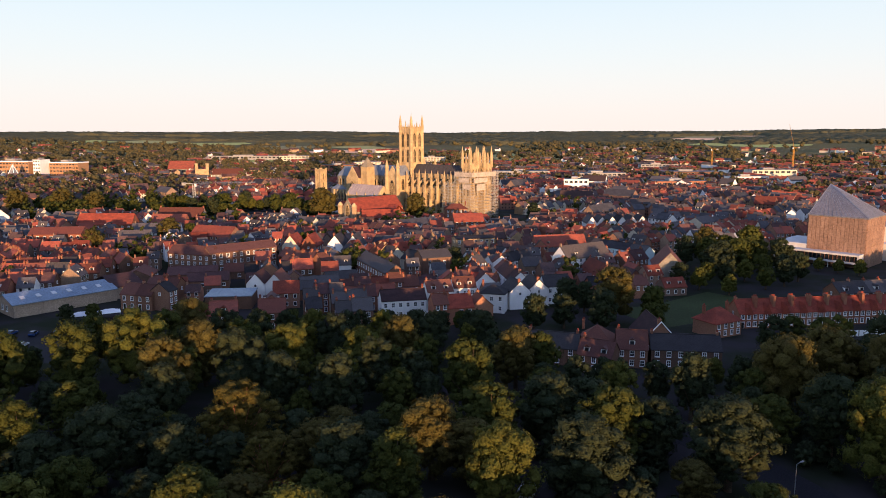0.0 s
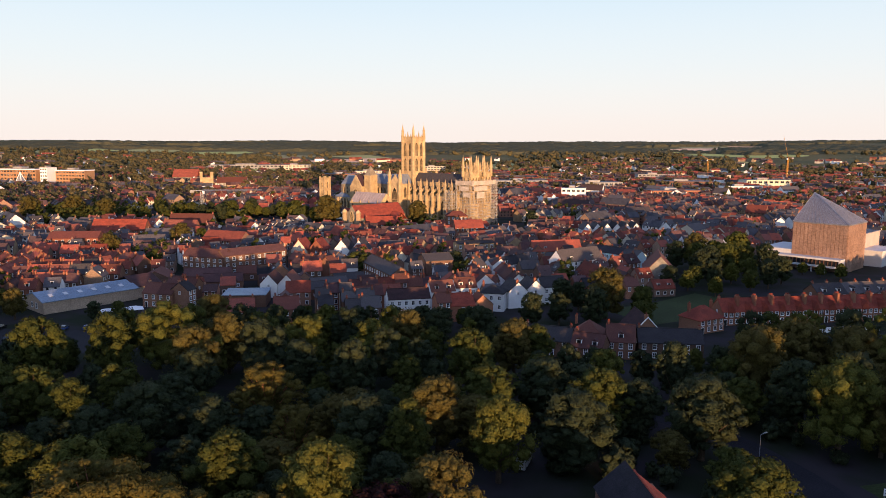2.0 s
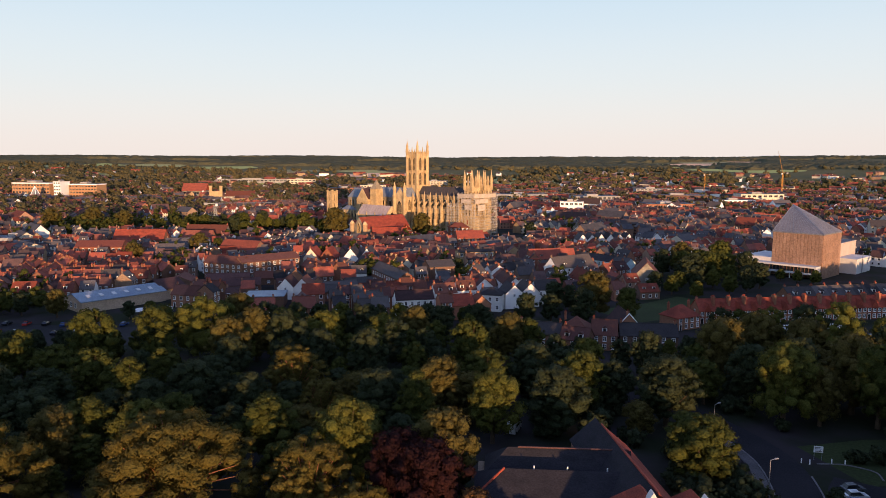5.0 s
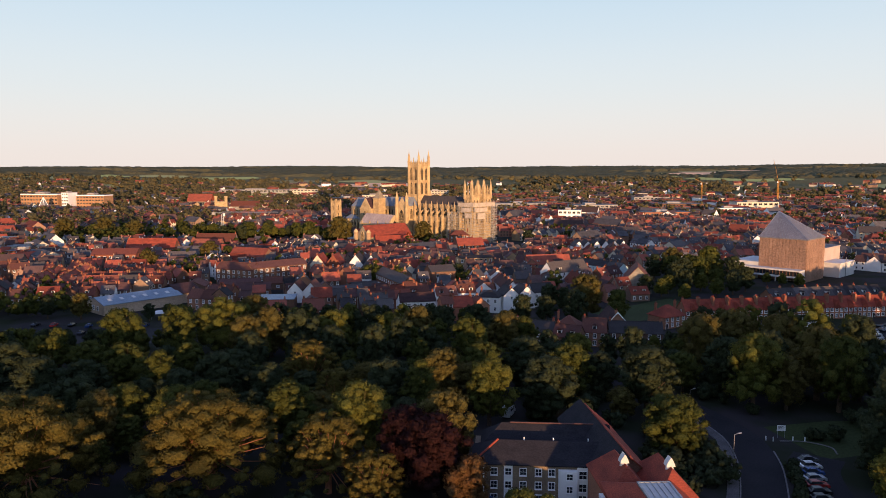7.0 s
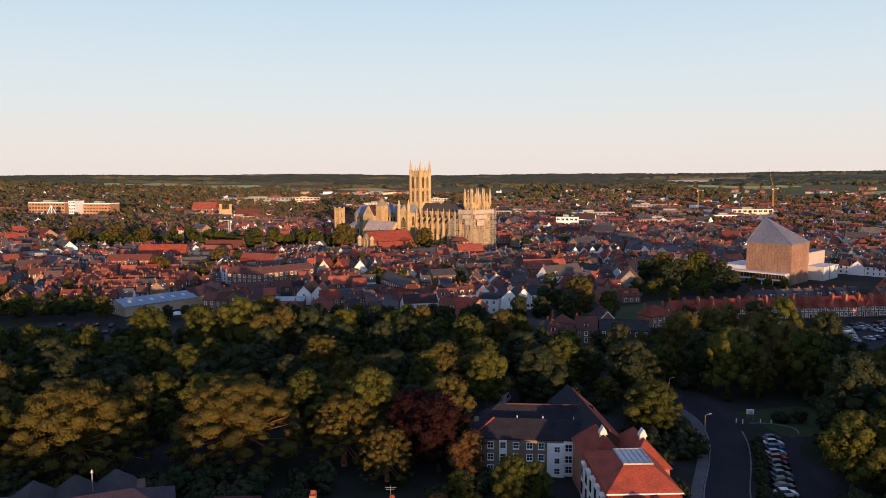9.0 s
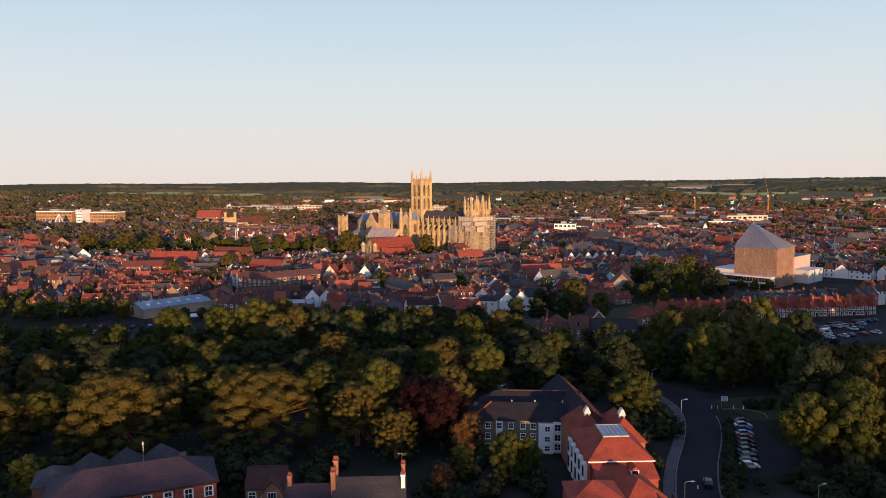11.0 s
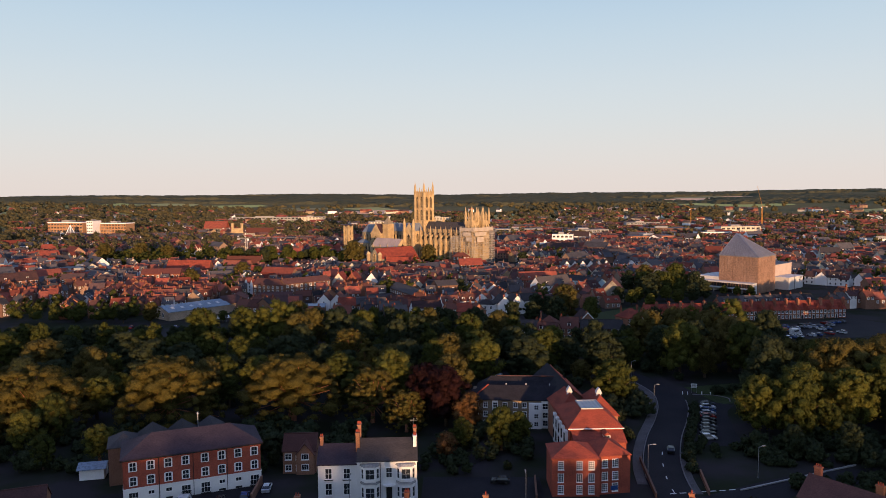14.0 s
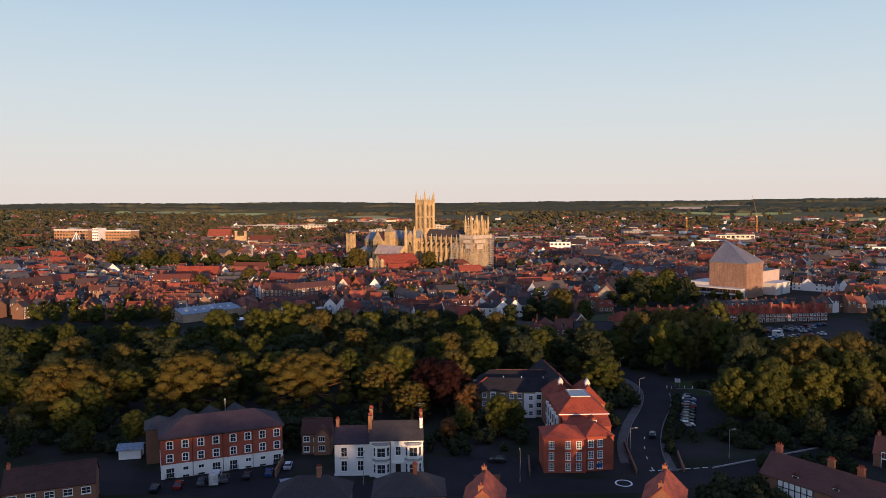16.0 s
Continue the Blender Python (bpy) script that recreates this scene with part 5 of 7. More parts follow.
def leaf_cloud(r, lobes, n, size, flat=0.92, core=0.76):
    """A crown: uneven twig masses, and small leaf clumps that lie like scales over them and stand off at the rim."""
    lob = np.array(lobes)
    squash = np.array([1, 1, flat])
    mid = lob[:, :3].mean(0)
    lean = 0.35 / max(lob[:, 3].max() * 2, 1)
    # the masses inside
    m = len(lob)
    spin = np.linalg.qr(r.normal(size=(m, 3, 3)))[0]
    spin[np.linalg.det(spin) < 0] *= -1
    bd = np.einsum("mij,vj->mvi", spin, BALL_V)
    cv = lob[:, None, :3] + bd * (lob[:, 3] * core)[:, None, None] * r.uniform(0.62, 1.3, (m, 12, 1)) * squash
    cn = bd + np.array([0, 0, 0.12]) + (cv - mid) * lean
    cv, cn = cv.reshape(-1, 3), cn.reshape(-1, 3)
    cf = (BALL_F[None] + 12 * np.arange(m)[:, None, None]).reshape(-1, 3)
    # the leaves
    wgt = (lob[:, 3] ** 2)
    pick = r.choice(m, n, p=wgt / wgt.sum())
    L = lob[pick]
    d = r.normal(size=(n, 3))
    d[:, 2] = np.abs(d[:, 2]) * np.where(r.random(n) < 0.66, 1, -0.9)
    d /= np.linalg.norm(d, axis=1)[:, None]
    p = L[:, :3] + d * (L[:, 3] * r.normal(0.93, 0.1, n))[:, None] * squash
    nrm = d + r.normal(size=(n, 3)) * 0.3
    nrm /= np.linalg.norm(nrm, axis=1)[:, None]
    t = np.cross(nrm, r.normal(size=(n, 3)))
    t /= np.linalg.norm(t, axis=1)[:, None]
    b = np.cross(nrm, t)
    sz = (size * r.uniform(0.6, 1.35, n))[:, None]
    w = r.uniform(-0.5, 0.5, n)[:, None]
    v = np.stack([p - t * sz - b * sz * 0.4, p + t * sz - b * sz * 0.4 + nrm * sz * 0.2 * w, p + b * sz * 0.9 + t * sz * w], 1).reshape(-1, 3)
    soft = np.repeat(d * 0.8 + nrm * 0.25 + np.array([0, 0, 0.12]) + (p - mid) * lean, 3, 0)
    normals = np.concatenate([cn, soft])
    normals /= np.linalg.norm(normals, axis=1)[:, None]
    return np.concatenate([cv, v]), np.concatenate([cf, np.arange(n * 3).reshape(-1, 3) + len(cv)]), normals


def np_mesh(name, v, f, m, normals):
    me = bpy.data.meshes.new(name)
    me.vertices.add(len(v))
    me.vertices.foreach_set("co", np.ascontiguousarray(v, dtype=np.float32).ravel())
    me.loops.add(len(f) * 3)
    me.loops.foreach_set("vertex_index", np.ascontiguousarray(f, dtype=np.int32).ravel())
    me.polygons.add(len(f))
    me.polygons.foreach_set("loop_start", np.arange(0, len(f) * 3, 3, dtype=np.int32))
    me.update(calc_edges=True)
    me.polygons.foreach_set("use_smooth", np.ones(len(f), dtype=bool))
    me.normals_split_custom_set_from_vertices(np.ascontiguousarray(normals, dtype=np.float32))
    me.materials.append(m)
    return me


def tree(seed, height, radius, n, size, leaf, bark, m, label, group="", form="round"):
    """A tapered trunk with limbs under a crown of many leaf clumps, built at the origin."""
    r = np.random.default_rng(seed)
    tr = thing("tree", m, label, "tree", group)
    s = Shape()
    fork = height * (0.24 if form != "spread" else 0.34)
    s.tube((0, 0, -0.3), (0.1, 0.05, fork), radius * 0.075 + 0.1, 8, radius * 0.055 + 0.08)
    lobes = []
    k = {"small": 36, "spread": 170}.get(form, 96)
    low = {"spread": 0.14, "small": 0.3}.get(form, 0.2)
    for i in range(k):
        th = math.tau * (i * 0.618) + r.uniform(-0.4, 0.4)
        up = (i + 0.5) / k
        if form == "spread":
            q = math.sqrt(max(0.12, 1.02 - up ** 2))
        elif form == "tall":
            q = math.sqrt(max(0.04, 1 - (1.7 * up - 0.6) ** 2 * 0.95))
        else:
            q = math.sqrt(max(0.06, 1 - (1.9 * up - 0.85) ** 2))
        rr = radius * r.uniform(0.42 if form != "spread" else 0.6, 0.9 if form != "spread" else 1.0) * q
        lr = radius * r.choice((0.09, 0.12, 0.16, 0.2, 0.27)) * r.uniform(0.85, 1.15) * {"small": 1.25, "spread": 0.62}.get(form, 1)
        z = min(height * (low + (0.97 - low) * up), height - lr * 0.8)
        c = (rr * math.cos(th), rr * math.sin(th), z)
        lobes.append((*c, lr))
        if i % (4 if form == "spread" else 11) == 0:
            s.tube((0.1, 0.05, fork * r.uniform(0.8, 1.05)), (c[0] * 0.92, c[1] * 0.92, c[2] - lr * 0.1), radius * (0.014 if form == "spread" else 0.025) + 0.03, 5, 0.05)
    for zz in (0.4, 0.55, 0.68):
        if zz > low:
            lobes.append((0, 0, height * zz, radius * (0.58 if form != "spread" else 0.4)))
    part("trunk", s, bark, tr)
    v, f, nr = leaf_cloud(r, lobes, n, size, 0.62 if form == "spread" else 0.92)
    part("crown", np_mesh("crown", v, f, leaf, nr), None, tr)
    return tr


TREES = {}


def plant(kind, x, y, size=1.0, turn=0.0, squat=1.0):
    """A tree of a kind, built once and copied after; the nearest ones carry finer leaves."""
    m = pose(x, y, 0, 0, 0, turn)
    fine = 192 < y < 272 or kind in ("f", "fd", "s")
    key = (kind, fine)
    if key in TREES:
        ob = copy_thing(TREES[key], m)
    else:
        seed, h, rad, n, sz, lf, bk, form = TREE_KINDS[kind]
        if kind == "s":
            n, sz = int(n * 1.3), sz * 0.68
        elif kind in ("f", "fd"):
            n, sz = int(n * 2.0), sz * 0.52
        elif y < 400:
            n, sz = (int(n * 1.3), sz * 0.66) if fine else (int(n * 0.75), sz * 0.8)
        ob = tree(seed, h, rad, n, sz, LEAVES[lf], bk, m, f"{lf} broadleaf tree with {'reddish limbs and ' if bk is BARK_RED else ''}uneven leafy crown", "trees", form)
        TREES[key] = ob
    ob.matrix_basis = m
    ob.scale = (size, size, squat * size * (0.93 + 0.14 * ((x * 7.3 + y * 3.1) % 1)))
    return ob


TREE_KINDS = {
    "a": (1, 16, 6.0, 4600, 0.38, "green", BARK, "round"),
    "b": (2, 17, 6.4, 4600, 0.38, "dark green", BARK, "round"),
    "c": (3, 15, 5.6, 4600, 0.38, "fresh green", BARK, "round"),
    "d": (4, 17, 7.0, 4600, 0.38, "bronze", BARK, "round"),
    "e": (5, 18, 5.4, 4600, 0.38, "green", BARK, "tall"),
    "f": (6, 16, 8.8, 6000, 0.38, "olive green", BARK_RED, "spread"),
    "fd": (16, 16, 8.6, 6000, 0.38, "bronze", BARK_RED, "spread"),
    "g": (7, 17, 6.6, 4600, 0.38, "dark green", BARK, "tall"),
    "h": (8, 8, 3.4, 2600, 0.27, "fresh green", BARK_RED, "small"),
    "s": (13, 20, 15.2, 20000, 0.36, "olive green", BARK_RED, "spread"),
    "o": (14, 9, 4.2, 3000, 0.28, "rust brown", BARK_RED, "small"),
    "r": (9, 17, 6.8, 5000, 0.38, "copper red", BARK, "round"),
    "w": (10, 21, 10.0, 8000, 0.4, "bronze", BARK, "round"),
    "x": (11, 6, 3.2, 1500, 0.34, "dark green", BARK, "small"),
    "y": (12, 20, 7.6, 6000, 0.38, "fresh green", BARK, "tall"),
    # lighter kinds for further off
    "ta": (21, 14, 5.6, 1700, 0.55, "green", BARK, "round"),
    "tb": (22, 15, 6.0, 1700, 0.55, "dark green", BARK, "round"),
    "tc": (23, 13, 5.2, 1500, 0.55, "fresh green", BARK, "tall"),
    "td": (24, 18, 8.0, 2600, 0.58, "bronze", BARK, "round"),
}
WOOD = []


def stand(kind, x, y, size=1.0, top=None):
    if x > 70 and y < 232 and size > 0.8:
        size *= 1.22
    WOOD.append((x, y, (13.0 if kind == "s" else 7.0 if kind in ("f", "fd") else 4.6) * size))
    h = TREE_KINDS[kind][1]
    plant(kind, x, y, size if top is None else top / h, (x * 37 + y * 91) % 360)


# trees that stand out
for row in (("f", -38.7, 276, 1.05), ("c", -39, 317, 1.15), ("d", -73, 344, 0.95), ("c", -86, 338, 0.95), ("c", 8.3, 256, 1.15), ("e", -8, 254, 1.0), ("d", 53.6, 381, 1.1), ("w", 73, 299, 0.85), ("w", 96, 276, 0.95), ("y", 76, 268, 1.0), ("s", -113, 209, 1.0), ("s", -79, 214, 0.97), ("s", -47, 221, 1.02), ("f", -24, 219, 0.95), ("f", -14, 211, 0.68), ("r", -3.5, 216, 1.05), ("r", -9, 222, 0.95), ("o", 2.5, 211, 1.2), ("d", -2, 230, 1.0), ("y", -20, 232, 0.95), ("a", 10.5, 197, 0.72), ("c", 15, 199, 0.62), ("o", -3, 190, 0.8), ("h", -85, 187, 1.3), ("d", -76, 235, 0.85), ("x", -40, 190, 1.3),
            ("c", 78, 207, 0.95), ("a", 85, 202, 0.95), ("c", 92, 214, 1.05), ("d", 108, 226, 1.15), ("c", 102, 208, 1.0), ("a", 114, 212, 1.05), ("d", 120, 226, 1.1), ("c", 128, 212, 1.05), ("a", 136, 222, 1.0), ("a", -104, 201, 0.8), ("d", -118, 202, 0.8), ("c", -106, 192, 0.8), ("b", 80, 192, 0.5), ("g", 92, 190, 0.55), ("b", 106, 192, 0.6), ("g", 122, 196, 0.6), ("b", 138, 198, 0.7), ("a", -97, 184, 0.55), ("b", -112, 182, 0.6),
            ("w", 97, 303, 0.85), ("d", 86, 308, 1.05), ("d", -116, 246, 0.9), ("d", -60, 318, 0.95), ("c", -22, 320, 1.0), ("d", -12, 330, 0.9), ("d", -3, 270, 0.95), ("f", -30, 262, 0.8), ("a", 22, 318, 0.9), ("d", 16, 316, 0.95)):
    stand(*row)

# houses, drives and roads keep trees away in the wood
CLEAR = [(15, 226, 17, 20), (30, 196, 15, 24), (30, 238, 8, 16), (48, 334, 30, 13), (-58, 176, 18, 14), (-18, 176, 20, 10), (68, 226, 13, 30), (-140, 350, 46, 15), (160, 350, 40, 24), (28, 178, 14, 14), (85, 178, 60, 16), (5, 176, 18, 14), (-90, 165, 20, 22), (-8, 262, 3, 5), (78, 190, 24, 8), (-2, 284, 5, 7), (19, 246, 7, 7), (13.5, 262, 3, 6), (48, 224, 7, 8), (-95, 214, 3, 24), (-62, 212, 2, 20)]


def road_gap(x, y):
    return min((x + 1 - a) ** 2 + (y - b) ** 2 for a, b in UP_ROAD) ** 0.5


def wood_edge(x):
    """How far the wood reaches towards the town."""
    return float(np.interp(x, [-260, -170, -140, -90, -70, -50, -20, 10, 22, 75, 95, 130, 220], [345, 352, 332, 334, 352, 356, 360, 372, 318, 318, 350, 318, 300]))


def cap(x, y):
    """The height of trees that leaves the houses behind in view from above."""
    front, eye = (333, 148) if 14 < x < 74 else (346, 90) if x < -100 else (378, 148) if x > 74 else (384, 148)
    return 61.5 * (1 - (y - eye) / (front - eye)) + 2.5


BACK = []
rng = random.Random(21)
tries = 0
while tries < 4200:
    tries += 1
    y = rng.uniform(186, 375)
    x = rng.uniform(-0.66, 0.66) * (y - 5)
    if y > wood_edge(x) or any(abs(x - a) < p + 3 and abs(y - b) < q + 3 for a, b, p, q in CLEAR) or road_gap(x, y) < (10.5 if y < 236 else 7.0):
        continue
    if x < 0 and y < 214:
        continue
    if (x > 74 and 232 < y < 262 and x < 104) or (x > 106 and y > 318):
        continue
    sz = rng.choice((0.62, 0.75, 0.85, 0.95, 1.05, 1.15, 1.25)) * rng.uniform(0.95, 1.05)
    if any((x - a) ** 2 + (y - b) ** 2 < (5.0 * sz + r) ** 2 * 0.8 for a, b, r in WOOD):
        continue
    kind = rng.choice("aaabbgegcdba" if x < 60 else "abbgcdab")
    if y > 225 and 0.405 * y < x < 0.58 * y:
        sz = max(0.28, min(sz, (63.6 * (1 - (y - 2) / 327) + 1) / TREE_KINDS[kind][1]))
    if x < 165:
        sz = max(0.3, min(sz, cap(x, y) / TREE_KINDS[kind][1]))
    WOOD.append((x, y, 5.0 * sz))
    if y > 300:
        BACK.append((x, y, TREE_KINDS[kind][1] * sz, TREE_KINDS[kind][2] * sz, rng.choice((0, 1, 1, 2))))
    else:
        plant(kind, x, y, sz, rng.uniform(0, 360), 0.78 if y < 290 and x < 70 else 1.0)

# trees between the houses
rng = random.Random(5)
TOWN = [("td", -153, 376, 0.6), ("tb", -124, 374, 0.5), ("ta", -118, 379, 0.45), ("tb", -168, 378, 0.6), ("td", -92, 656, 1.4), ("td", -26, 664, 1.05), ("td", -330, 690, 1.2), ("td", -300, 700, 1.2), ("td", -270, 690, 1.1), ("tc", 139, 484, 1.5), ("td", 121, 492, 0.95), ("ta", 128, 470, 1.1), ("tb", 112, 458, 0.9), ("tb", 146, 468, 1.0), ("ta", 104, 440, 0.7), ("tc", 98, 430, 0.7), ("tc", 170, 464, 0.5), ("tc", 176, 458, 0.55), ("tc", 164, 469, 0.5), ("td", -158, 548, 0.85), ("ta", -148, 552, 0.8), ("td", -180, 505, 0.8), ("tb", -30, 402, 0.55), ("tb", 1, 470, 0.75), ("tb", 40, 395, 0.8), ("tb", 46, 392, 0.8), ("ta", 66, 378, 0.9), ("tb", 36, 372, 0.8), ("tb", 47, 368, 0.9), ("tb", 26, 368, 0.8), ("ta", 62, 366, 0.75), ("tb", -88, 790, 1.0), ("tb", 108, 480, 1.0), ("ta", 116, 474, 1.1), ("ta", 130, 492, 1.0), ("ta", 136, 474, 1.0), ("tb", 142, 456, 0.7), ("ta", 132, 452, 0.75), ("tc", 122, 446, 0.75), ("tb", 112, 440, 0.8), ("tb", 150, 468, 0.7), ("tb", 118, 462, 1.0), ("tc", 106, 420, 0.6), ("tb", 144, 446, 0.8), ("tb", 134, 436, 0.75), ("ta", 124, 430, 0.7), ("tb", 92, 436, 0.7), ("tb", 70, 560, 0.8), ("tb", 55, 640, 0.9)]
SMALL = []
for i in range(44):
    TOWN.append((rng.choice(("ta", "tb", "tc", "ta")), rng.uniform(-225, -100), rng.uniform(655, 735), rng.uniform(0.7, 1.1)))
for i in range(60):
    SMALL.append((rng.uniform(-345, -235), rng.uniform(650, 790), rng.uniform(9, 14), rng.uniform(4, 6)))
for i in range(150):
    y = rng.uniform(430, 1000)
    x = rng.uniform(-0.6, 0.6) * y
    if free(x, y, 2):
        for j in range(rng.randrange(1, 5)):
            SMALL.append((x + rng.uniform(-9, 9), y + rng.uniform(-7, 7), rng.uniform(6, 13), rng.uniform(3, 5)))
for i in range(34):
    SMALL.append((rng.uniform(-240, -166), rng.uniform(374, 432), rng.uniform(6, 11), rng.uniform(3, 5)))
SMALL = [p for p in SMALL if not (135 < p[0] < 205 and 425 < p[1] < 505)]
for k, x, y, sz in TOWN:
    plant(k, x, y, sz, (x * 13 + y * 7) % 360)


# far woods and hedgerows
def far_woods(name, pts, per, size, seed, label, m, k=5):
    r = np.random.default_rng(seed)
    vs, fs, ns, top = [], [], [], 0
    for x, y, h, rad in pts:
        z = float(terrain(x, y))
        lobes = [(0, 0, h * 0.4, rad * 0.75)]
        for i in range(k):
            th, up = math.tau * i * 0.618 + r.uniform(-.5, .5), (i + 0.5) / k
            q = rad * r.uniform(0.35, 0.8) * math.sqrt(max(0.08, 1 - (1.8 * up - 0.8) ** 2))
            lr = rad * r.uniform(0.22, 0.42) * (1.5 if k < 8 else 1 if k < 30 else 0.72)
            lobes.append((q * math.cos(th), q * math.sin(th), min(h * (0.25 + 0.7 * up), h - lr * 0.7), lr))
        v, f, nr = leaf_cloud(r, lobes, per, size, 0.9)
        ns.append(nr)
        vs.append(v + [x, y, z])
        fs.append(f + top)
        top += len(v)
    return tagged(new(name, np_mesh(name, np.concatenate(vs), np.concatenate(fs), m, np.concatenate(ns))), label, "woodland", kind="stuff")


def open_field(x, y):
    return (x > 700 and 1780 < y and math.sin(x / 260 + y / 410) > -0.6) or (-1200 < x < -420 and 2330 < y < 2820) or (math.sin(x / 330 + 2) * math.sin(y / 270) > 0.55 and y > 1500)


for c_ in (0, 1, 2):
    far_woods("woodland_edge", [p[:4] for p in BACK if p[4] == c_], 2000, 0.32, 60 + c_, "dense broadleaf trees at the edge of the wood", (LEAF, LEAF_DARK, LEAF_LIGHT)[c_], 34)

VIEWS = [(-615, 1195, 95), (-440, 1720, 200), (-330, 1660, 64), (-41, 1640, 50), (-150, 1420, 50), (330, 1330, 60), (420, 1120, 60), (526, 1287, 10), (425, 1355, 10), (-411, 1250, 40), (-320, 1112, 60)]
groups = {}
rng = random.Random(11)
for i in range(8600):
    t = rng.random()
    y = 1000 * (3.9 ** t) if rng.random() < 0.85 else rng.uniform(780, 1000)
    x = rng.uniform(-0.72, 0.72) * y
    if y > 2450:
        continue
    if y < 1000 and (abs(x) < 260 or not free(x, y, 4)):
        continue
    if any(b - 140 < y < b + 14 and abs(x - a * y / b) < w / 2 + 8 for a, b, w in VIEWS):
        continue
    if open_field(x, y) and rng.random() < 0.93:
        continue
    if x > 0 and y < 1700 and rng.random() < 0.5:
        continue
    g = (0 if y < 1500 else 1 if y < 2400 else 2, rng.choice((0, 1, 1, 2)))
    groups.setdefault(g, []).append((x, y, rng.uniform(8, 15) * (1 if y < 2400 else 0.6), rng.uniform(4.5, 7) * (1 if y < 1500 else 1.7 if y < 2400 else 2.8)))
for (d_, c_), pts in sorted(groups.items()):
    far_woods("far_woodland", pts, (50, 24, 12)[d_], (0.75, 1.0, 1.5)[d_], d_ * 5 + c_, "distant mixed trees on rolling land", (LEAF_HAZED, LEAF_HAZED_DARK, LEAF_HAZED)[c_], (5, 3, 3)[d_])


def far_canopy(x0, x1, y0, y1, step, seed):
    """The closed tops of distant woods: one uneven sheet of crowns that breaks off at open fields."""
    r = np.random.default_rng(seed)
    nx, ny = int((x1 - x0) / step), int((y1 - y0) / step)
    x, y = np.meshgrid(np.linspace(x0, x1, nx), np.linspace(y0, y1, ny))
    x, y = x + r.uniform(-0.35, 0.35, x.shape) * step, y + r.uniform(-0.35, 0.35, x.shape) * step
    field = ((x > 700) & (np.sin(x / 260 + y / 410) > 0.15) & (y < 3300)) | ((x > -1200) & (x < -420) & (y > 2330) & (y < 2620)) | ((np.sin(x / 330 + 2) * np.sin(y / 270) > 0.62) & (y < 3000))
    field |= np.sin(x / 170 + y / 900) * np.sin(y / 140 + x / 700) > 0.8
    grow = smooth(2250, 2600, y) * (0.35 + 0.65 * (r.random(x.shape) < 0.85))
    tall = r.uniform(4.0, 11.0, x.shape) + 3.0 * np.sin(x / 61) * np.sin(y / 47)
    z = terrain(x, y) + np.where(field | (grow < 0.3), -5.0, tall)
    idx = np.arange(nx * ny).reshape(ny, nx)
    a, b, c, d = idx[:-1, :-1].ravel(), idx[:-1, 1:].ravel(), idx[1:, 1:].ravel(), idx[1:, :-1].ravel()
    f = np.concatenate([np.stack([a, b, c], -1), np.stack([a, c, d], -1)])
    v = np.stack([x, y, z], -1).reshape(-1, 3)
    fn = np.cross(v[f[:, 1]] - v[f[:, 0]], v[f[:, 2]] - v[f[:, 0]])
    vn = np.zeros_like(v)
    for k in range(3):
        np.add.at(vn, f[:, k], fn)
    vn /= np.linalg.norm(vn, axis=1)[:, None]
    return tagged(new("far_woodland", np_mesh("far_woodland", v, f, LEAF_HAZED_CANOPY, vn)), "closed distant woodland on the low downs", "woodland", kind="stuff")


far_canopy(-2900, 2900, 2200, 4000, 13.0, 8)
far_woods("garden_trees", SMALL, 150, 0.55, 77, "small garden trees between the houses", LEAF, 9)
# undergrowth round the houses and the wood's near edge
rng = random.Random(31)
BUSH = []
for x0, x1, y0, y1, n, h0, h1 in ((-135, -88, 176, 205, 40, 2.5, 6), (-86, -20, 190, 212, 60, 2.5, 6), (-6, 18, 186, 212, 26, 2, 4.5), (41, 47, 186, 240, 16, 2, 4), (58, 64, 192, 206, 10, 1.2, 2.2), (70, 140, 188, 206, 60, 2, 5), (78, 140, 214, 262, 60, 2, 5), (-60, -30, 182, 192, 16, 2, 4), (-20, 12, 180, 188, 14, 1.5, 3.5), (50, 68, 146, 160, 30, 2, 5), (70, 92, 168, 176, 20, 1.5, 3.5), (92, 130, 176, 200, 40, 2, 6), (14, 40, 254, 290, 30, 2, 6), (60, 75, 255, 290, 16, 2, 5)):
    for i in range(n):
        x, y, h = rng.uniform(x0, x1), rng.uniform(y0, y1), rng.uniform(h0, h1)
        if road_gap(x, y) > 7.5 and not (62 < x < 84 and 198 < y < 245):
            BUSH.append((x, y, h, h * rng.uniform(0.5, 0.75)))
for i in range(26):
    a, b = UP_ROAD[12 + i]
    BUSH.append((a + 5.2 + rng.uniform(-0.4, 0.6), b + rng.uniform(-1, 1), rng.uniform(1.6, 3.2), rng.uniform(1.3, 2.0)))
for i in range(30):
    BUSH.append((rng.uniform(41, 55), rng.uniform(222, 254), rng.uniform(3, 7), rng.uniform(2.5, 4)))
for i in range(34):
    BUSH.append((rng.uniform(67, 86), rng.uniform(186, 198), rng.uniform(1.0, 2.4), rng.uniform(1.2, 2.2)))
for kind, x, y, size in (("g", 83.5, 226, 0.78), ("b", 80.5, 214.5, 0.62), ("g", 85.5, 206, 0.6)):
    plant(kind, x, y, size, 40 * size * 9)
far_woods("shrubbery", [b for b in BUSH if road_gap(b[0], b[1]) > 4.6 + b[3] * 0.5], 200, 0.34, 51, "dark shrubs and undergrowth", LEAF_DARK, 12)
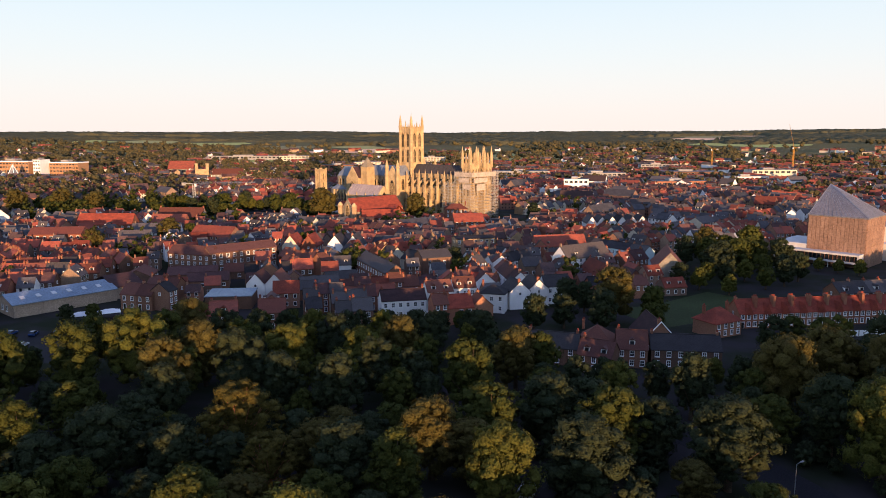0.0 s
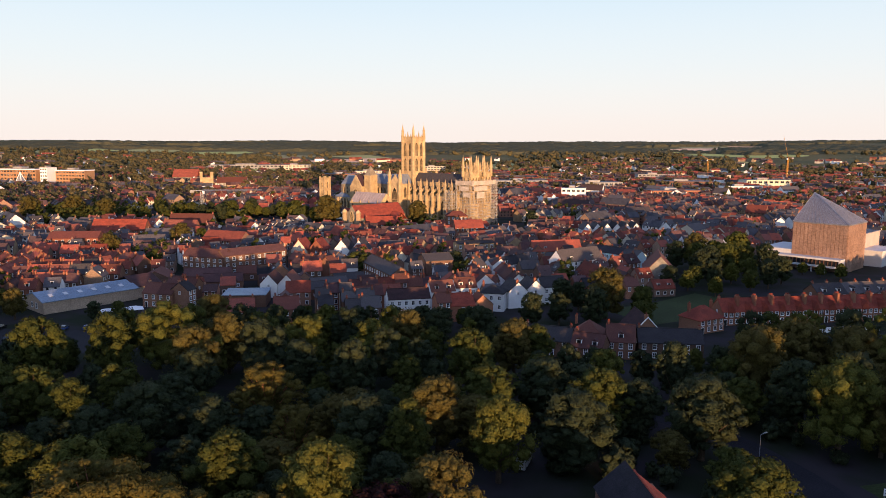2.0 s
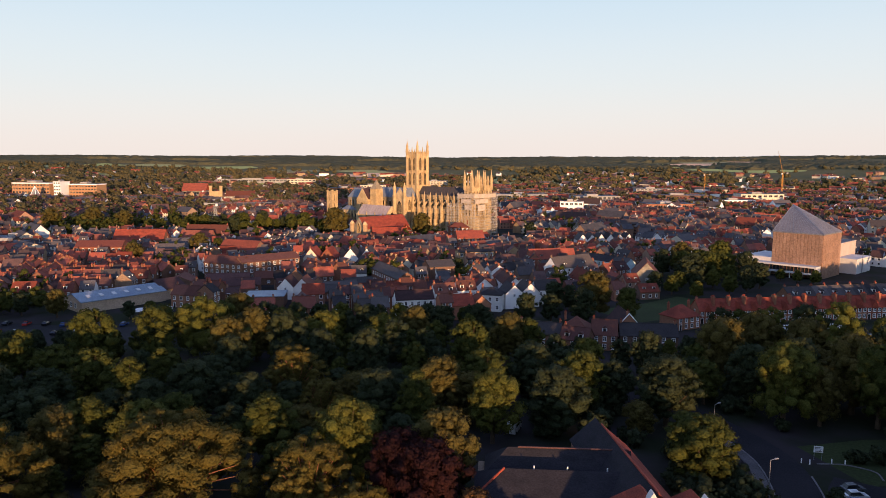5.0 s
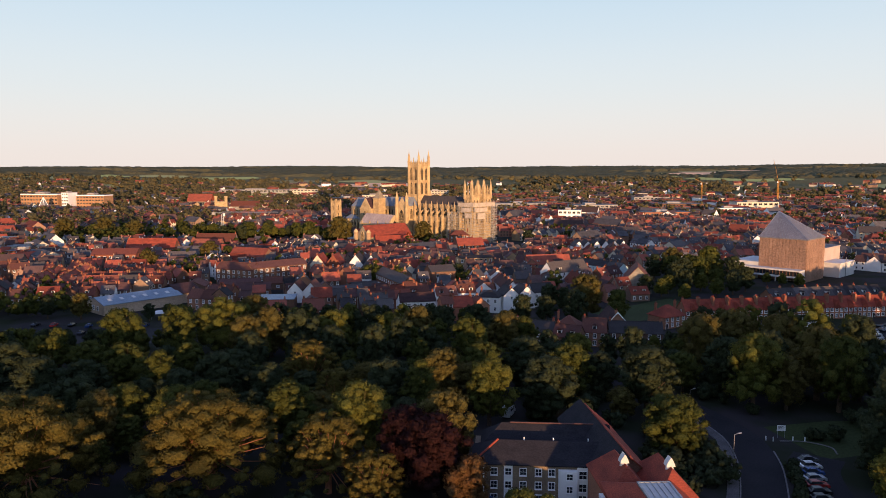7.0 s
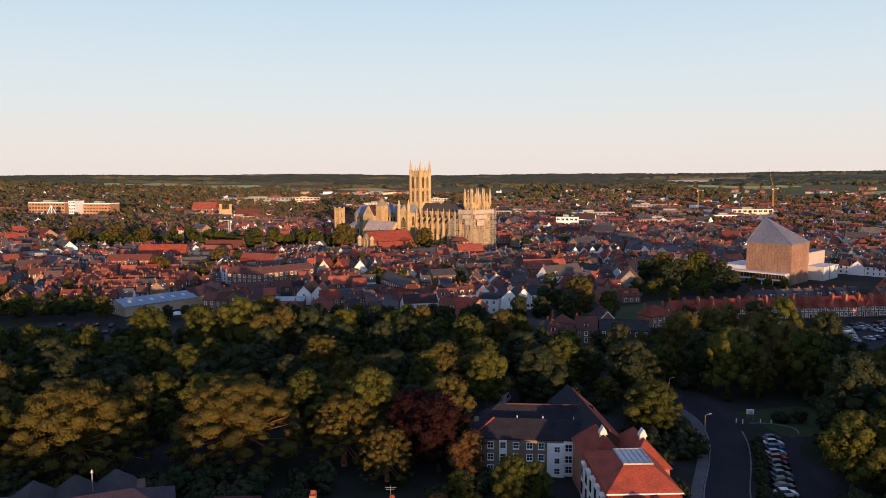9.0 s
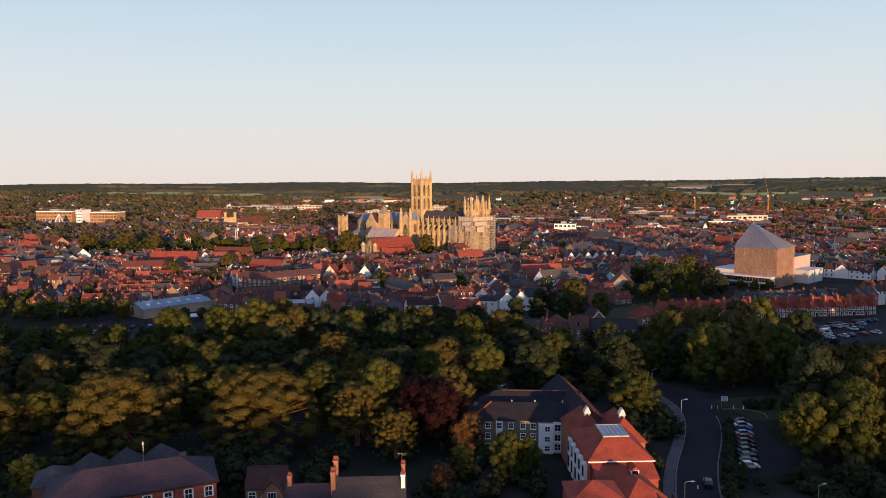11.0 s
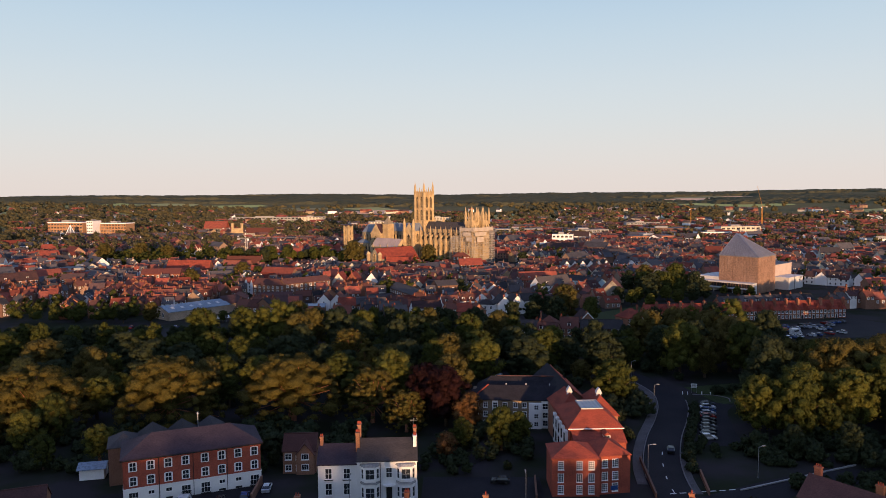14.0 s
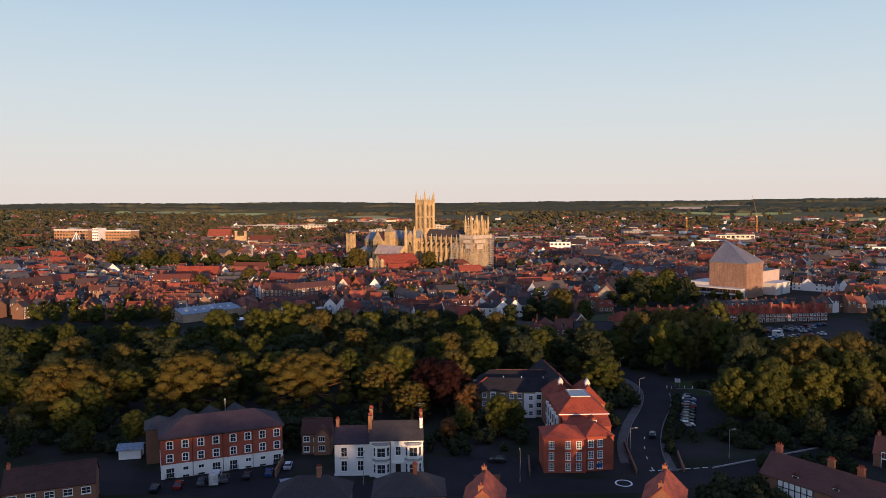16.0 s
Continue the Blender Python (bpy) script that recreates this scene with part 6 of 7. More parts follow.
# unseen trees added past the right edge, to shade terrace and car park
rng = random.Random(44)
SIDE = []
for i in range(110):
    y = rng.uniform(205, 335)
    SIDE.append((0.65 * y + rng.uniform(10, 120), y, rng.uniform(14, 18), rng.uniform(5, 7)))
far_woods("side_woodland", SIDE, 260, 0.6, 52, "unseen broadleaf trees beside the car park, added for shade", LEAF, 14)
# trees added on the unseen rise behind, to roughen its shadow edge
rng = random.Random(12)
far_woods("hill_woodland", [(rng.uniform(-500, 600), rng.uniform(-420, -230), rng.uniform(3, 6.5), rng.uniform(4, 6)) for _ in range(420)], 60, 1.9, 99, "unseen trees on the rise, added for shade", LEAF_DARK, 2)

# ---- houses along the near street ----


def arched_window(w, h, frame_mat=None):
    key = ("arched", w, h)
    if key not in MESHES:
        s = Shape()
        arch = [(-w / 2, 0), (w / 2, 0), (w / 2, h * 0.93), (w * 0.28, h * 0.985), (0, h), (-w * 0.28, h * 0.985), (-w / 2, h * 0.93)]
        s.prism(arch, -0.06, 0.04, "y", 1)
        n = len(arch)
        out = [(u * 1.45, z * 1.13 - 0.12) for u, z in arch]
        for i in range(n):
            j = (i + 1) % n
            s.prism([arch[i], arch[j], out[j], out[i]], -0.14, 0.04, "y", 0)
        s.box(-0.035, 0.035, -0.1, -0.06, 0, h * 0.97)
        s.box(-w / 2, w / 2, -0.1, -0.06, h * 0.47, h * 0.53)
        MESHES[key] = s.mesh("window", [PAINT, GLASS])
    return MESHES[key]


PURPLE = mat("plum_tile", (0.052, 0.039, 0.049), (0.039, 0.03, 0.04), 0.75, 0.3, 3, 0.4, squash=(1, 1, 2.5))
# brick flats with a white ground storey
FL = thing("apartment_house", pose(-69.0, 164.6, 0, 0, 0, 23.4), "red brick flats with white ground storey and hipped brown roof", "apartment house")
W_ = 27.7
s = Shape().box(0, W_, 0, 11.5, 3.3, 9.5)
for x in (0.0, W_ * 0.53, W_ - 0.4):
    s.box(x, x + 0.4, -0.14, 0.0, 3.3, 9.4)
s.box(-0.05, W_ + 0.05, -0.08, 0, 9.0, 9.5)
part("upper_wall", s, BRICK_HOTEL, FL)
part("lower_wall", Shape().box(-0.08, W_ + 0.08, -0.08, 11.6, 0, 3.3).box(-0.14, W_ + 0.14, -0.2, 11.6, 3.18, 3.36), RENDER, FL, "white rendered ground storey")
part("roof", Shape().hip_roof(0, W_, 0, 11.5, 9.5, 3.4, 0.5), PURPLE, FL)
part("gutter", Shape().box(-0.5, W_ + 0.5, -0.66, -0.52, 9.3, 9.46), DARK, FL)
for i in range(8):
    x = 1.9 + i * 3.42 + (0.5 if i > 3 else 0)
    for z in (3.95, 7.0):
        part("window", arched_window(1.15, 1.75), None, FL, "", pose(x, -0.02, z))
    if i in (0, 3, 4, 7):
        fw = part("french_window", window_mesh(1.7, 2.1, 2, 2), None, FL, "", pose(x, -0.1, 0.35))
        b = Shape()
        for k in range(9):
            b.box(-1.0 + 0.25 * k - 0.02, -1.0 + 0.25 * k + 0.02, -0.72, -0.68, -0.1, 0.95)
        b.box(-1.05, 1.05, -0.74, -0.66, 0.92, 0.98).box(-1.05, 1.05, -0.74, 0, -0.15, -0.08)
        part("railing", b, DARK, fw)
    else:
        part("window", window_mesh(1.1, 0.7, 1, 1), None, FL, "", pose(x, -0.1, 1.75))
    if i in (1, 2, 5, 6):
        part("basement_light", Shape().box(-0.7, 0.7, -0.05, 0.02, 0.1, 0.5), DARK, FL, "", pose(x, -0.1, 0))
for x in (6.9, 13.7, 20.6):
    part("downpipe", Shape().tube((x, -0.18, 0.1), (x, -0.18, 9.3), 0.06, 6), DARK, FL)
for i in range(3):
    q = Shape()
    q.m = pose(6 + 6.4 * i, 15.5, 0, 0, 0, 90)
    q.gable_roof(-4.5, 5, 6.2, 8.6, 2.0, 0.25)
    part("rear_roof", q, SLATE, FL, "grey slate rear gable")
part("rear_range", Shape().box(1.5, 23.5, 11.5, 20, 0, 8.6), BRICK_DARK, FL)
q = Shape().hip_roof(-3.2, 3, 12, 20, 8.4, 2.2, 0.3)
part("rear_roof", q, SLATE, FL)
part("rear_range", Shape().box(-3.2, 1.5, 12, 20, 0, 8.4), BRICK_DARK, FL)
part("vent_pipe", Shape().tube((15.6, 12.5, 10.5), (15.6, 12.5, 13.8), 0.1, 6).ring(15.6, 12.5, 13.8, 14.3, 0.3, 0.1, 6), METAL, FL)

# white villa
VL = thing("villa", pose(-29.3, 166.4, 0, 0, 0, 3.6), "white rendered victorian villa with bay windows and tall chimneys", "villa")
s = Shape().box(0, 8.2, 0.9, 9.5, 0, 7.6).box(-0.1, 8.2, 0.8, 9.5, 0, 0.5)
for x0 in (0,):
    s.prism([(0.9, 7.6), (9.5, 7.6), (5.2, 10.4)], 0, 0.3, "x")
part("left_wall", s, RENDER, VL)
s = Shape().box(8.2, 20.6, 0, 9.5, 0, 8.5).box(8.1, 20.7, -0.1, 9.5, 0, 0.55).box(8.1, 20.7, -0.14, 0, 8.1, 8.5)
for x in (8.2, 13.2, 16.4, 20.25):
    s.box(x, x + 0.35, -0.12, 0.0, 0, 8.2)
for x in (8.2, 20.3):
    s.prism([(0, 8.5), (9.5, 8.5), (4.75, 11.6)], x, x + 0.3, "x")
part("main_wall", s, RENDER, VL)
part("left_roof", Shape().gable_roof(0, 8.1, 8.6, 7.6, 2.8, 0.25, 0.2, 5.2), PURPLE, VL)
part("main_roof", Shape().gable_roof(8.3, 20.5, 9.5, 8.5, 3.1, 0.25, 0.2, 4.75), SLATE, VL)
chimney(VL, 0.4, 5.2, 9.6, 12.2, 0.7, 0.9, 2, BRICK)
chimney(VL, 8.2, 3.4, 9.5, 13.6, 0.8, 1.7, 4, BRICK, "tall orange brick chimney stack")
chimney(VL, 8.3, 6.6, 9.5, 14.4, 0.8, 1.7, 4, BRICK, "tall orange brick chimney stack")
chimney(VL, 20.2, 3.2, 9.8, 12.8, 0.7, 1.2, 3, RENDER)
chimney(VL, 20.2, 6.6, 10.2, 13.4, 0.7, 1.2, 3, BRICK)
part("aerial", Shape().tube((20.0, 6.6, 13.5), (20.0, 6.6, 15.4), 0.03, 4).box(19.2, 20.9, 6.58, 6.62, 15.1, 15.14).box(19.3, 20.7, 6.58, 6.62, 14.8, 14.84), METAL, VL)
for x in (2.2, 6.0):
    part("window", window_mesh(1.25, 2.1, 1, 2), None, VL, "", pose(x, 0.88, 4.6))
    part("window", window_mesh(1.25, 2.3, 1, 2), None, VL, "", pose(x, 0.88, 1.2))
    part("awning", Shape().box(-0.9, 0.9, -0.35, 0, 0, 0.12), SLATE, VL, "", pose(x, 0.88, 4.25))
for x, wb in ((10.9, 1.5), (18.3, 1.5)):
    b = Shape()
    for z0, z1 in ((0, 3.9), (4.3, 7.6)):
        b.prism([(-2.0, z0), (2.0, z0), (2.0, z1), (-2.0, z1)], -0.1, 0, "y")
        b.add([(-1.9, 0, z0), (-1.1, -1.0, z0), (1.1, -1.0, z0), (1.9, 0, z0), (-1.9, 0, z1), (-1.1, -1.0, z1), (1.1, -1.0, z1), (1.9, 0, z1)], [(0, 1, 5, 4), (1, 2, 6, 5), (2, 3, 7, 6), (4, 5, 6, 7), (3, 2, 1, 0), (0, 4, 7, 3)])
    bay = part("bay", b, RENDER, VL, "", pose(x, 0, 0))
    c = Shape()
    for z0 in (3.9, 7.6):
        c.add([(-2.2, 0, z0), (-1.3, -1.3, z0), (1.3, -1.3, z0), (2.2, 0, z0), (-2.0, 0, z0 + 0.42), (-1.0, -0.8, z0 + 0.42), (1.0, -0.8, z0 + 0.42), (2.0, 0, z0 + 0.42)], [(0, 1, 5, 4), (1, 2, 6, 5), (2, 3, 7, 6), (4, 5, 6, 7), (3, 2, 1, 0), (0, 4, 7, 3)])
    part("bay_cornice", c, CONCRETE, bay)
    for z0 in (1.1, 5.0):
        part("window", window_mesh(1.75, 2.0, 1, 2), None, bay, "", pose(0, -1.02, z0))
        for sg in (-1, 1):
            part("window", window_mesh(0.7, 2.0, 0, 2, sill=False), None, bay, "", pose(sg * 1.5, -0.52, z0, 0, 0, sg * 51))
part("window", window_mesh(1.1, 2.0, 1, 2), None, VL, "", pose(14.8, -0.02, 5.0))
part("door", Shape().box(-0.6, 0.6, -0.1, 0.02, 0.4, 2.9), DARK, VL, "", pose(14.8, -0.02, 0))
part("porch", Shape().box(-1.3, 1.3, -0.9, 0, 3.3, 3.6).box(-1.2, -0.95, -0.8, -0.55, 0.1, 3.3).box(0.95, 1.2, -0.8, -0.55, 0.1, 3.3).box(-1.3, 1.3, -1.0, 0, 0, 0.4), RENDER, VL, "", pose(14.8, -0.02, 0))
part("downpipe", Shape().tube((13.0, -0.16, 0.1), (13.0, -0.16, 8.2), 0.06, 6), DARK, VL)

# dark brick lodge beside the villa
landmark(-36.5, 182, 7.4, 7, 4, name="lodge", h=5.2, rise=2.8, wall="brown brick", roof="brown tiled", label="dark red brick lodge with white windows", cols=3, stacks=0, win=(1.3, 1.2), door=False)
q = Shape()
q.m = pose(0, 0, 0, 0, 0, 90)
LG = thing("lodge_gable", pose(-35.0, 181.2, 0, 0, 0, 4), "dark red brick gable bay with white windows", "lodge")
part("wall", Shape().box(-2, 2, 0, 4, 0, 4.6).prism([(-2, 4.6), (2, 4.6), (0, 7.0)], 0, 3.8, "y"), BRICK_DARK, LG)
q.gable_roof(-0.2, 4.5, 4.2, 4.6, 2.5, 0.25)
part("roof", q, TILE_BROWN, LG)
for z in (1.2, 3.6):
    part("window", window_mesh(1.5, 1.2, 2, 1), None, LG, "", pose(0, -0.02, z))

# hotel: the front pair of brick blocks
HT = thing("hotel", pose(0, 0, 0), "red brick hotel with steep red roofs, cowls and slate rear wing", "hotel")
HB = pose(19.5, 169.4, 0, 0, 0, 0.6)
s = Shape().box(0, 9.9, 0, 9, 0, 8.1)
for x in (0, 3.7, 9.5):
    s.box(x, x + 0.4, -0.12, 0.0, 0, 8)
s.box(-0.06, 9.96, -0.1, 0, 5.4, 5.6)
fb = part("front_block", s, BRICK_HOTEL, HT, "", HB)
part("roof", Shape().hip_roof(0, 9.9, 0, 9, 8.1, 2.3, 0.25), TILE_RED, fb, "bright red hipped roof")
for x in (1.8, 5.7, 8.2):
    for z in (0.7, 3.2, 5.9):
        part("window", window_mesh(1.05, 1.65, 2, 4), None, fb, "", pose(x, -0.02, z))
HB2 = pose(29.4, 170.3, 0, 0, 0, 11)
s = Shape().box(0, 7.0, 0, 9, 0, 8.2)
fb2 = part("front_block", s, BRICK_HOTEL, HT, "", HB2)
part("roof", Shape().hip_roof(0, 7.0, 0, 9, 8.2, 2.3, 0.25), TILE_RED, fb2, "bright red hipped roof")
for x in (1.3, 3.6):
    for z in (0.7, 3.2, 5.9):
        part("window", window_mesh(1.15, 1.6, 2, 4), None, fb2, "", pose(x, -0.02, z))
for z in (3.2, 5.9):
    part("window", window_mesh(0.9, 1.6, 1, 4), None, fb2, "", FACE["e"](7.02, 5, z))
part("downpipe", Shape().tube((29.3, 170.0, 0), (29.3, 170.0, 8), 0.08, 6), DARK, HT)
part("sign_board", Shape().box(0, 1.6, -0.08, 0, 0, 0.9), mat("sign_blue", (0.03, 0.08, 0.22), (0.025, 0.06, 0.18), 0.5, 1, 5, 0), HT, "", HB2 @ pose(2.6, -0.1, 0.9))
# the large hipped hall behind, with a glazed top
MH = pose(25.5, 184.8, 0, 0, 0, 3)
s = Shape().box(0, 12, 0, 18, 0, 9.5).box(-0.15, 12.15, -0.2, 18.2, 9.1, 9.5)
mh = part("main_hall", s, BRICK_HOTEL, HT, "", MH)
r_ = Shape()
lo = [(-0.4, -0.4), (12.4, -0.4), (12.4, 18.4), (-0.4, 18.4)]
hi = [(3.5, 3.6), (8.5, 3.6), (8.5, 10.4), (3.5, 10.4)]
r_.add([(*p, 9.5) for p in lo] + [(*p, 9.7) for p in lo] + [(*p, 12.9) for p in hi], [(3, 2, 1, 0), (0, 1, 5, 4), (1, 2, 6, 5), (2, 3, 7, 6), (3, 0, 4, 7), (4, 5, 9, 8), (5, 6, 10, 9), (6, 7, 11, 10), (7, 4, 8, 11), (8, 9, 10, 11)])
part("roof", r_, TILE_RED, mh, "steep red tiled roof")
part("white_gutter", Shape().box(-0.5, 12.5, -0.6, -0.42, 9.45, 9.62), PAINT, mh)
part("lower_roof", Shape().prism([(-4.2, 7.3), (-0.25, 8.9), (-0.25, 9.1), (-4.2, 7.5)], 0.2, 12.2, "x"), TILE_RED, mh, "lower red tiled skirt roof")
part("lower_wall", Shape().box(0.4, 12, -4.0, 0, 0, 7.3), BRICK_HOTEL, mh)
part("link_roof", Shape().box(2.0, 9.8, -8.4, -4.0, 0, 6.6), FLATROOF, mh, "flat grey link roof")
GLZ = mat("roof_glazing", (0.34, 0.35, 0.37), (0.28, 0.29, 0.31), 0.3, 0.5, 3, 0, grain=0.2)
part("roof_glazing_frame", Shape().box(3.4, 8.6, 3.5, 3.8, 12.9, 13.2).box(3.4, 8.6, 10.2, 10.5, 12.9, 13.2).box(3.4, 3.7, 3.8, 10.2, 12.9, 13.2).box(8.3, 8.6, 3.8, 10.2, 12.9, 13.2), METAL, mh)
for i in range(5):
    part("roof_light", Shape().box(3.76 + 0.91 * i, 4.58 + 0.91 * i, 3.85, 10.15, 12.98, 13.1), GLZ, mh, "pale glazed roof panel")
for i in range(6):
    part("glazing_bar", Shape().box(3.69 + 0.91 * i, 3.75 + 0.91 * i, 3.8, 10.2, 12.96, 13.18), METAL, mh)
dormer(mh, 7.9, -3.0, 7.6, 1.5, 1.2, 2.4, TILE_RED)
for j in range(5):
    part("bay_window", Shape().box(-0.7, 0, 0, 1.7, 1.0, 8.2).box(-0.75, -0.7, 0.2, 1.5, 2.0, 4.5, 1).box(-0.75, -0.7, 0.2, 1.5, 5.4, 7.6, 1), [PAINT, GLASS], mh, "", pose(0, 2 + 3.4 * j, 0))
    part("bay_window", Shape().box(0, 0.7, 0, 1.7, 4.4, 8.8).box(0.7, 0.75, 0.2, 1.5, 5.4, 7.8, 1), [PAINT, GLASS], mh, "", pose(12, 2 + 3.4 * j, 0))
# two ridged roofs with white cowls
for x0, y0 in ((28.2, 203.5), (35.4, 202.2)):
    wing = part("cowl_wing", Shape().box(-3.6, 3.6, -5, 9, 0, 8.6), BRICK, HT, "", pose(x0, y0, 0, 0, 0, 4))
    q = Shape()
    q.hip_roof(-3.6, 3.6, -5, 9, 8.6, 4.4, 0.35)
    part("roof", q, TILE_RED, wing)
    c = Shape()
    c.ring(0, 0, 12.0, 13.1, 0.7, 0.62, 10)
    prof = [(-0.75, 13.0), (-0.6, 13.6), (-0.05, 14.5), (0.12, 14.4), (0.5, 13.7), (0.75, 13.0)]
    c.prism(prof[::-1], -0.7, 0.7, "y")
    part("cowl", c, THWHITE, wing, "white curved ventilator cowl")
# slate rear wing with white bays
BRICK_STOCK = mat("brick_weathered_stock", (0.24, 0.18, 0.12), (0.18, 0.13, 0.09), 0.9, 0.4, 5, 0.3)
RW = pose(4.4, 215.2, 0, 0, 0, -3.5)
s = Shape().box(-0.9, 22, 0, 14, 0, 7.6)
rw = part("rear_wing", s, BRICK_STOCK, HT, "", RW)
part("roof", Shape().hip_roof(-0.9, 25, 0, 9, 7.6, 3.0, 0.4, right=0), SLATE_SHADE, rw, "slate roof darkened to stand for shade")
part("back_roof", Shape().hip_roof(0.6, 25, 8.2, 15.5, 7.9, 3.4, 0.4, right=0), SLATE_SHADE, rw, "slate roof darkened to stand for shade")
part("hip_tiles", Shape().tube((-1.3, -0.4, 7.75), (3.6, 4.4, 10.7), 0.2, 6), TILE_RED, rw, "red hip tiles")
part("ridge_tiles", Shape().tube((6, 11.85, 11.35), (25, 11.85, 11.35), 0.16, 6), TILE_BROWN, rw)
for i, x in enumerate((0.3, 2.9, 5.5, 8.2, 11.0, 13.4)):
    for z in (0.7, 3.2, 5.7):
        part("window", window_mesh(1.05, 1.2, 1, 2, wide=0.14), None, rw, "", pose(x, -0.02, z))
    if i in (0, 2):
        part("white_panel", Shape().box(-0.8, 0.8, -0.1, 0, 0.4, 7.4), PAINT, rw, "", pose(x, 0.075, 0))
part("white_bay", Shape().box(14.6, 18.0, -0.9, 0, 0, 7.0), RENDER, rw, "white rendered bay")
part("white_bay", Shape().box(18.0, 20.0, -0.3, 0, 0, 7.5), RENDER, rw, "white rendered bay")
for z in (0.8, 3.0, 5.4):
    part("window", window_mesh(1.0, 1.1, 1, 2), None, rw, "", pose(16.6, -0.92, z))
    part("window", window_mesh(1.3, 1.4, 1, 2), None, rw, "", pose(19.0, -0.32, z))
for x in (8.5, 14.0, 20.5):
    part("vent_pipe", Shape().tube((x, 5.2, 9.4), (x, 5.2, 10.9), 0.12, 6), RENDER, rw)
ew = part("end_wing", Shape().box(-4.6, 4.6, -16, 16, 0, 8), BRICK_DARK, HT, "", pose(28.6, 223.5, 0, 0, 0, 5.7))
part("end_roof", Shape().prism([(0, 12.0), (-5, 7.7), (-5, 8.0), (0, 12.3)], -16.3, 12, "y").prism([(-5, 7.8), (0, 12.1), (0, 7.8)], 12, 16, "y"), SLATE_SHADE, ew, "slate slope darkened to stand for shade")
part("end_roof", Shape().prism([(0, 12.0), (0, 12.3), (5, 8.0), (5, 7.7)], -16.3, 12, "y"), TILE_RED, ew, "red tiled slope")
part("gable", Shape().prism([(-4.6, 8), (0, 12), (4.6, 8)], -16, -15.7, "y").prism([(-4.6, 8), (0, 12), (4.6, 8)], 11.7, 12, "y"), BRICK_DARK, ew)
part("ridge_tiles", Shape().tube((0, -16.2, 12.32), (0, 12, 12.32), 0.17, 6), TILE_RED, ew)

# roofs at the near edge
for x_, y_, w_, st in ((-30, 146.2, 15, 1), (-10.5, 148.2, 14.5, 1)):
    landmark(x_, y_ - 4, w_, 9, 3, name="bungalow", h=4.6, rise=3.5, wall="stock brick", roof="slate", label="stock brick house with dark hipped slate roof", cols=4, rows=1, stacks=0, hip=1)
    CH = thing("chimney_stack", pose(x_ + 1, y_ + 0.5, 7.4), "orange brick chimney with clay pots", "chimney")
    chimney(CH, 0, 0, 0, 2.4, 0.9, 1.0, 2, BRICK)
for x_, a_ in ((4, 84), (39.5, 70)):
    landmark(x_ + 4.5, 142, 11, 8, a_, name="gabled_house", h=5.0, rise=3.8, wall="red brick", roof="red tiled", label="red brick house with steep red tiled gable", cols=3, rows=2, stacks=2, door=False)
landmark(-84.5, 146.0, 17, 9, 22, name="long_house", h=5.4, rise=3.4, wall="brown brick", roof="brown tiled", label="brown brick house with brown tiled roof", cols=5, rows=2, stacks=1, win=(1.6, 1.2))
# timbered inn
IN = thing("timbered_inn", pose(71.5, 160.5, -1.2, 0, 0, -54), "old half-timbered house with long brown tiled roof", "inn")
part("wall", Shape().box(-3, 34, -4.5, 4.5, 0, 5).prism([(-4.5, 5), (4.5, 5), (0, 8.6)], -3, -2.7, "x"), BRICK_DARK, IN)
part("timber_wall", Shape().box(1, 9, -4.62, -4.5, 1.6, 4.9), RENDER, IN, "white plaster between dark timbers")
for i in range(7):
    part("timber", Shape().box(1 + 1.3 * i, 1.2 + 1.3 * i, -4.7, -4.6, 1.6, 4.9), DARK, IN)
for z in (1.6, 3.2, 4.75):
    part("timber", Shape().box(1, 9, -4.69, -4.6, z, z + 0.18), DARK, IN)
part("white_gable", Shape().box(-3.06, -3, -4.4, 4.4, 0.4, 5).prism([(-4.3, 5), (4.3, 5), (0, 8.3)], -3.06, -3, "x"), RENDER, IN)
part("roof", Shape().gable_roof(-2.8, 34, 9, 5, 3.7, 0.35), TILE_BROWN, IN)
for x in (4.5, 13, 21):
    dormer(IN, x, -3.7, 5.2, 1.3, 1.1, 1.8, TILE_BROWN)
for x in (-1.5, 10, 16):
    chimney(IN, x, 0.4, 7.6, 10.6, 1.3, 0.9, 3, BRICK)
for x in (11.5, 17, 25):
    part("window", window_mesh(1.2, 1.2, 2, 2), None, IN, "", pose(x, -4.52, 1.4))
landmark(106, 169, 18, 8, -38, name="cottage", h=3.0, rise=3.2, wall="brown brick", roof="brown tiled", label="low brown brick cottage with brown tiled roof", cols=4, rows=2, stacks=2)
# white outbuilding and yard walls
OB = thing("outbuilding", pose(-83, 180, 0, 0, 0, 14), "small white outbuilding with grey sheet roof", "shed")
part("wall", Shape().box(-2.6, 2.6, -2, 2, 0, 2.5), RENDER, OB)
part("roof", Shape().gable_roof(-2.8, 2.8, 4.4, 2.5, 0.9, 0.3, 0.12), BLUEROOF, OB)
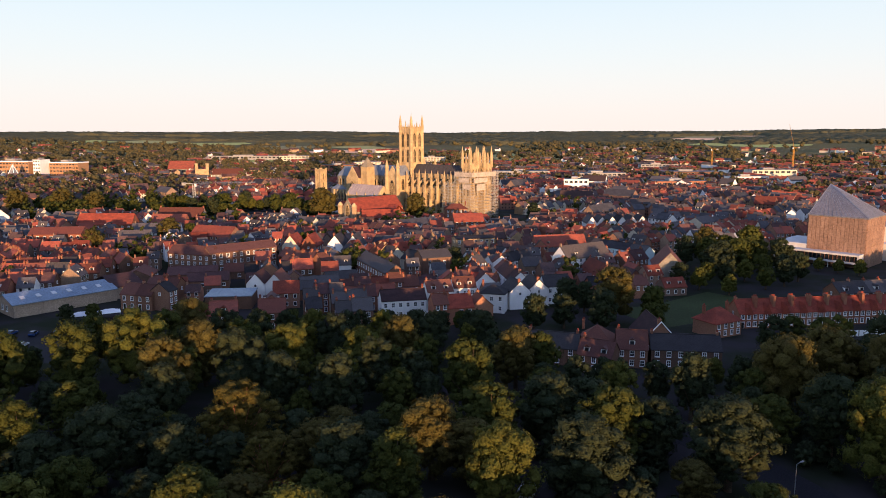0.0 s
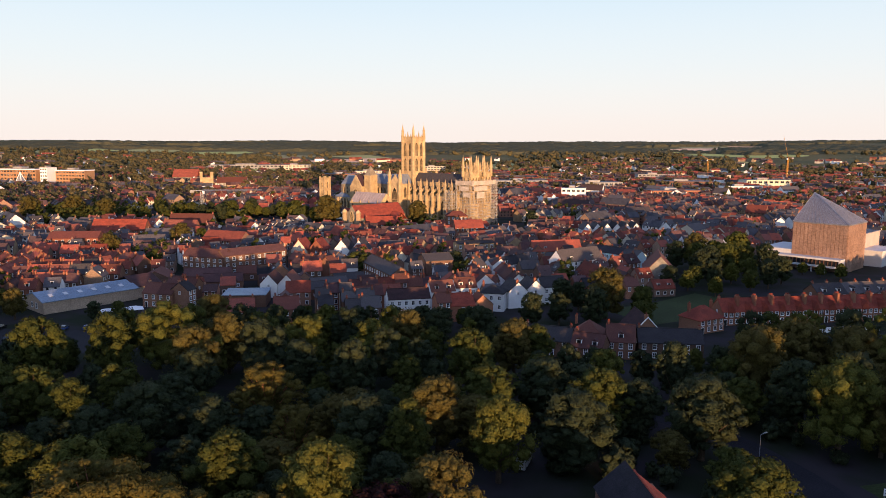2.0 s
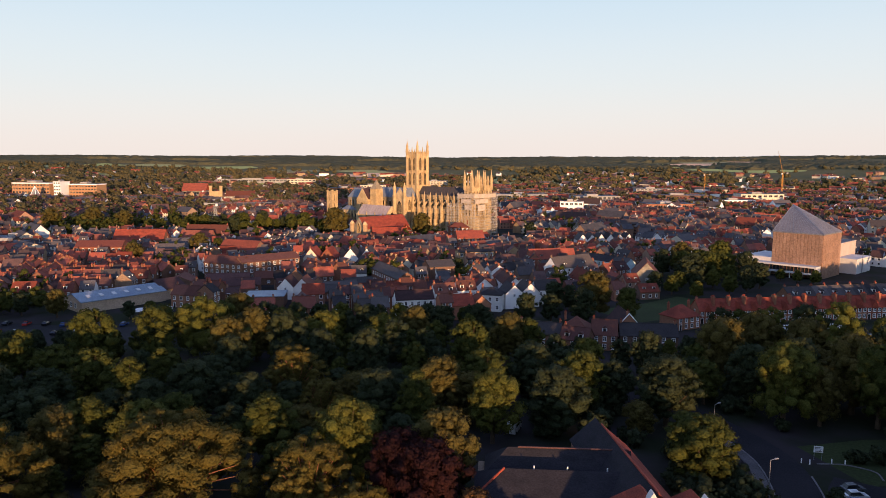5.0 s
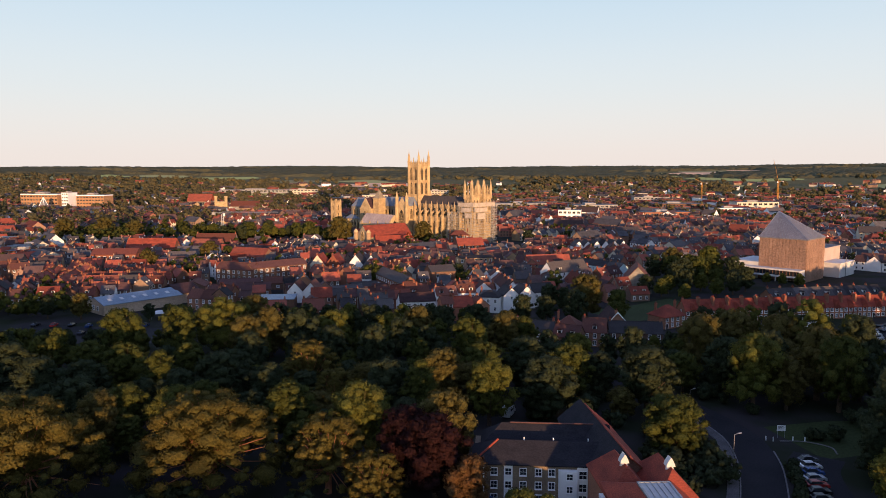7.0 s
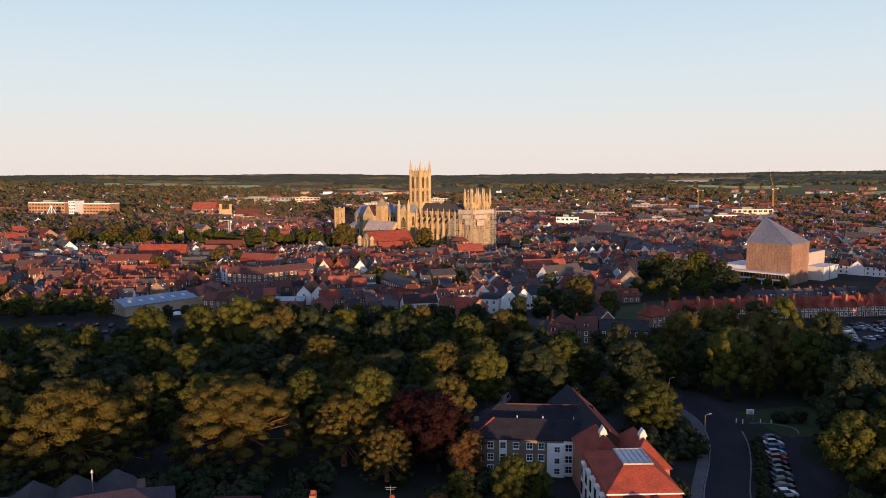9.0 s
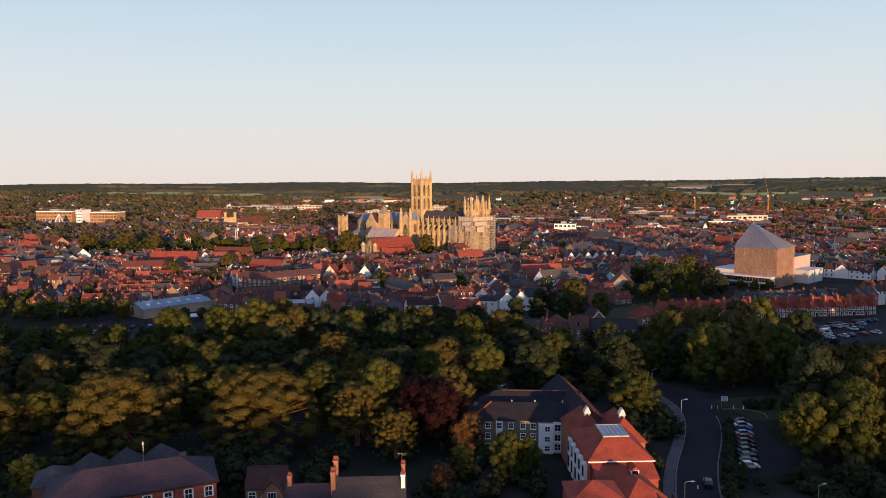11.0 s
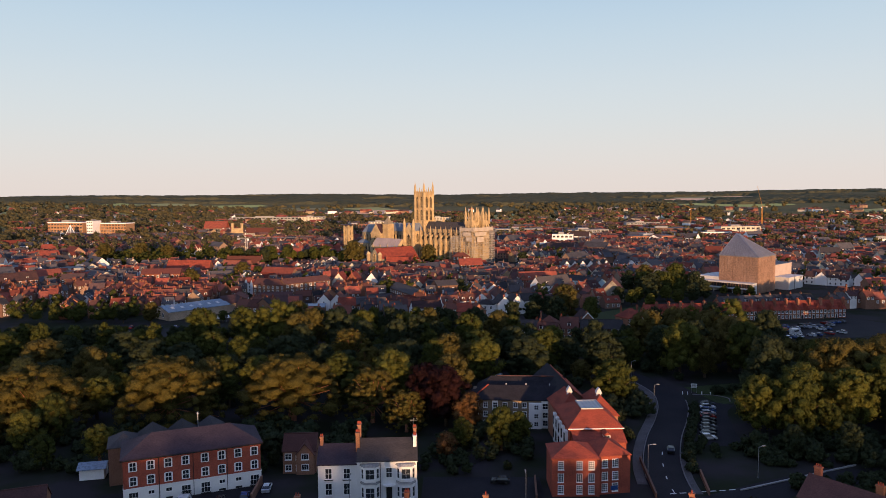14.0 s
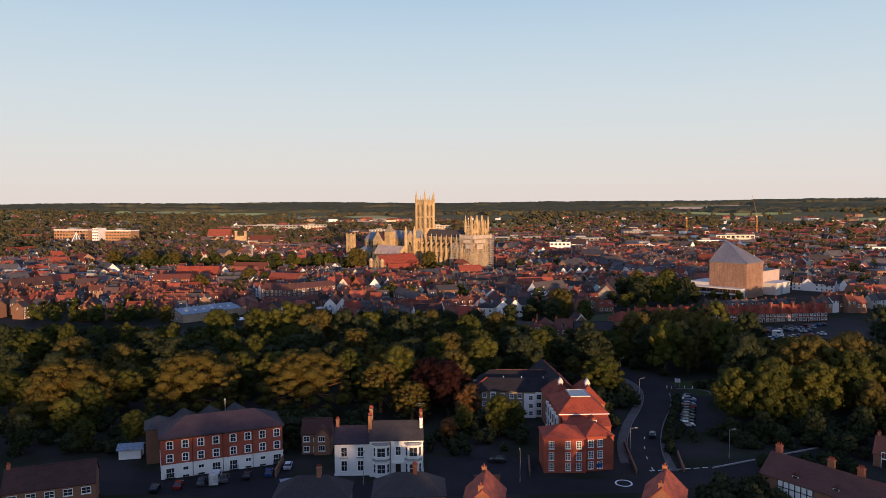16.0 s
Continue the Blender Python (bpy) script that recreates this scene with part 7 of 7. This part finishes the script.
for a, b, h in (((-43, 166), (-43.5, 176), 1.8), ((3, 164.5), (9, 164.8), 1.2), ((16, 167), (16.8, 178), 1.2), ((52.5, 170), (54.5, 182), 1.0), ((41, 168.5), (43, 190), 1.1), ((60, 172.5), (92, 187), 0.2)):
    d = Vector((b[0] - a[0], b[1] - a[1], 0))
    wl = Shape().box(0, d.length, -0.15, 0.15, 0, h).box(-0.03, d.length + 0.03, -0.2, 0.2, h, h + 0.1)
    solo("garden_wall", wl, BRICK_DARK if h > 0.5 else CONCRETE, "low wall beside the street", "wall", at=pose(*a, 0, 0, 0, math.degrees(math.atan2(d.y, d.x))))


# ---- street furniture and cars ----
def street_lamp(x, y, a, h=8.0):
    lp = thing("street_lamp", pose(x, y, 0, 0, 0, a), "grey metal street lamp on a pole", "street lamp", "street lamps")
    part("pole", Shape().tube((0, 0, 0), (0, 0, h), 0.09, 8, 0.06).ring(0, 0, 0, 1.0, 0.14, 0.12, 8), METAL, lp)
    part("arm", Shape().tube((0, 0, h), (1.2, 0, h + 0.18), 0.05, 6), METAL, lp)
    part("lamp_head", Shape().box(1.0, 1.75, -0.14, 0.14, h + 0.1, h + 0.26), CONCRETE, lp)
    return lp


lamp = street_lamp(66.5, 179.5, 20, 7.0)
for x, y, a in ((57.5, 232, 20), (42.5, 181, 0), (13.5, 164, 90), (-22, 162, 90), (58, 262, 30)):
    copy_thing(lamp, pose(x, y, 0, 0, 0, a))


def car(paint, label, tall=0.0):
    cr = thing("car", pose(0, 0, 0), label, "car", "parked cars")
    b = Shape()
    b.prism([(-2.1, 0.28), (2.1, 0.28), (2.12, 0.62), (1.9, 0.86), (0.95, 0.95), (-1.9, 0.98), (-2.1, 0.85)], -0.86, 0.86, "y")
    part("body", b, paint, cr)
    t = 0.5 + tall
    c = Shape().add([(1.0, -0.8, 0.93), (1.0, 0.8, 0.93), (-1.85, 0.8, 0.95), (-1.85, -0.8, 0.95), (0.25, -0.62, 0.93 + t), (0.25, 0.62, 0.93 + t), (-1.4, 0.62, 0.93 + t), (-1.4, -0.62, 0.93 + t)], [(0, 1, 5, 4), (1, 2, 6, 5), (2, 3, 7, 6), (3, 0, 4, 7), (4, 5, 6, 7)])
    part("windows", c, GLASS, cr, "dark glazed cabin") .name = "cabin"
    part("car_roof", Shape().box(-1.42, 0.27, -0.63, 0.63, 0.93 + t, 0.97 + t), paint, cr)
    for x in (-1.3, 1.3):
        for y in (-0.78, 0.78):
            w = Shape()
            w.m = pose(x, y, 0.31, 90, 0, 0)
            w.ring(0, 0, -0.1, 0.1, 0.31, 0.31, 12)
            part("wheel", w, DARK, cr)
    return cr


CARS = {}
for nm, c, tl in (("silver", (0.5, 0.51, 0.52), 0), ("white", (0.75, 0.75, 0.74), 0.1), ("black", (0.02, 0.02, 0.022), 0), ("red", (0.3, 0.03, 0.025), 0), ("blue", (0.03, 0.07, 0.2), 0), ("grey", (0.12, 0.125, 0.13), 0.1)):
    CARS[nm] = (shiny("paint_" + nm, c, 0.25, 0.2), tl)
BUILT = {}


def park(nm, x, y, a):
    if nm in BUILT:
        return copy_thing(BUILT[nm], pose(x, y, 0.03, 0, 0, a))
    BUILT[nm] = car(CARS[nm][0], f"parked {nm} car on dark asphalt", CARS[nm][1])
    BUILT[nm].matrix_basis = pose(x, y, 0.03, 0, 0, a)
    return BUILT[nm]


rng = random.Random(3)
NAMES = list(CARS)
for i in range(11):
    park(("white", "black", "black", "grey", "black", "black", "red", "silver", "blue", "white", "grey")[i], 64.2 + 1.0 * i, 205 + 2.95 * i, 4 + rng.uniform(-3, 3))
for r_i, (x0, y0) in enumerate(((136, 332), (134, 341), (140, 350), (150, 359))):
    for i in range(11):
        if rng.random() < 0.8:
            u = 3.6 * i + 3
            park(rng.choice(NAMES), x0 + u * 0.92, y0 + u * 0.36, 112 + rng.uniform(-4, 4))
for i in range(14):
    park(rng.choice(NAMES), -168 + 3.6 * i, 350 + (i % 2) * 13 + rng.uniform(-1, 1), 95 + rng.uniform(-6, 6))
for i, nm in enumerate(("black", "red", "grey", "grey", "black", "blue")):
    park(nm, -68 + 4.6 * i, 158.5 + 1.9 * i, 100)
park("silver", -41.5, 172.5, 95)
park("black", 9, 176.5, 175)
park("black", 52, 196, 75)
park("silver", 2.5, 214, 80), park("blue", 6.5, 216, 85)
VAN = thing("van", pose(13.5, 263, 0, 0, 0, 70), "white camper van parked among trees", "van")
part("body", Shape().prism([(-2.7, 0.35), (2.7, 0.35), (2.7, 1.1), (2.2, 1.3), (1.6, 2.2), (0.9, 2.75), (-2.7, 2.75)], -1.0, 1.0, "y"), CARS["white"][0], VAN)
part("windscreen", Shape().box(1.75, 2.1, -0.85, 0.85, 1.4, 2.05), GLASS, VAN)
part("side_window", Shape().box(-1.8, 0.6, -1.03, 1.03, 1.6, 2.2), GLASS, VAN)
for x in (-1.7, 1.7):
    for y in (-0.9, 0.9):
        w = Shape()
        w.m = pose(x, y, 0.36, 90, 0, 0)
        w.ring(0, 0, -0.12, 0.12, 0.36, 0.36, 12)
        part("wheel", w, DARK, VAN)
copy_thing(VAN, pose(-56.0, 163.2, 0.03, 0, 0, 98))
park("white", -33.5, 162.5, 95)
copy_thing(VAN, pose(150, 343, 0.03, 0, 0, 20))

# entrance of the car park: sign board, bollards and a curved kerb
SG = thing("sign_board", pose(74.6, 248.6, 0, 0, 0, -8), "white notice board on two posts by the car park", "sign")
part("board", Shape().box(-0.9, 0.9, -0.05, 0.05, 1.7, 3.0), PAINT, SG)
for k in range(4):
    part("text_bar", Shape().box(-0.7, 0.7 - 0.2 * (k % 2), -0.07, -0.05, 1.88 + 0.27 * k, 1.98 + 0.27 * k), DARK, SG)
for x in (-0.75, 0.75):
    part("post", Shape().tube((x, 0.06, 0), (x, 0.06, 3.0), 0.05, 6), METAL, SG)
for x, y in ((70.6, 247.2), (72.0, 246.6), (76.5, 246.8), (79.0, 246.4)):
    solo("bollard", Shape().ring(0, 0, 0, 0.95, 0.13, 0.12, 8).ring(0, 0, 0.95, 1.05, 0.12, 0.04, 8), PAINT, "white bollard at the car park entrance", "bollard", "bollards", at=pose(x, y, 0))
ribbon("kerb", bend([(73.5, 246.6), (79, 246.2), (83, 243), (82.5, 239)]), 0.3, 0.15, KERB, "pale curved kerb round the car park", "kerb")
# white panel fence between the terrace and the big car park
FENCE = thing("panel_fence", pose(117.5, 362.5, 0, 0, 0, 8), "white panelled fence beside the car park", "fence")
for i in range(7):
    part("panel", Shape().box(0.1, 3.1, -0.04, 0.04, 0.15, 2.0), PAINT, FENCE, "", pose(3.4 * i, 0, 0))
    part("post", Shape().box(-0.09, 0.09, -0.09, 0.09, 0, 2.15), CONCRETE, FENCE, "", pose(3.4 * i - 0.1, 0, 0))
# painted mini roundabout and a flat-roofed garage by the street
solo("mini_roundabout", Shape().ring(0, 0, 0.03, 0.06, 2.0, 2.0, 28).ring(0, 0, 0.06, 0.075, 1.6, 1.5, 28, 1), [MARKING, ASPHALT], "painted white ring of a mini roundabout", "road marking", kind="structure", at=pose(36.8, 163.2, 0))
GA = thing("garage", pose(-36.3, 156.0, 0, 0, 0, 20), "pale grey flat-roofed garage", "garage")
part("wall", Shape().box(-2.6, 2.6, -3.2, 3.2, 0, 2.5), RENDER_CREAM, GA)
part("roof", Shape().box(-2.8, 2.8, -3.4, 3.4, 2.5, 2.72), mat("pale_felt", (0.24, 0.25, 0.28), (0.19, 0.2, 0.22), 0.8, 0.3, 3, 0.1), GA)
part("garage_door", Shape().box(-1.2, 1.2, -3.26, -3.2, 0.05, 2.1), PAINT, GA)

# ---- landmarks further off ----


def block(name, x, y, w, d, h, a, wall, label, floors=3, base=0.0, bays=0, roofm=None, parapet=None):
    b = thing(name, pose(x, y, base, 0, 0, a), label, name.replace("_", " "))
    part("wall", Shape().box(-w / 2, w / 2, -d / 2, d / 2, -3, h), wall, b)
    part("parapet", Shape().box(-w / 2 - 0.2, w / 2 + 0.2, -d / 2 - 0.2, d / 2 + 0.2, h, h + (1.5 if parapet else 0.5)), parapet or wall, b)
    part("roof", Shape().box(-w / 2, w / 2, -d / 2, d / 2, h + (1.5 if parapet else 0.5), h + (1.62 if parapet else 0.62)), roofm or FLATROOF, b)
    part("plant_room", Shape().box(-w * 0.2, w * 0.05, -d * 0.2, d * 0.25, h + (1.62 if parapet else 0.62), h + (4.2 if parapet else 2.8)), CONCRETE, b)
    n = bays or max(3, int(w / 4))
    for j in range(floors):
        z = h / floors * (j + 0.35)
        for i in range(n):
            u = -w / 2 + w * (i + 0.5) / n
            key = ("blockwin", round(w / n * 0.6, 1), round(h / floors * 0.45, 1))
            if key not in MESHES:
                MESHES[key] = Shape().box(-key[1] / 2, key[1] / 2, -0.1, 0.02, 0, key[2], 0).box(-0.06, 0.06, -0.16, -0.1, 0, key[2], 1).mesh("window", [GLASS, PAINT])
            part("window", MESHES[key], None, b, "", pose(u, -d / 2 - 0.01, z))
    return b


BRICK_ORANGE = mat("brick_orange", (0.4, 0.23, 0.12), (0.33, 0.185, 0.1), 0.9, 0.3, 3, 0.1)
block("hospital", -632, 1195, 62, 30, 21, -8, BRICK_ORANGE, "orange brick hospital block with white roof band in evening sun", 4, bays=12, parapet=RENDER)
block("hospital", -590, 1186, 11, 22, 24, -8, RENDER, "white hospital stair tower in evening sun", 5, bays=3)
block("hospital", -558, 1200, 46, 24, 19, -8, BRICK_ORANGE, "orange brick hospital wing with white roof band", 4, bays=9, parapet=RENDER)
block("hospital", -600, 1150, 70, 16, 4.5, -8, TANWALL, "low tan hospital entrance range", 1, bays=12)
PYR = thing("glass_pyramid", pose(-602, 1136, 0, 0, 0, -8), "pointed glass entrance canopy with white ribs", "canopy")
part("pane", Shape().ring(0, 0, 0, 19, 9, 0.2, 4, 0, 0.5), shiny("pale_glass", (0.3, 0.3, 0.3), 0.2), PYR)
for k in range(4):
    c_, s_ = math.cos(math.tau * (k + 0.5) / 4), math.sin(math.tau * (k + 0.5) / 4)
    part("rib", Shape().tube((9.1 * c_, 9.1 * s_, 0), (0, 0, 19.3), 0.5, 5), PAINT, PYR)
block("shop_row", -309, 536, 30, 10, 7.5, 6, RENDER_CREAM, "cream rendered shop row in evening sun", 2, bays=8)
block("shop_row", -280, 552, 22, 10, 8, 2, BRICK, "brick shop row in evening sun", 2, bays=6)
block("depot", -372, 604, 46, 16, 6.5, 8, RENDER, "long low white depot by the trees", 1, bays=9)
block("college", -440, 1720, 170, 30, 12, 2, CONCRETE, "long pale college range", 2, bays=20)
block("college", -330, 1660, 60, 24, 14, 10, RENDER_CREAM, "cream college block among trees", 3, bays=8)
block("office_block", -41, 1640, 50, 20, 12, 4, RENDER_CREAM, "cream office block with window bands", 3, bays=8)
block("office_block", -150, 1420, 46, 18, 11, 12, RENDER_CREAM, "cream office block in the town", 3, bays=8)
block("office_block", -180, 1300, 60, 18, 11, 12, BRICK, "low brick office block", 2, bays=9)
block("office_block", 340, 996, 46, 16, 10.5, 6, RENDER, "white modern office block", 3, bays=8)
block("office_block", 124, 880, 24, 16, 15, -12, RENDER, "white rendered block over the roofs", 3, bays=5)
block("store", 240, 930, 56, 26, 10, 8, BRICK, "wide brick store with flat roof", 2, bays=10)
block("store", 300, 1080, 70, 30, 12, -6, BRICK_DARK, "wide brown store with flat roof", 2, bays=10)
block("store", 180, 1050, 60, 26, 12, 10, CONCRETE, "grey concrete store with flat roof", 3, bays=10)
block("store", 420, 1120, 60, 24, 12, 4, RENDER_CREAM, "cream store with flat roof", 2, bays=8)
block("store", 90, 1110, 70, 24, 11, 4, CONCRETE, "grey concrete store with flat roof", 2, bays=10)
block("office_block", 330, 1330, 60, 18, 10, 3, CONCRETE, "grey office block in evening sun", 3, bays=9)
block("office_block", 470, 830, 44, 16, 11, -10, RENDER, "white block with brick neighbours", 3, bays=7)
block("office_block", 330, 560, 34, 12, 10, 12, BRICK, "red brick block with white parapet", 3, bays=8)
block("depot", -300, 600, 40, 16, 6, 6, RENDER_CREAM, "low pale depot in evening sun", 1, bays=8)
block("depot", -345, 640, 50, 18, 6, -4, RENDER, "low white depot by the trees", 1, bays=8)
block("chapel_hall", -411, 1250, 38, 18, 8, 0, FLINT, "old hall with big tiled roof", 1, bays=4)
solo("tiled_roof", Shape().gable_roof(-19, 19, 19, 8.5, 11, 0.5, 0.4), TILE, "steep tiled roof over a hall", "roof", at=pose(-411, 1250, 0))
GT = thing("gatehouse", pose(-333, 1112, 0, 0, 0, 5), "old stone gatehouse with twin turrets", "gatehouse")
part("wall", Shape().box(-7, 7, -4, 4, 0, 14), STONE, GT)
for x in (-7, 7):
    part("turret", Shape().ring(x, -3, 0, 21, 2.2, 2.1, 8).ring(x, -3, 20.2, 21.6, 2.6, 2.6, 8), STONE, GT)
landmark(-300, 1112, 40, 12, 6, name="college_range", h=7, rise=7, wall="flint", roof="red tiled", label="flint college range with red tiled roof", cols=8, stacks=2)


def crane(x, y, z, h, jib, a, m, label, lift=0.0):
    c = thing("tower_crane", pose(x, y, z, 0, 0, a), label, "crane")
    s = Shape()
    for sx in (-0.8, 0.8):
        for sy in (-0.8, 0.8):
            s.box(sx - 0.14, sx + 0.14, sy - 0.14, sy + 0.14, 0, h)
    for k in range(int(h / 2)):
        s.tube((-0.8, -0.8, 2 * k), (0.8, -0.8, 2 * k + 2), 0.09, 4)
        s.tube((0.8, 0.8, 2 * k), (-0.8, 0.8, 2 * k + 2), 0.09, 4)
    part("mast", s, m, c)
    end = Vector((jib * math.cos(lift), 0, h + 1 + jib * math.sin(lift)))
    j = Shape()
    o = Vector((0, 0, h + 1))
    for off in ((0, -0.6, 0), (0, 0.6, 0), (0, 0, 1.1)):
        j.tube(o + Vector(off), end + Vector(off) * 0.4, 0.13, 4)
    for k in range(int(jib / 2.5)):
        p, q = o.lerp(end, k * 2.5 / jib), o.lerp(end, (k + 1) * 2.5 / jib)
        j.tube(p + Vector((0, -0.5, 0)), q + Vector((0, 0, 1.0)), 0.07, 4)
    part("jib", j, m, c)
    part("counterweight", Shape().box(-9, -6, -0.9, 0.9, h - 0.6, h + 1.6), CONCRETE, c)
    part("counter_jib", Shape().box(-9, 0, -0.5, 0.5, h + 0.8, h + 1.2), m, c)
    part("cab", Shape().box(0.4, 2.2, -0.8, 0.8, h - 1.6, h + 0.6), RENDER, c)


crane(526, 1287, 6, 31, 36, 186, CRANE_Y, "yellow luffing tower crane over distant roofs", 1.3)
crane(425, 1355, 6, 27, 14, 160, CRANE_Y, "orange construction crane over distant roofs", 0.5)
crane(-206, 723, 0, 21, 48, 8, METAL, "grey tower crane with pale counterweight")
